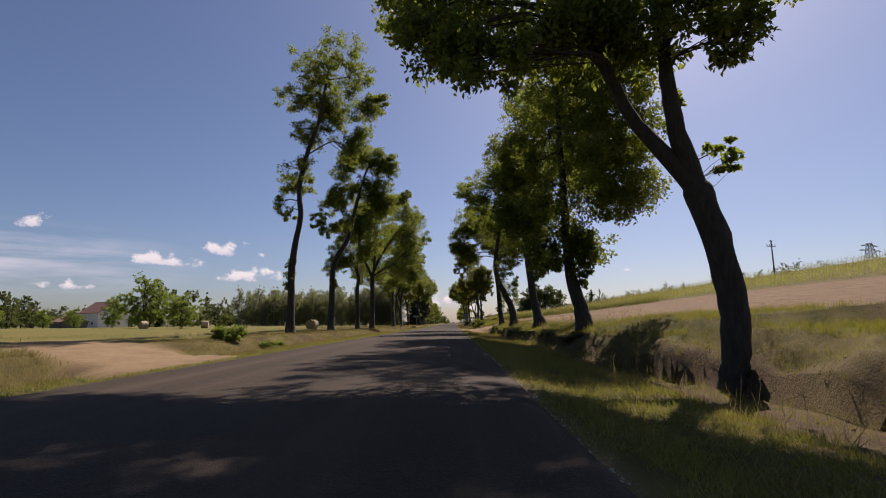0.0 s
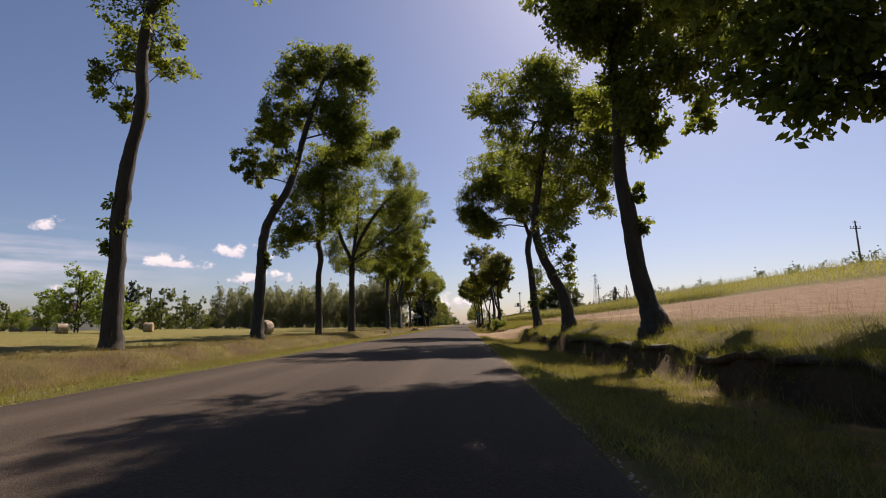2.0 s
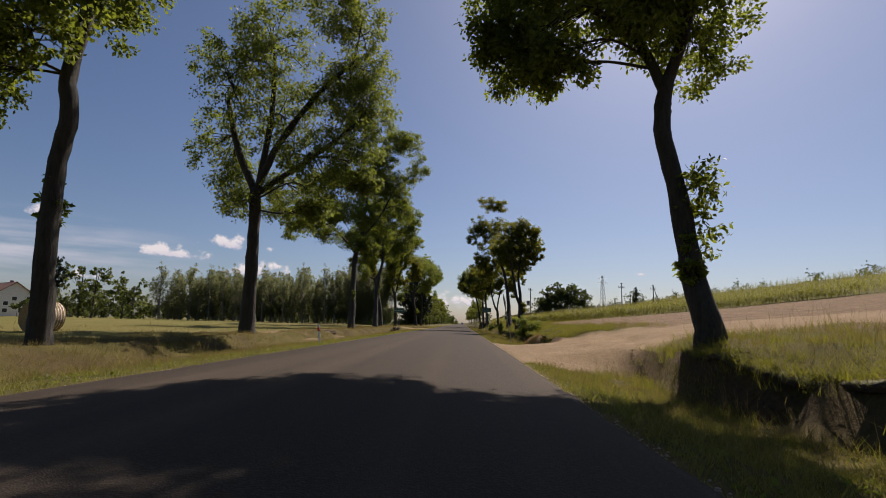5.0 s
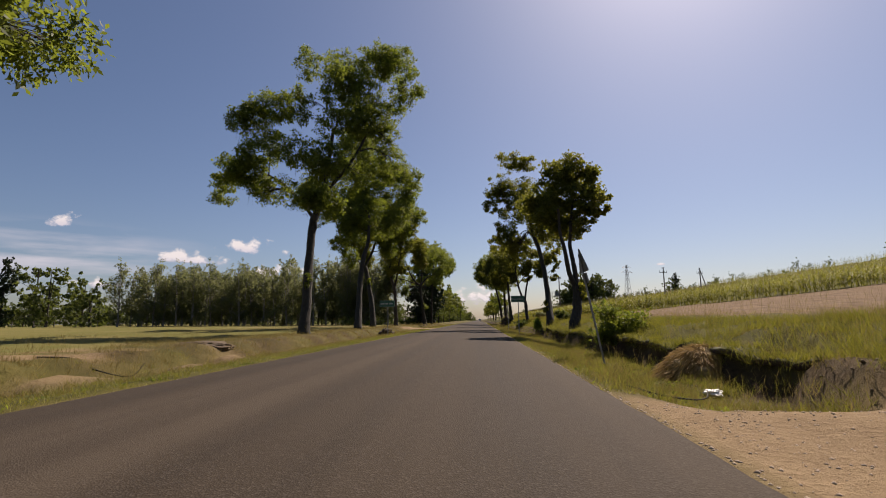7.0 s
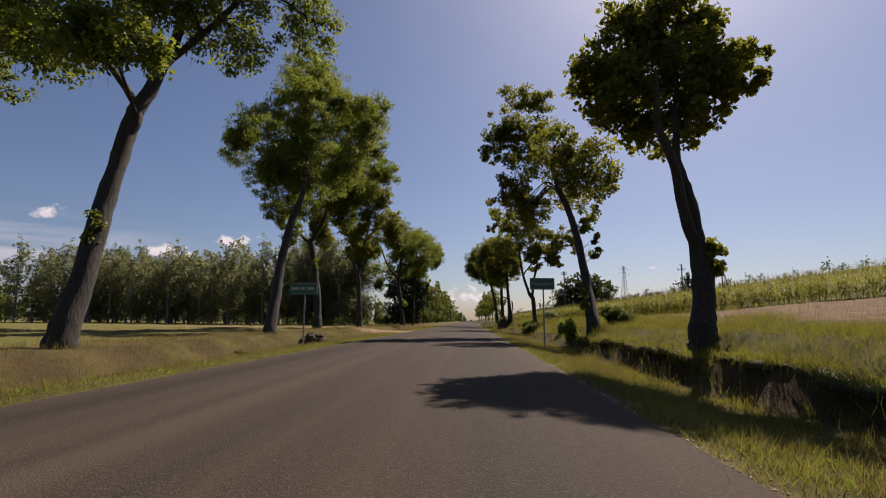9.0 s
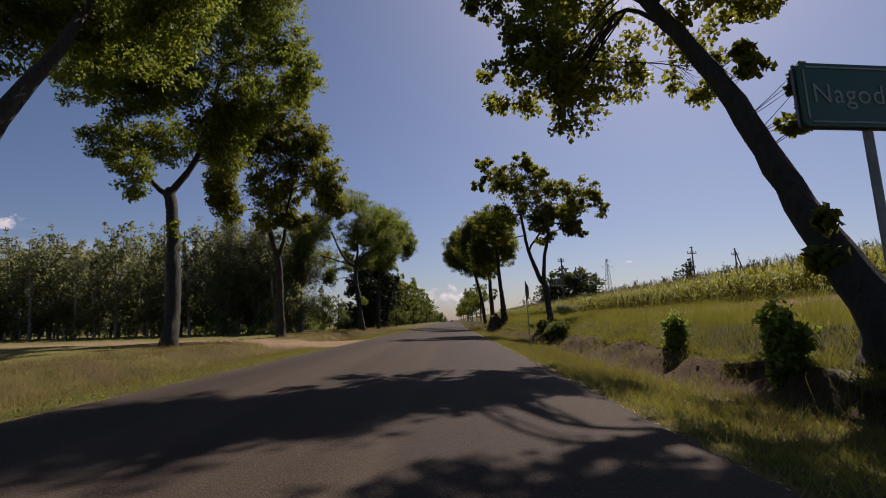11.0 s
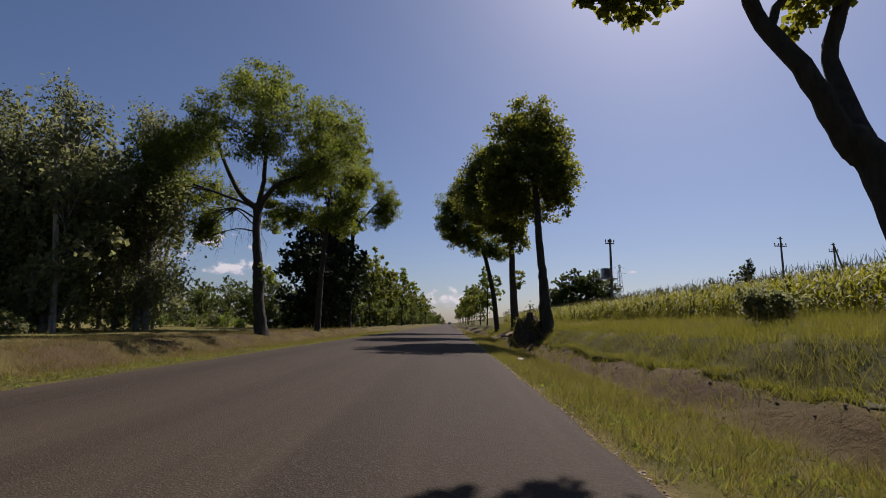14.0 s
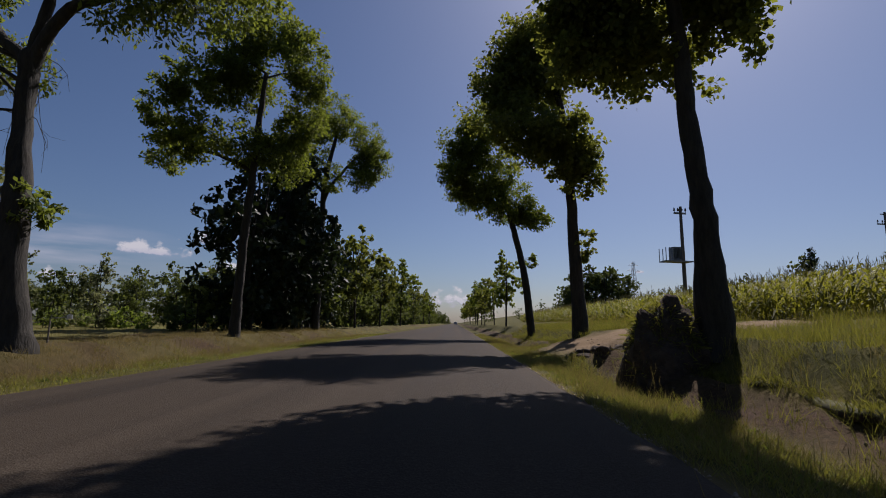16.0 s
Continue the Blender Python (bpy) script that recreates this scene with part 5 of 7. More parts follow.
edge_r = lambda y: lerp_list(BANK_X, y)
near_side = lambda y: min(edge_r(y) - (0.75 if y < 112 else 1.25), 7.4)
blades_mesh("verge_grass", np.concatenate([scatter(3.76, near_side, -2, 190, 600, 8, 0.08), scatter(-5.9, -3.78, -2, 190, 230, 8, 0.08)]), 0.095, 0.0052, 0.6, M_GRASS, "short yellow-green verge grass along the asphalt")
blades_mesh("tall_verge_grass", np.concatenate([scatter(4.0, near_side, -2, 190, 90, 22, 0.075), scatter(-8.2, -4.6, -2, 190, 40, 16, 0.08)]), 0.17, 0.0052, 0.55, M_GRASS, "longer green grass in tufts on the verge")
blades_mesh("dry_grass", np.concatenate([scatter(3.85, near_side, -2, 190, 110, 14, 0.11), scatter(-11, -5.0, -2, 190, 120, 12, 0.1), scatter(-26, -10, -2, 200, 9), scatter(-10.2, -7.8, 84.4, 86.4, 200, 12, 0.1), scatter(6.4, 12.5, 72.8, 79.5, 110, 14, 0.12), scatter(6.4, 12.5, 56, 63, 90, 14, 0.12), scatter(lambda y: edge_r(y) + 0.6, lambda y: edge_r(y) + (3 if y < 75 else 6), 0, 190, 40, 10, 0.1)]), 0.2, 0.0045, 0.5, M_DRY, "bleached dry grass on the slopes")
blades_mesh("bank_weeds", np.concatenate([
    scatter(lambda y: edge_r(y) - 1.2, edge_r, 24, 110, 140, 24, 0.12), scatter(lambda y: edge_r(y) - 2.0, edge_r, 110, 190, 70, 16, 0.12),
    scatter(6.0, lambda y: edge_r(y) + 1, -2, 24, 45, 18, 0.15), scatter(lambda y: edge_r(y) - 0.2, lambda y: edge_r(y) + 5, -2, 26, 170, 14, 0.14),
    scatter(lambda y: edge_r(y) - 0.1, lambda y: edge_r(y) + 1.7, 24, 75, 240, 16, 0.12), scatter(lambda y: edge_r(y) - 0.1, lambda y: edge_r(y) + 3.0, 73, 190, 330, 16, 0.12),
    scatter(lambda y: edge_r(y) + 1, lambda y: corn_front(y) if y > 118 else edge_r(y) + 6, 104, 190, 150, 16, 0.14),
    scatter(6.2, 13.0, 72.5, 80, 60, 20, 0.14), scatter(6.2, 13.0, 56, 63.5, 60, 20, 0.14)]), 0.25, 0.0048, 0.55, M_WEED, "rank green weeds hanging over the ditch bank")


def weed_patch(name, pts, size, material, label, lift=0.05):
    """Low broad-leaved plants, a leaf at each point."""
    up = rng.normal(size=(len(pts), 3)) * 0.8 + (0, 0, 0.7)
    v, q = leaf_mesh(pts + np.c_[np.zeros((len(pts), 2)), rng.uniform(0, lift, len(pts))], up, size, 0.5)
    return tagged(new(name, mesh_from(name, v, q, material)), label, "weeds", kind="stuff")


weed_patch("verge_weeds", np.concatenate([scatter(3.9, near_side, -2, 190, 26, 9, 0.06), scatter(-6.4, -3.9, -2, 190, 18, 9, 0.06)]), 0.07, LEAF["willow"], "small broad-leaved weeds in the verge grass", 0.06)
blades_mesh("tall_weeds", np.concatenate([
    scatter(lambda y: edge_r(y) - 0.1, lambda y: edge_r(y) + 5.0, 100, 190, 150, 26, 0.16, lambda x, y: noise.noise(Vector((x * 0.55, y * 0.55, 11.0))) > 0.16),
    scatter(lambda y: edge_r(y) + 4.5, lambda y: edge_r(y) + 8.5, 122, 190, 110, 26, 0.18, lambda x, y: noise.noise(Vector((x * 0.5, y * 0.5, 13.0))) > 0.1)]), 0.38, 0.0042, 0.45, M_WEED, "patches of taller rank weeds on the bank")

stalks = np.concatenate([scatter(5.4, near_side, -2, 190, 2.2, 2, 0.1), scatter(lambda y: edge_r(y), lambda y: edge_r(y) + 5, 24, 190, 5, 3, 0.15), scatter(-9, -4.6, -2, 190, 1.6, 2, 0.1)])
n = len(stalks)
tip = stalks + np.c_[rng.normal(size=(n, 2)) * 0.1, rng.uniform(0.28, 0.62, n)]
w = np.array((0.0016, 0, 0))
head = np.c_[rng.normal(size=(n, 2)) * 0.02, np.full(n, 0.09)]
hw = np.array((0.006, 0.003, 0))
v = np.stack([stalks - w, stalks + w, tip + w, tip - w, tip - hw - head * 0.1, tip + hw - head * 0.1, tip + head + hw * 0.3, tip + head - hw * 0.3], 1).reshape(-1, 3)
tagged(new("seed_stalks", mesh_from("seed_stalks", v, np.arange(8 * n).reshape(-1, 4), M_DRY)), "thin dry seed stalks standing above the grass", "grass", kind="stuff")


# turf undercut by the ditch, with grass hanging from its lip
def lip_z(y):
    return ground_z(edge_r(y) + 0.3, y) - 0.04


def lip_x(y):
    out = 0.34 - 0.32 * smooth(108, 116, y)
    out -= 0.5 * max(smooth(58.5, 61.5, y) * (1 - smooth(74.5, 78, y)), window(159.5, 171.5, 1.0, y))
    return edge_r(y) - out + 0.28 * noise.noise(Vector((0.3, y * 0.55, 5.0))) + 0.12 * noise.noise(Vector((0.7, y * 2.3, 1.0)))


def turf_at(y):
    return y > 24 and entry_right(y) < 0.02 and not 160.5 < y < 170.5


ys = [24.2 + 0.22 * i for i in range(752)]
v, q = [], []
for y in ys:
    z, xo, xi = lip_z(y), lip_x(y), edge_r(y) + 0.35
    drop = 0.05 + 0.05 * noise.noise(Vector((y * 1.7, 2.0, 0.0)))
    v += [(xi, y, z), (xo + 0.12, y, z + 0.01), (xo, y, z - drop), (xo + 0.05, y, z - drop - 0.09), (xi, y, z - 0.2)]
for i in range(len(ys) - 1):
    if turf_at(ys[i]) and turf_at(ys[i + 1]):
        a, b = 5 * i, 5 * i + 5
        q += [(a + k, b + k, b + k + 1, a + k + 1) for k in range(4)]
ids = [0, 0, 1, 1] * (len(q) // 4)
M_TURF = plain_mat("turf", (0.035, 0.037, 0.009), (0.085, 0.075, 0.02), 3, 0.95, 0, 0.6, 12, 0.05)
M_SOIL = plain_mat("dark_root_soil", (0.022, 0.014, 0.009), (0.08, 0.05, 0.033), 9, 0.97, 0, 0.8, 22, 0.04)
tagged(new("undercut_turf", mesh_from("undercut_turf", v, np.array(q)[:, ::-1], [M_TURF, M_SOIL], True, ids)), "ragged turf edge undercut by the ditch", "turf", kind="stuff")

roots = []
for y0 in np.arange(24.3, 189, 0.085):
    y0 = y0 + rng.normal() * 0.05
    if not turf_at(y0) or noise.noise(Vector((3.0, y0 * 0.9, 8.0))) < -0.2:
        continue
    k = int(rng.integers(12, 44))
    u = rng.uniform(0, 1, k) ** 1.4
    yy = y0 + rng.normal(size=k) * 0.06
    x0 = lip_x(y0) + 0.02 + 0.75 * u
    roots.append(np.c_[x0, yy, np.full(k, lip_z(y0) - 0.02), u])
roots = np.concatenate(roots)
lip, u = roots[:, :3], roots[:, 3]
n = len(lip)
hang = np.c_[-rng.uniform(0.02, 0.26, n) * (1 - 0.5 * u), rng.normal(size=n) * 0.12, rng.uniform(-0.26, 0.2, n) * (1 - u) + 0.16 * u]
rise_mid = np.c_[hang[:, 0] * 0.55, hang[:, 1] * 0.5, rng.uniform(0.05, 0.16, n)]
wide = np.c_[rng.normal(size=n) * 0.003, np.full(n, 0.0045), np.zeros(n)]
v = np.stack([lip - wide, lip + wide, lip + rise_mid + wide, lip + rise_mid - wide, lip + rise_mid - wide, lip + rise_mid + wide, lip + hang + wide * 0.2, lip + hang - wide * 0.2], 1).reshape(-1, 3)
tagged(new("overhanging_grass", mesh_from("overhanging_grass", v, np.arange(len(v)).reshape(-1, 4), M_WEED)), "long grass hanging over the ditch bank", "grass", kind="stuff")


# ---- bushes ----
def bush(x, y, w, h, kind="shrub", name="bush", label="leafy green bush on the ditch bank", dens=1.8, leaf=0.13, z=None):
    zg = ground_z(x, y) if z is None else z
    thing = group_thing(name, (x, y, zg), label, "bush", "bushes on the ditch")
    leaves, wood = [], []
    for i in range(7):
        a, f = rng.uniform(0, 6.28), rng.uniform(0.25, 0.85)
        c = np.array((math.cos(a) * w * 0.28, math.sin(a) * w * 0.28, h * f))
        pts, sub = clump_leaves(c, np.array((w * 0.27, w * 0.27, h * 0.22)), leaf, dens * 1.6, 42)
        leaves.append(pts)
        for s in sub[::5]:
            wood.append(tube(np.array([(0, 0, -0.1), c * (0.6, 0.6, 0.55), s]), [0.018, 0.012, 0.004], 4))
    c = np.concatenate(leaves)
    v, q = leaf_mesh(c, rng.normal(size=c.shape), leaf * 0.9, 0.6)
    part_mesh("foliage", mesh_from("foliage", v, q, LEAF[kind]), thing)
    v, q = join(wood)
    part_mesh("stems", mesh_from("stems", v, q, M_BARK), thing)
    return thing


bush(7.6, 87.0, 2.2, 1.9, "ash", z=-0.3, leaf=0.11)
bush(7.7, 116.0, 0.6, 1.3, label="small bright leafy bush at the ditch", z=-0.3, leaf=0.09)
bush(7.3, 111.2, 0.7, 1.4, label="small bright leafy bush at the ditch", z=-0.35)
# The next two imitate weeds in the maple's shade with dark thicket leaves.
bush(7.5, 131.8, 1.7, 1.2, "wood", label="low weedy bush, dark leaves for the maple's shade", z=-0.3)
bush(7.3, 128.2, 1.5, 1.2, "wood", label="low weedy ditch bush, dark leaves for the maple's shade", z=-0.4)
bush(12.2, 146.0, 2.2, 0.9, "birch", label="pale feathery weeds before the maize")
bush(-8.8, 24.8, 1.5, 0.6, label="low weeds at the edge of the sandy track", leaf=0.1)
bush(-7.2, 26.6, 1.1, 0.5, label="low weeds at the edge of the sandy track", leaf=0.1)
bush(9.6, 110.0, 1.8, 0.9, "wood", label="dark undergrowth at the foot of the leaning tree")


# ---- solids ----
def box_bm(bm, sx, sy, sz, at=(0, 0, 0), m=None):
    mm = Matrix.Translation(at) @ Matrix.Diagonal((sx, sy, sz, 1))
    return bmesh.ops.create_cube(bm, size=1.0, matrix=(m or Matrix()) @ mm)["verts"]


def cyl_bm(bm, r0, r1, a, b, seg=10):
    a, b = Vector(a), Vector(b)
    q = (b - a).to_track_quat("Z", "Y").to_matrix().to_4x4()
    return bmesh.ops.create_cone(bm, cap_ends=True, segments=seg, radius1=r0, radius2=r1, depth=(b - a).length, matrix=Matrix.Translation((a + b) / 2) @ q)["verts"]


def part(name, bm, material, parent, label="", bevel=0.0):
    if bevel:
        bmesh.ops.bevel(bm, geom=list(bm.edges), offset=bevel, segments=2, affect="EDGES", clamp_overlap=True)
    me = bpy.data.meshes.new(name)
    bm.to_mesh(me)
    bm.free()
    me.materials.append(material)
    return part_mesh(name, me, parent, label)


def slab_bm(outline, thick):
    """A flat plate in the x-z plane, of a thickness along y."""
    bm = bmesh.new()
    front = [bm.verts.new((x, -thick / 2, z)) for x, z in outline]
    back = [bm.verts.new((x, thick / 2, z)) for x, z in outline]
    bm.faces.new(front)
    bm.faces.new(back[::-1])
    for i in range(len(outline)):
        j = (i + 1) % len(outline)
        bm.faces.new((front[j], front[i], back[i], back[j]))
    return bm


def rounded(points, r, n=5):
    out = []
    m = len(points)
    for i in range(m):
        p, a, b = Vector(points[i]), Vector(points[i - 1]), Vector(points[(i + 1) % m])
        u, v = (a - p).normalized(), (b - p).normalized()
        t = r / math.tan(u.angle(v) / 2)
        p0, p1 = p + u * t, p + v * t
        for k in range(n + 1):
            f = k / n
            out.append(tuple((p0 * (1 - f) + p * f) * (1 - f) + (p * (1 - f) + p1 * f) * f))
    return out


M_STEEL = plain_mat("galvanised_steel", (0.16, 0.165, 0.17), (0.30, 0.30, 0.30), 5, 0.55, 0.6, 0.1)
M_PLATE = plain_mat("grey_sign_back", (0.13, 0.135, 0.14), (0.22, 0.225, 0.23), 3, 0.5, 0.5, 0.05)
M_GREEN = plain_mat("green_sign_face", (0.012, 0.075, 0.045), (0.018, 0.095, 0.06), 2, 0.4, 0, 0.02)
M_WHITE = plain_mat("white_paint", (0.72, 0.71, 0.68), (0.82, 0.81, 0.79), 6, 0.5, 0, 0.05)
# White letter paint greyed: the boards' shade is put into its colour.
M_LETTER = plain_mat("shade_greyed_letters", (0.20, 0.24, 0.22), (0.32, 0.36, 0.34), 6, 0.5, 0, 0.05)
M_RED = plain_mat("red_reflector", (0.45, 0.02, 0.02), (0.6, 0.03, 0.03), 8, 0.3, 0, 0)
M_POLE = plain_mat("weathered_pole_wood", (0.07, 0.06, 0.05), (0.18, 0.155, 0.13), 7, 0.9, 0, 0.4)
M_STRAW = plain_mat("straw", (0.15, 0.095, 0.04), (0.37, 0.26, 0.115), 14, 0.95, 0, 0.8, 40, 0.03)
M_WALL = plain_mat("house_render", (0.62, 0.60, 0.56), (0.76, 0.74, 0.70), 2, 0.9, 0, 0.1)
M_ROOF = plain_mat("brown_roof_tiles", (0.14, 0.065, 0.045), (0.25, 0.12, 0.085), 4, 0.85, 0, 0.3)
M_GLASS = plain_mat("dark_window_glass", (0.03, 0.035, 0.04), (0.06, 0.065, 0.07), 3, 0.1, 0, 0)
M_DIRT = plain_mat("dry_dirt", (0.13, 0.09, 0.055), (0.27, 0.195, 0.125), 4, 0.97, 0, 0.8, 20, 0.05)
M_LOAM = plain_mat("dry_loam", (0.05, 0.034, 0.02), (0.15, 0.104, 0.062), 6, 0.97, 0, 0.9, 20, 0.06)
M_EARTH = plain_mat("bare_earth", (0.026, 0.017, 0.011), (0.085, 0.057, 0.036), 5, 0.97, 0, 0.9, 18, 0.06)


def thing_at(name, m, label, category, group=""):
    ob = new(name)
    ob.matrix_basis = m
    return tagged(ob, label, category, group)


# place-name board on the verge, seen from its front
def name_board(x, y, w, h, z0, words, turn, label):
    zg = ground_z(x, y)
    thing = thing_at("place_name_sign", pose(x, y, zg, 0, 0, turn), label, "road sign", "place-name boards")
    bm = bmesh.new()
    cyl_bm(bm, 0.033, 0.033, (0.05, 0.06, -0.3), (0.05, 0.06, z0 - zg + h * 0.8), 12)
    part("post", bm, M_STEEL, thing)
    for name, dy, off, material, lab in (("rear_board", 0.05, 0.0, M_PLATE, "grey rear board"), ("board", 0.0, 0.0, M_GREEN, "green board with pale rim")):
        bm = slab_bm(rounded([(-w / 2 + off, z0 - zg), (w / 2 + off, z0 - zg), (w / 2 + off, z0 - zg + h), (-w / 2 + off, z0 - zg + h)], 0.05), 0.025)
        bmesh.ops.translate(bm, verts=bm.verts, vec=(0, dy, 0))
        b = part(name, bm, material, thing, lab)
    for k, (sx, sz, px, pz) in enumerate(((w - 0.12, 0.014, 0, 0.035), (w - 0.12, 0.014, 0, h - 0.035), (0.014, h - 0.12, -w / 2 + 0.035, h / 2), (0.014, h - 0.12, w / 2 - 0.035, h / 2))):
        bm = bmesh.new()
        box_bm(bm, sx, 0.004, sz, (px, -0.0165, z0 - zg + pz))
        part("rim_line", bm, M_LETTER, b)
    if words:
        cu = bpy.data.curves.new("lettering", "FONT")
        cu.body, cu.align_x, cu.align_y, cu.size, cu.extrude = words, "CENTER", "CENTER", 0.225, 0.001
        cu.space_character = 1.08
        tmp = bpy.data.objects.new("lettering", cu)
        me = bpy.data.meshes.new_from_object(tmp)
        bpy.data.objects.remove(tmp)
        me.transform(Matrix.Translation((0, -0.016, z0 - zg + h * 0.5)) @ Matrix.Rotation(radians(90), 4, "X"))
        me.materials.append(M_LETTER)
        part_mesh("lettering", me, b, "white lettering")
    else:
        for k, wd in enumerate((0.34, 0.22, 0.3)):
            bm = bmesh.new()
            box_bm(bm, wd, 0.004, 0.12, (-w * 0.3 + k * 0.36, -0.0165, z0 - zg + h * 0.5))
            part("lettering_bar", bm, M_LETTER, b)
    return thing


name_board(5.1, 106.8, 1.12, 0.52, 2.42, "Nagod\u00f3w", 8, "green place-name board with white letters on a post")
name_board(-5.7, 106.2, 1.3, 0.55, 2.15, "", -4, "green place-name board with illegible pale writing on a post")

# warning sign on a leaning post, seen from behind
zg = ground_z(5.7, 81.7)
tri = thing_at("triangular_sign", pose(5.62, 81.7, zg, 2, -10.5, 0), "grey back of a triangular sign on a leaning post", "road sign")
bm = bmesh.new()
cyl_bm(bm, 0.03, 0.03, (0, 0, -0.3), (0, 0, 3.45), 12)
part("post", bm, M_STEEL, tri)
bm = slab_bm(rounded([(-0.45, 0), (0.45, 0), (0, 0.78)], 0.05), 0.02)
bmesh.ops.transform(bm, verts=bm.verts, matrix=pose(0.045, 0.0, 2.9, 0, -3, -85))
plate = part("plate", bm, M_PLATE, tri, "triangular grey plate with rounded corners")
for zz in (3.05, 3.28):
    bm = bmesh.new()
    box_bm(bm, 0.3, 0.02, 0.03)
    bmesh.ops.transform(bm, verts=bm.verts, matrix=pose(0.02, 0.0, zz, 0, -3, -85))
    part("bracket", bm, M_STEEL, plate)
bm = slab_bm(rounded([(-0.2, 0), (0.2, 0), (0.2, 0.32), (-0.2, 0.32)], 0.04), 0.018)
bmesh.ops.transform(bm, verts=bm.verts, matrix=pose(0.045, 0.0, 2.55, 0, -3, -85))
part("lower_plate", bm, M_PLATE, tri)

# round sign on a post, seen from behind at a slant
zg = ground_z(5.4, 125.7)
rnd = thing_at("round_sign", pose(5.4, 125.7, zg, 0, -1.5, 0), "dark back of a round road sign on a steel post", "road sign")
bm = bmesh.new()
cyl_bm(bm, 0.028, 0.028, (0, 0, -0.3), (0, 0, 2.75 - zg), 12)
part("post", bm, M_STEEL, rnd)
bm = slab_bm([(0.39 * math.cos(a), 0.39 * math.sin(a)) for a in np.linspace(0, 6.2832, 41)[:-1]], 0.02)
bmesh.ops.transform(bm, verts=bm.verts, matrix=pose(0.04, 0.0, 2.27 - zg, 0, 0, -87))
disc = part("plate", bm, M_PLATE, rnd, "round grey plate")
for zz in (2.12, 2.42):
    bm = bmesh.new()
    box_bm(bm, 0.42, 0.02, 0.035)
    bmesh.ops.transform(bm, verts=bm.verts, matrix=pose(0.018, 0.0, zz - zg, 0, 0, -87))
    part("bracket", bm, M_STEEL, disc)

# guide post at the left verge
zg = ground_z(-5.2, 72.0)
guide = thing_at("guide_post", pose(-5.2, 72.0, zg, 0, -9, 10), "white plastic guide post with a red reflector band", "guide post")
bm = bmesh.new()
box_bm(bm, 0.1, 0.05, 1.1, (0, 0, 0.4))
part("body", bm, M_WHITE, guide, "", 0.015)
bm = bmesh.new()
box_bm(bm, 0.108, 0.058, 0.2, (0, 0, 0.68))
part("reflector_band", bm, M_RED, guide, "red reflector band", 0.004)


# ---- poles and pylon ----
def power_pole(x, y, top, arm=1.6, a_frame=False, transformer=False, label="weathered wooden power pole with crossarm and insulators"):
    zg = ground_z(x, y)
    h = top - zg
    thing = thing_at("power_pole", pose(x, y, zg, 0, 0, 10), label, "power pole", "power poles")
    bm = bmesh.new()
    cyl_bm(bm, 0.19, 0.12, (0, 0, -0.4), (0, 0, h), 12)
    part("pole", bm, M_POLE, thing)
    if a_frame:
        bm = bmesh.new()
        cyl_bm(bm, 0.17, 0.11, (2.2, 0, -0.4), (0.1, 0, h * 0.92), 12)
        part("strut", bm, M_POLE, thing)
    bm = bmesh.new()
    box_bm(bm, arm * 2, 0.14, 0.16, (0, 0.1, h - 1.5 if not transformer else h - 0.6))
    bar = part("crossarm", bm, M_STEEL, thing, "", 0.02)
    for px in (-arm * 0.92, -arm * 0.3, arm * 0.3, arm * 0.92):
        bm = bmesh.new()
        cyl_bm(bm, 0.03, 0.03, (px, 0.1, h - (1.5 if not transformer else 0.6)), (px, 0.1, h - (1.0 if not transformer else 0.1)), 8)
        cyl_bm(bm, 0.09, 0.05, (px, 0.1, h - (1.28 if not transformer else 0.38)), (px, 0.1, h - (1.0 if not transformer else 0.1)), 10)
        part("insulator", bm, M_POLE, bar)
    bm = bmesh.new()
    box_bm(bm, arm * 0.9, 0.12, 0.12, (0, 0.1, h - 0.25))
    part("top_arm", bm, M_STEEL, thing, "", 0.02)
    if transformer:
        bm = bmesh.new()
        box_bm(bm, 0.8, 0.7, 1.2, (-0.75, 0, h - 4.4))
        for k in range(6):
            box_bm(bm, 0.03, 0.9, 0.9, (-1.08 + 0.13 * k, 0, h - 4.4))
        part("transformer", bm, M_PLATE, thing, "grey finned transformer")
        bm = bmesh.new()
        box_bm(bm, 2.6, 1.1, 0.1, (-0.7, 0, h - 5.1))
        part("platform", bm, M_STEEL, thing)
        for k in range(5):
            bm = bmesh.new()
            box_bm(bm, 0.05, 0.05, 1.2, (-2.0 + 0.35 * (k % 3), -0.5 if k < 3 else 0.5, h - 4.5))
            part("railing_bar", bm, M_STEEL, thing)
    return thing


power_pole(79.8, 116.0, 20.0, 1.2)
power_pole(54.3, 206.0, 15.2, 1.1)
power_pole(66.5, 211.0, 15.2, 0.9, a_frame=True, label="wooden A-frame power pole with slanting strut")
power_pole(22.4, 190.7, 11.8, 0.6, transformer=True, label="power pole carrying a transformer on a platform")


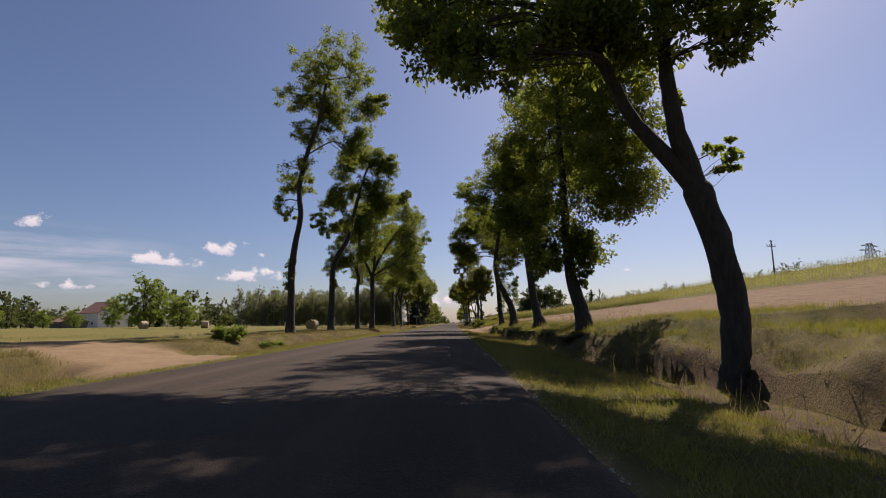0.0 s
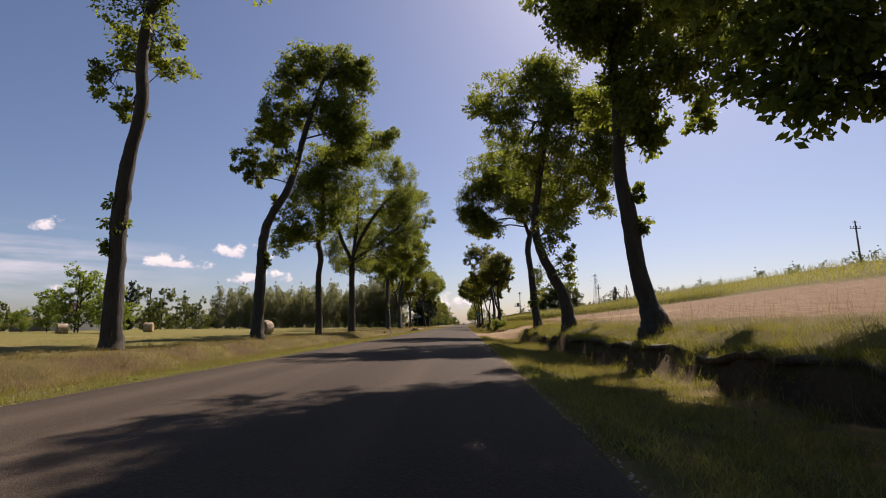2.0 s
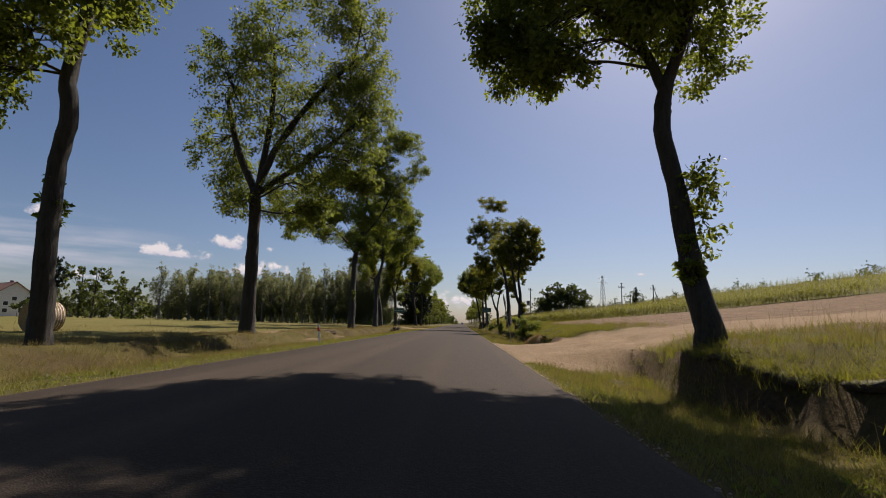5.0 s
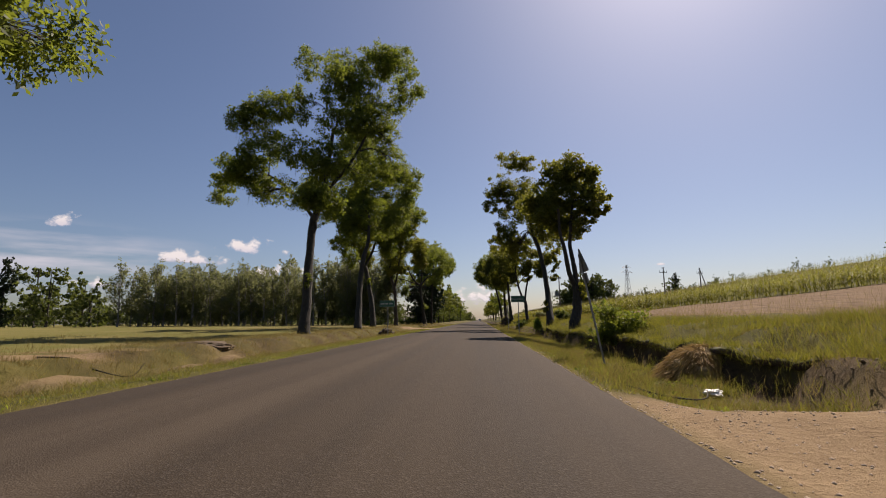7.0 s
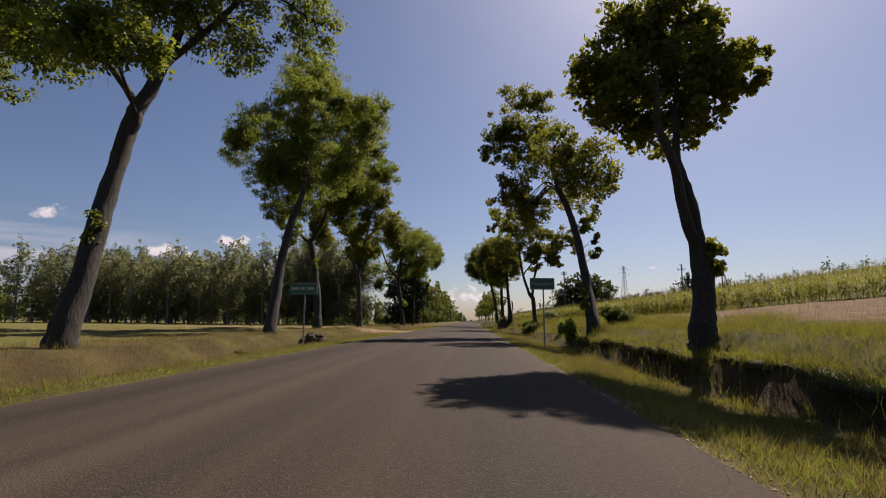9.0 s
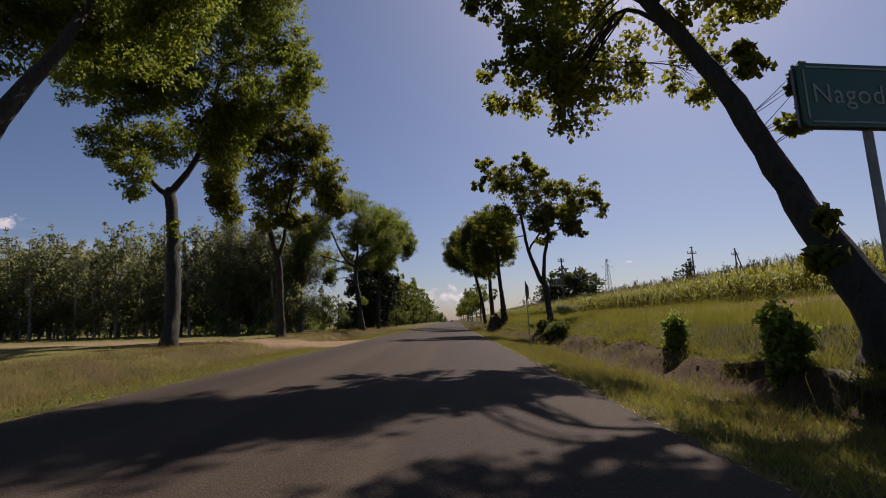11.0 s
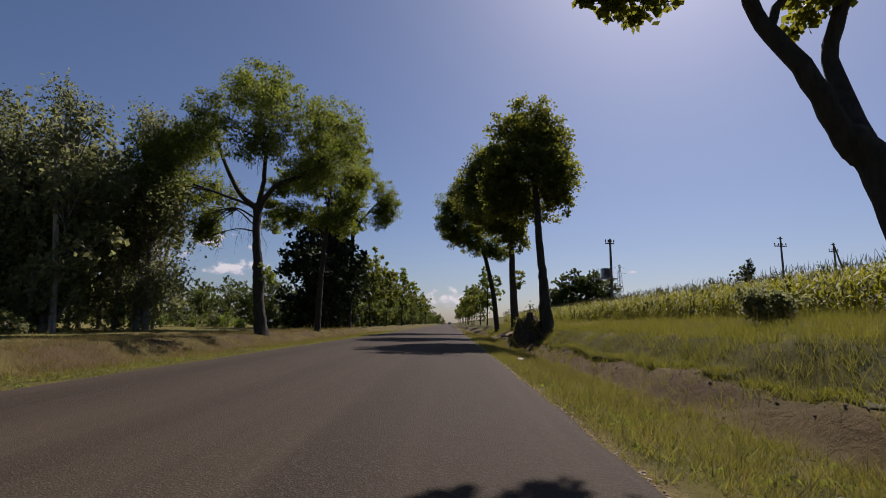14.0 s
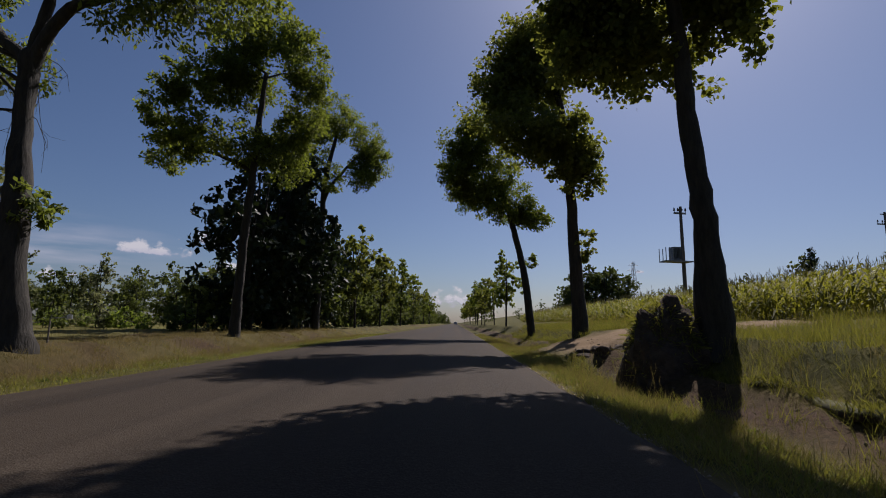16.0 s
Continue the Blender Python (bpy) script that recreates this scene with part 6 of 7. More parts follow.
def lattice_pylon(x, y, h, label):
    zg = ground_z(x, y)
    thing = thing_at("lattice_pylon", pose(x, y, zg, 0, 0, 20), label, "pylon", "pylons")
    w = lambda f: 2.6 * (1 - f) + 0.5 * f
    for sx, sy in ((-1, -1), (1, -1), (1, 1), (-1, 1)):
        bm = bmesh.new()
        cyl_bm(bm, 0.16, 0.1, (sx * w(0), sy * w(0), -0.5), (sx * w(1), sy * w(1), h), 6)
        part("leg", bm, M_STEEL, thing)
    bm = bmesh.new()
    for k in range(9):
        f0, f1 = k / 9, (k + 1) / 9
        for sx, sy, tx, ty in ((-1, -1, 1, -1), (1, -1, 1, 1), (1, 1, -1, 1), (-1, 1, -1, -1)):
            cyl_bm(bm, 0.07, 0.07, (sx * w(f0), sy * w(f0), h * f0), (tx * w(f1), ty * w(f1), h * f1), 4)
            cyl_bm(bm, 0.07, 0.07, (tx * w(f0), ty * w(f0), h * f0), (sx * w(f1), sy * w(f1), h * f1), 4)
    part("bracing", bm, M_STEEL, thing)
    for f, arm in ((0.80, 6.0), (0.92, 4.5)):
        bm = bmesh.new()
        cyl_bm(bm, 0.12, 0.12, (-arm, 0, h * f), (arm, 0, h * f), 6)
        cyl_bm(bm, 0.09, 0.09, (-arm, 0, h * f), (0, 0, h * (f + 0.06)), 6)
        cyl_bm(bm, 0.09, 0.09, (arm, 0, h * f), (0, 0, h * (f + 0.06)), 6)
        part("crossarm", bm, M_STEEL, thing)
    return thing


lattice_pylon(137, 512, 36, "grey steel lattice pylon far beyond the fields")
lattice_pylon(150, 170, 14, "grey steel lattice pylon behind the rise")


# ---- house, bales, car ----
def farmhouse(x, y):
    zg = ground_z(x, y)
    thing = thing_at("farmhouse", pose(x, y, zg, 0, 0, -28), "white rendered farmhouse with brown gabled roof", "house")
    L, W, H, R = 14.0, 10.5, 5.6, 4.0
    bm = bmesh.new()
    box_bm(bm, L, W, H + 0.3, (0, 0, H / 2 - 0.15))
    for sx in (-1, 1):
        vs = [bm.verts.new(p) for p in ((sx * L / 2, -W / 2, H), (sx * L / 2, W / 2, H), (sx * L / 2, 0, H + R), (sx * (L / 2 - 0.25), -W / 2, H), (sx * (L / 2 - 0.25), W / 2, H), (sx * (L / 2 - 0.25), 0, H + R))]
        for f in ((0, 1, 2), (3, 5, 4), (0, 2, 5, 3), (1, 4, 5, 2)):
            bm.faces.new([vs[i] for i in f])
    part("wall", bm, M_WALL, thing)
    bm = bmesh.new()
    ang = math.atan2(R, W / 2)
    for s in (-1, 1):
        ln = math.hypot(R, W / 2) + 0.6
        box_bm(bm, L + 1.0, ln, 0.18, (0, 0, 0), Matrix.Translation((0, s * (W / 4 + 0.15), H + R / 2 - 0.02)) @ Matrix.Rotation(-s * ang, 4, "X"))
    roof = part("roof", bm, M_ROOF, thing, "brown tiled gable roof")
    bm = bmesh.new()
    box_bm(bm, 0.7, 0.7, 1.6, (1.5, 0.6, H + R))
    part("chimney", bm, M_ROOF, roof, "", 0.03)
    for px, py, pz, nx in ((-3.2, -1, 1.6, 0), (0, -1, 1.6, 0), (3.2, -1, 1.6, 0), (1, -1.8, 1.6, 1), (1, 1.8, 1.6, 1), (1, 0, 5.0, 1), (1, -1.8, 3.6, 1), (1, 1.8, 3.6, 1)):
        win = bmesh.new()
        if nx:
            box_bm(win, 0.14, 1.3, 1.3, (L / 2 + 0.02, py, pz))
        else:
            box_bm(win, 1.3, 0.14, 1.3, (px, -W / 2 - 0.02, pz))
        wn_ob = part("window", win, M_WHITE, thing, "white framed window", 0.02)
        pane = bmesh.new()
        if nx:
            box_bm(pane, 0.03, 1.05, 1.05, (L / 2 + 0.095, py, pz))
        else:
            box_bm(pane, 1.05, 0.03, 1.05, (px, -W / 2 - 0.095, pz))
        part("pane", pane, M_GLASS, wn_ob)
    return thing


farmhouse(-132.0, 182.0)


def field_shed(x, y):
    thing = thing_at("shed", pose(x, y, ground_z(x, y), 0, 0, -35), "low brown shed with a broad gabled roof", "shed")
    bm = bmesh.new()
    box_bm(bm, 12.0, 7.0, 2.2, (0, 0, 0.9))
    part("wall", bm, M_POLE, thing, "", 0.03)
    bm = bmesh.new()
    for k in (-1, 1):
        box_bm(bm, 13.0, 4.4, 0.14, (0, 0, 0), Matrix.Translation((0, k * 1.95, 2.85)) @ Matrix.Rotation(-k * 0.46, 4, "X"))
    part("roof", bm, M_ROOF, thing, "dull brown roof")
    bm = bmesh.new()
    for k in (-1, 1):
        vs = [bm.verts.new((k * 5.95, py, pz)) for py, pz in ((-3.4, 1.9), (3.4, 1.9), (0, 3.6))]
        bm.faces.new(vs)
        ws = [bm.verts.new((k * 5.8, py, pz)) for py, pz in ((-3.4, 1.9), (3.4, 1.9), (0, 3.6))]
        bm.faces.new(ws[::-1])
        for i in range(3):
            j = (i + 1) % 3
            bm.faces.new((vs[i], vs[j], ws[j], ws[i]))
    part("gable", bm, M_POLE, thing)
    return thing


field_shed(-126.0, 158.0)


def round_bale(x, y, turn, r=0.72, w=1.25):
    zg = ground_z(x, y)
    thing = thing_at("straw_bale", pose(x, y, zg + r - 0.05, 0, 0, turn), "round straw bale lying on the mown meadow", "bale", "straw bales")
    bm = bmesh.new()
    vs = cyl_bm(bm, r, r, (-w / 2, 0, 0), (w / 2, 0, 0), 36)
    bmesh.ops.bevel(bm, geom=[e for e in bm.edges if e.calc_face_angle(0) > 0.9], offset=0.08, segments=3, affect="EDGES")
    for v in bm.verts:
        v.co *= 1 + 0.025 * noise.noise(v.co * 4)
    part("roll", bm, M_STRAW, thing)
    for k in range(9):
        bm = bmesh.new()
        bmesh.ops.create_circle(bm, segments=36, radius=r * 1.006, matrix=Matrix.Translation((-w / 2 + 0.14 + k * 0.12, 0, 0)) @ Matrix.Rotation(radians(90), 4, "Y"))
        ring = bmesh.ops.extrude_edge_only(bm, edges=bm.edges)["geom"]
        bmesh.ops.translate(bm, verts=[g for g in ring if isinstance(g, bmesh.types.BMVert)], vec=(0.02, 0, 0))
        part("net_band", bm, M_WHITE, thing)
    return thing


round_bale(-45.3, 92.0, 20)
round_bale(-17.8, 69.4, 75)
round_bale(-52.0, 84.0, 50)


def mound(name, x, y, w, d, h, material, label, z=None, rough=0.35):
    zg = ground_z(x, y) if z is None else z
    thing = thing_at(name, pose(x, y, zg, 0, 0, 0), label, "mound")
    bm = bmesh.new()
    bmesh.ops.create_icosphere(bm, subdivisions=5, radius=1.0)
    for v in bm.verts:
        n = noise.fractal(v.co * 2.2 + Vector((x, y, 0)), 1.0, 2.0, 5)
        v.co = Vector((v.co.x * w / 2, v.co.y * d / 2, max(-0.7, v.co.z) * h)) * (1 + rough * n)
    for f in bm.faces:
        f.smooth = True
    part("mass", bm, material, thing)
    return thing


M_LOOSE = leaf_mat("loose_straw", (0.15, 0.092, 0.036), (0.4, 0.27, 0.115), (0.38, 0.26, 0.1), 0.3, 0.8)
heap = mound("straw_heap", 7.2, 78.9, 1.45, 1.55, 0.62, M_STRAW, "slumped heap of straw and cut grass in the ditch", -0.42, 0.12)
n = 11000
a, rr = rng.uniform(0, 6.28, n), np.sqrt(rng.uniform(0, 1, n))
lump = np.array([noise.noise(Vector((math.cos(p) * r * 2.2, math.sin(p) * r * 2.2, 0.4))) for p, r in zip(a, rr)])
down = np.c_[np.cos(a), np.sin(a), -1.4 * rr - 0.1]
hp = np.c_[np.cos(a) * rr * 0.82, np.sin(a) * rr * 0.86, 0.64 * (1 - rr**2) + 0.05 + 0.14 * lump * (1 - rr)]
hd = down * rng.uniform(0.03, 0.16, n)[:, None] + rng.normal(size=(n, 3)) * (0.05, 0.05, 0.035)
hs = np.cross(hd, rng.normal(size=(n, 3)))
hs *= 0.0045 / (np.linalg.norm(hs, axis=1)[:, None] + 1e-9)
part_mesh("loose_straw", mesh_from("loose_straw", np.stack([hp - hs, hp + hs, hp + hd + hs, hp + hd - hs], 1).reshape(-1, 3), np.arange(4 * n).reshape(-1, 4), M_LOOSE), heap, "loose dry stalks")
heap.scale = (1.3, 1.2, 1.15)
knoll = mound("earth_mound", 6.9, 159.3, 1.8, 1.9, 1.95, M_EARTH, "tall rough mound of earth and roots beside a tree", -0.4, 0.25)
n = 2600
a, rr = rng.uniform(0, 6.28, n), np.sqrt(rng.uniform(0, 1, n))
hp2 = np.c_[np.cos(a) * rr * 0.85, np.sin(a) * rr * 0.9, 1.9 * np.sqrt(np.maximum(0, 1 - rr**2))]
hd2 = rng.normal(size=(n, 3)) * 0.10 + np.c_[np.cos(a) * 0.1, np.sin(a) * 0.1, np.full(n, -0.02)]
hs2 = rng.normal(size=(n, 3)) * 0.006
part_mesh("tangle", mesh_from("tangle", np.stack([hp2 - hs2, hp2 + hs2, hp2 + hd2 + hs2, hp2 + hd2 - hs2], 1).reshape(-1, 3), np.arange(4 * n).reshape(-1, 4), M_WEED), knoll, "tangle of roots and grass")
mound("earth_heap", 6.6, 162.8, 1.6, 1.4, 0.45, M_EARTH, "low heap of dug earth by the field entry", -0.1, 0.4)
mound("earth_heap", -9.0, 85.4, 2.2, 1.9, 0.26, M_LOAM, "low heap of dug brown earth on the bare verge", ground_z(-9.0, 85.4) - 0.12, 0.22)
mound("earth_heap", -6.6, 110.5, 1.4, 1.2, 0.5, M_EARTH, "small heap of dark earth near the name board", -0.25, 0.4)

# stones on the field entry
pts = []
for _ in range(1500):
    x, y = 3.9 + abs(rng.normal()) * 1.8, rng.uniform(62.5, 73.5)
    if farm_track(x, y) > 0.4:
        pts.append((x, y, ground_z(x, y)))
pts = np.array(pts)
s = rng.uniform(0.006, 0.022, len(pts))[:, None, None] * rng.uniform(0.6, 1.3, (len(pts), 6, 1))
oct_v = np.array([(1, 0, 0), (0, 1, 0), (-1, 0, 0), (0, -1, 0), (0, 0, 0.7), (0, 0, -0.7)], float)
oct_f = np.array([(0, 1, 4), (1, 2, 4), (2, 3, 4), (3, 0, 4), (1, 0, 5), (2, 1, 5), (3, 2, 5), (0, 3, 5)])
v = pts[:, None] + oct_v[None] * s
f = (oct_f[None] + 6 * np.arange(len(pts))[:, None, None]).reshape(-1, 3)
M_STONE = plain_mat("pale_stones", (0.20, 0.15, 0.11), (0.42, 0.34, 0.26), 3, 0.9, 0, 0)
tagged(new("gravel", mesh_from("gravel", v.reshape(-1, 3), f, M_STONE)), "scattered pale stones on the sandy field entry", "gravel", kind="stuff")


# clods of earth in the ditch and on its bank
m = 3000
pts = []
while len(pts) < m:
    y = rng.uniform(2, 186)
    x = edge_r(y) - 0.1 - abs(rng.normal()) * 0.75
    if entry_right(y) < 0.5:
        pts.append((x, y, ground_z(x, y)))
pts = np.array(pts)
s = (rng.uniform(0.1, 0.36, m) ** 2 * 0.36)[:, None, None] * rng.uniform(0.6, 1.4, (m, 6, 1))
v = pts[:, None] + oct_v[None] * s + rng.normal(size=(m, 6, 3)) * s * 0.2
f = (oct_f[None] + 6 * np.arange(m)[:, None, None]).reshape(-1, 3)
tagged(new("earth_clods", mesh_from("earth_clods", v.reshape(-1, 3), f, M_LOAM)), "crumbled clods of brown earth in the ditch", "clods", kind="stuff")

# crumbling pale rim along both edges of the asphalt
m = 5200
side = np.where(rng.uniform(0, 1, m) < 0.7, 1.0, -1.0)
pts = np.c_[side * (HALF + 0.03 + np.abs(rng.normal(size=m)) * 0.05), rng.uniform(-1, 185, m), np.full(m, -0.005)]
pts[:, 2] = [ground_z(x, y) for x, y, _ in pts]
s = rng.uniform(0.006, 0.024, m)[:, None, None] * rng.uniform(0.6, 1.4, (m, 6, 1))
v = pts[:, None] + oct_v[None] * s
f = (oct_f[None] + 6 * np.arange(m)[:, None, None]).reshape(-1, 3)
tagged(new("edge_gravel", mesh_from("edge_gravel", v.reshape(-1, 3), f, M_STONE)), "thin pale rim of loose gravel along the asphalt", "gravel", kind="stuff")


def small_car(x, y):
    thing = thing_at("car", pose(x, y, 0.04, 0, 0, 0), "small silver hatchback far ahead in the lane", "car")
    M_PAINT = plain_mat("silver_paint", (0.42, 0.43, 0.45), (0.5, 0.5, 0.52), 2, 0.3, 0.5, 0)
    M_TYRE = plain_mat("tyre_rubber", (0.02, 0.02, 0.02), (0.04, 0.04, 0.04), 9, 0.9, 0, 0.1)
    bm = bmesh.new()
    outline = [(-1.95, 0.35), (-1.98, 0.75), (-1.8, 0.95), (-1.62, 1.42), (-1.2, 1.5), (0.3, 1.46), (0.95, 1.0), (1.8, 0.85), (1.95, 0.6), (1.95, 0.35)]
    sides = [[bm.verts.new((sx * (0.85 if z < 1.0 else 0.68), yy, z)) for yy, z in outline] for sx in (-1, 1)]
    bm.faces.new(sides[0][::-1])
    bm.faces.new(sides[1])
    for i in range(len(outline)):
        j = (i + 1) % len(outline)
        bm.faces.new((sides[0][i], sides[0][j], sides[1][j], sides[1][i]))
    bmesh.ops.recalc_face_normals(bm, faces=bm.faces)
    part("body", bm, M_PAINT, thing, "", 0.04)
    bm = bmesh.new()
    box_bm(bm, 1.2, 0.03, 0.42, (0, -1.745, 1.2), None)
    part("rear_window", bm, M_GLASS, thing, "dark rear window")
    for sx in (-0.72, 0.72):
        bm = bmesh.new()
        box_bm(bm, 0.2, 0.05, 0.25, (sx * 0.95, -1.95, 0.82))
        part("tail_light", bm, M_RED, thing, "", 0.01)
        for yy in (-1.2, 1.25):
            bm = bmesh.new()
            cyl_bm(bm, 0.3, 0.3, (sx - 0.1, yy, 0.28), (sx + 0.1, yy, 0.28), 20)
            part("wheel", bm, M_TYRE, thing)
    return thing


small_car(1.9, 400.0)

# fence posts before the birches, and odds and ends on the verge
post_bm = bmesh.new()
cyl_bm(post_bm, 0.07, 0.055, (0, 0, -0.3), (0, 0, 1.15), 8)
bmesh.ops.bevel(post_bm, geom=[e for e in post_bm.edges if e.calc_face_angle(0) > 1.0], offset=0.012, segments=1, affect="EDGES")
post_me = bpy.data.meshes.new("fence_post")
post_bm.to_mesh(post_me)
post_bm.free()
post_me.materials.append(M_POLE)
for i in range(20):
    x, y = -19 - i * 4.0, 148.5 + rng.normal() * 0.3
    ob = new("fence_post", post_me)
    ob.matrix_basis = pose(x, y, ground_z(x, y), rng.normal() * 3, rng.normal() * 3, 0)
    tagged(ob, "grey wooden fence post at the meadow's edge", "fence post", "meadow fence posts")


def litter(x, y, size, label):
    bm = bmesh.new()
    bmesh.ops.create_icosphere(bm, subdivisions=3, radius=size)
    for v in bm.verts:
        v.co *= 1 + 0.6 * noise.noise(v.co / size * 1.7 + Vector((x, y, 0)))
        v.co.z *= 0.45
    me = bpy.data.meshes.new("litter")
    bm.to_mesh(me)
    bm.free()
    me.materials.append(M_WHITE)
    ob = new("litter", me)
    ob.location = (x, y, ground_z(x, y) + 0.06)
    tagged(ob, label, "litter", "litter on the verge")


litter(4.6, 146.6, 0.11, "crumpled white plastic lying in the verge grass")
litter(6.3, 76.6, 0.16, "crumpled white plastic beside the straw heap")
stick = np.array([(4.35, 75.2, 0.0), (4.7, 74.9, 0.03), (5.2, 74.95, 0.05), (5.6, 75.3, 0.1), (5.8, 75.7, 0.2)])
stick[:, 2] += [ground_z(x, y) + 0.03 for x, y, _ in stick]
sp, sr_ = curve_points(stick, [0.016, 0.016, 0.014, 0.011, 0.006], 4)
v, q = tube(sp, sr_, 6, 0.06)
tagged(new("fallen_branch", mesh_from("fallen_branch", v, q, M_BARK, True)), "thin bare fallen branch lying at the asphalt edge", "branch")


stick = np.array([(-9.4, 78.6, 0.05), (-8.7, 78.9, 0.02), (-7.9, 78.7, 0.03), (-7.3, 79.2, 0.1), (-7.2, 79.6, 0.34)])
stick[:, 2] += [ground_z(x, y) + 0.03 for x, y, _ in stick]
sp, sr_ = curve_points(stick, [0.026, 0.024, 0.02, 0.016, 0.008], 4)
v, q = tube(sp, sr_, 6, 0.06)
tagged(new("fallen_branch", mesh_from("fallen_branch", v, q, M_BARK, True)), "curved bare fallen branch lying on sandy soil", "branch")


# low post with a slanting bar and a pale end, on the bare verge
zg = ground_z(-9.5, 161.2)
marker = thing_at("marker_post", pose(-9.5, 161.2, zg, 0, 0, -20), "short dark post with a thin bar and pale end", "post")
bm = bmesh.new()
cyl_bm(bm, 0.025, 0.02, (0, 0, -0.2), (0, 0, 0.72), 10)
part("post", bm, M_POLE, marker)
bm = bmesh.new()
cyl_bm(bm, 0.015, 0.012, (0, 0, 0.70), (0.68, 0.05, 0.74), 8)
arm = part("bar", bm, M_STEEL, marker)
bm = bmesh.new()
box_bm(bm, 0.2, 0.06, 0.14, (0.76, 0.05, 0.75))
part("pale_end", bm, M_WHITE, arm, "pale plate", 0.02)

# ---- clouds ----
def cloud_mat():
    m, nt, b = mat("cumulus_cloud")
    gen = nt.nodes.new("ShaderNodeTexCoord").outputs["Generated"]
    sep = nt.nodes.new("ShaderNodeSeparateXYZ")
    nt.links.new(gen, sep.inputs[0])
    u = math_node(nt, "MULTIPLY", math_node(nt, "SUBTRACT", sep.outputs["X"], 0.5), 2.0)
    v = math_node(nt, "SUBTRACT", sep.outputs["Z"], 0.3)
    low = math_node(nt, "MULTIPLY", math_node(nt, "MAXIMUM", math_node(nt, "MULTIPLY", v, -1.0), 0.0), 3.6)
    high = math_node(nt, "MULTIPLY", math_node(nt, "MAXIMUM", v, 0.0), 1.42)
    r2 = math_node(nt, "ADD", math_node(nt, "POWER", math_node(nt, "ABSOLUTE", u), 2.0), math_node(nt, "POWER", math_node(nt, "ADD", low, high), 2.0))
    info = nt.nodes.new("ShaderNodeObjectInfo")
    mp = node(nt, "ShaderNodeMapping", Scale=(0.014, 0.014, 0.018))
    nt.links.new(coords(nt), mp.inputs["Vector"])
    add = nt.nodes.new("ShaderNodeVectorMath")
    add.operation = "ADD"
    nt.links.new(mp.outputs[0], add.inputs[0])
    nt.links.new(math_node(nt, "MULTIPLY", info.outputs["Random"], 60.0), add.inputs[1])
    puff = noise_tex(nt, 1.0, 6, 0.55, add.outputs[0])
    full = math_node(nt, "SUBTRACT", math_node(nt, "SUBTRACT", math_node(nt, "MULTIPLY", puff, 4.2), 1.45), r2)
    alpha = ramp(nt, full, [(0.1, (0, 0, 0)), (0.75, (0.9, 0.9, 0.9))])
    em = node(nt, "ShaderNodeEmission", Strength=0.55)
    nt.links.new(ramp(nt, math_node(nt, "ADD", sep.outputs["Z"], math_node(nt, "MULTIPLY", math_node(nt, "SUBTRACT", puff, 0.5), 0.8)), [(0.1, (0.74, 0.74, 0.86)), (0.55, (1.0, 0.98, 0.98))]), em.inputs["Color"])
    tr = nt.nodes.new("ShaderNodeBsdfTransparent")
    mx = nt.nodes.new("ShaderNodeMixShader")
    nt.links.new(alpha, mx.inputs[0])
    nt.links.new(tr.outputs[0], mx.inputs[1])
    nt.links.new(em.outputs[0], mx.inputs[2])
    nt.links.new(mx.outputs[0], nt.nodes["Material Output"].inputs["Surface"])
    return m


M_CLOUD = cloud_mat()


def cloud(az, el, wide, tall):
    """A soft cumulus on a sheet 3 km away; az to the left of the road's heading."""
    dist = 3000.0
    w, t = 1.35 * dist * math.tan(radians(wide)), 1.5 * dist * math.tan(radians(tall))
    bm = bmesh.new()
    bmesh.ops.create_grid(bm, x_segments=6, y_segments=3, size=0.5, matrix=Matrix.Translation((0, 0, t * 0.35)) @ Matrix.Rotation(radians(90), 4, "X") @ Matrix.Diagonal((w, t, 1, 1)))
    me = bpy.data.meshes.new("backdrop")
    bm.to_mesh(me)
    bm.free()
    me.materials.append(M_CLOUD)
    ob = new("backdrop", me)
    ob.matrix_basis = pose(-math.sin(radians(az)) * dist, math.cos(radians(az)) * dist, dist * math.tan(radians(el)), 0, 0, az)
    ob.visible_shadow = False
    return tagged(ob, "small white cumulus clouds low over the horizon", "cloud", kind="structure")


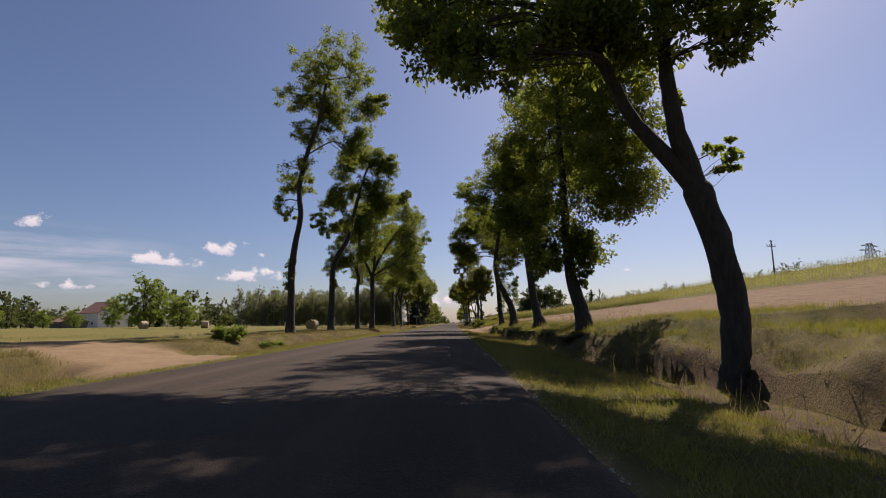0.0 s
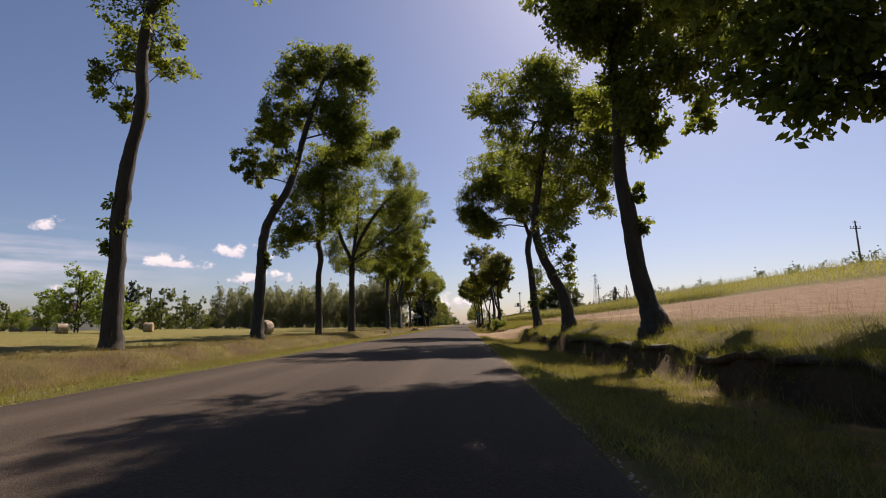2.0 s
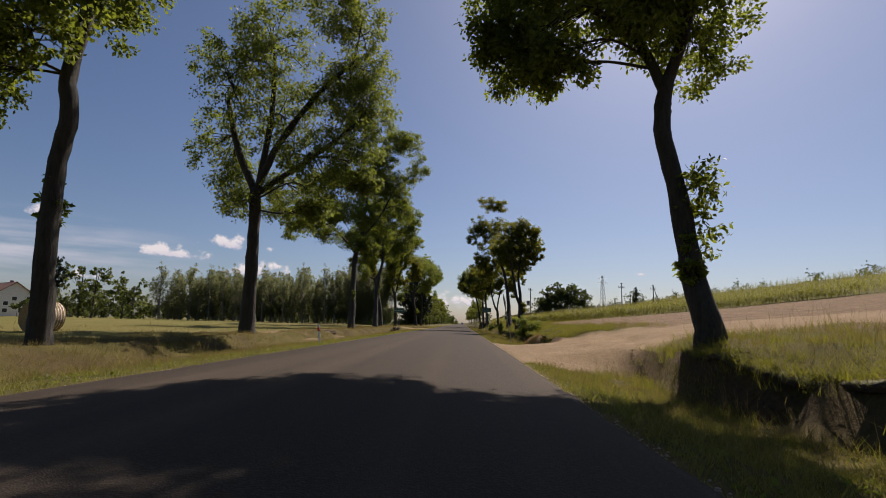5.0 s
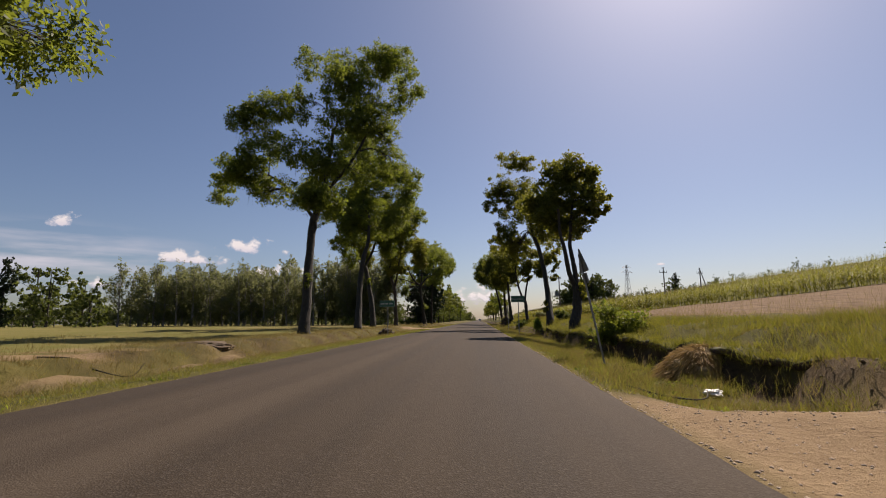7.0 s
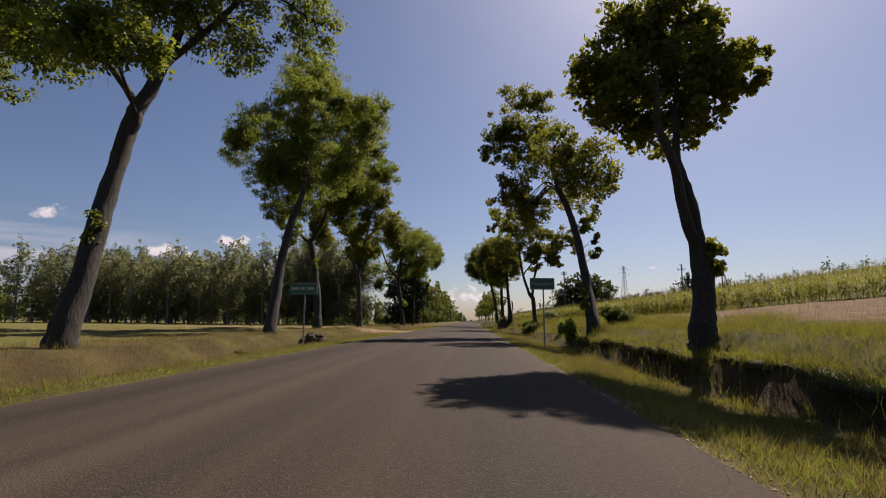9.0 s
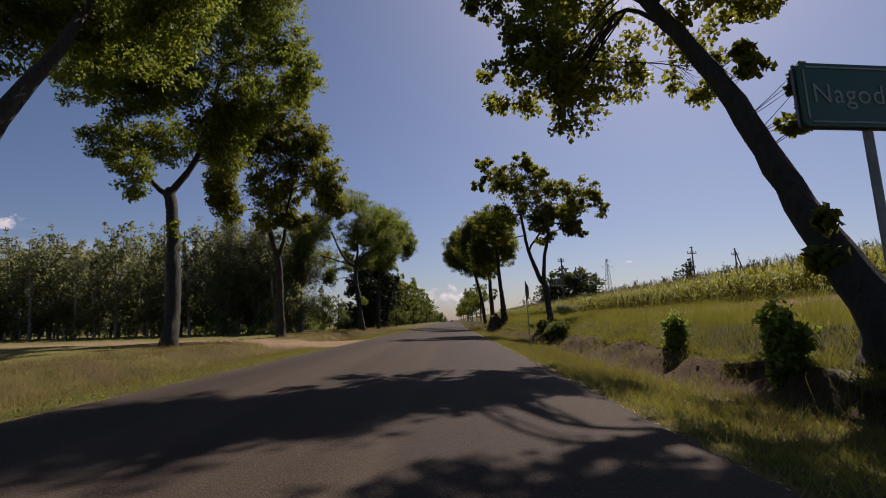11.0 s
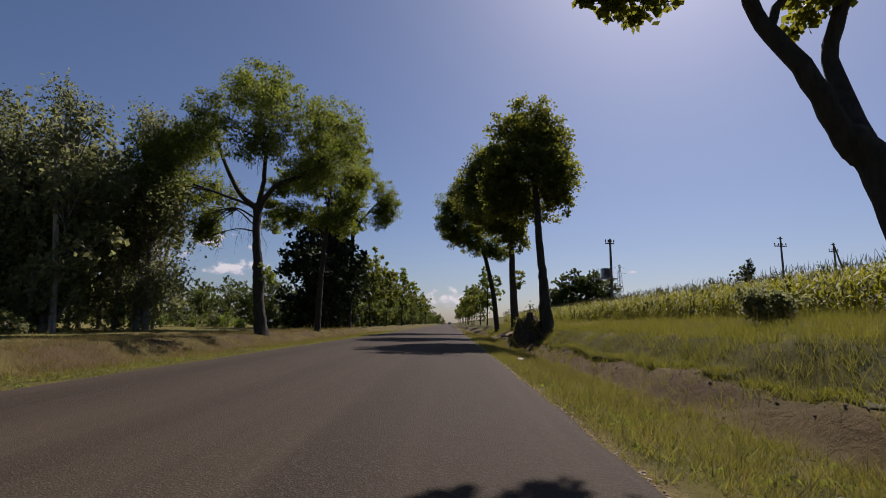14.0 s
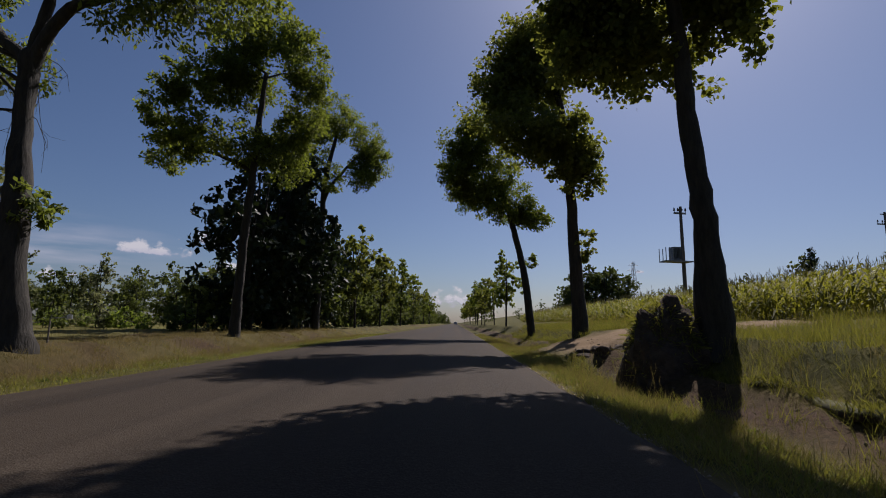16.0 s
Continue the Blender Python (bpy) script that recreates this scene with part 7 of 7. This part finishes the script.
for az, el, wide, tall in ((42.5, 9.2, 2.3, 1.3), (32.0, 6.3, 6.0, 1.2), (26.4, 7.7, 5.0, 1.4), (22.4, 7.5, 1.3, 0.5), (23.2, 4.9, 5.5, 1.3), (40, 3.6, 4.0, 0.9), (0.4, 2.0, 4.2, 1.8), (-2.2, 1.4, 3.0, 0.9), (-20.0, 5.6, 1.1, 0.3)):
    cloud(az, el, wide, tall)

# thin streaks of high cloud, on a far sheet
m_thin, nt, b = mat("thin_cloud")
co = coords(nt)
mp = node(nt, "ShaderNodeMapping", Scale=(0.0011, 1.0, 0.009), Rotation=(0, radians(-5), 0))
nt.links.new(co, mp.inputs["Vector"])
streak = noise_tex(nt, 1.0, 5, 0.55, mp.outputs[0])
soft = node(nt, "ShaderNodeMapping", Scale=(1 / 950.0, 0, 1 / 230.0))
nt.links.new(co, soft.inputs["Vector"])
fall = nt.nodes.new("ShaderNodeTexGradient")
fall.gradient_type = "SPHERICAL"
nt.links.new(soft.outputs[0], fall.inputs["Vector"])
alpha = math_node(nt, "MULTIPLY", ramp(nt, streak, [(0.42, (0, 0, 0)), (0.62, (0.7, 0.7, 0.7))]), fall.outputs["Fac"], True)
em = node(nt, "ShaderNodeEmission", Strength=0.5)
em.inputs["Color"].default_value = (0.9, 0.9, 1.0, 1)
tr = nt.nodes.new("ShaderNodeBsdfTransparent")
mx = nt.nodes.new("ShaderNodeMixShader")
nt.links.new(alpha, mx.inputs[0])
nt.links.new(tr.outputs[0], mx.inputs[1])
nt.links.new(em.outputs[0], mx.inputs[2])
nt.links.new(mx.outputs[0], nt.nodes["Material Output"].inputs["Surface"])
far = 3300.0
sheet = bmesh.new()
bmesh.ops.create_grid(sheet, x_segments=8, y_segments=4, size=1.0, matrix=Matrix.Rotation(radians(90), 4, "X") @ Matrix.Diagonal((1000, 240, 1, 1)))
me = bpy.data.meshes.new("backdrop")
sheet.to_mesh(me)
sheet.free()
me.materials.append(m_thin)
ob = new("backdrop", me)
ob.matrix_basis = pose(-math.sin(radians(43)) * far, math.cos(radians(43)) * far, far * math.tan(radians(6.2)), 0, 0, 43)
ob.visible_shadow = False
tagged(ob, "thin white streaks of high cloud", "cloud", kind="structure")
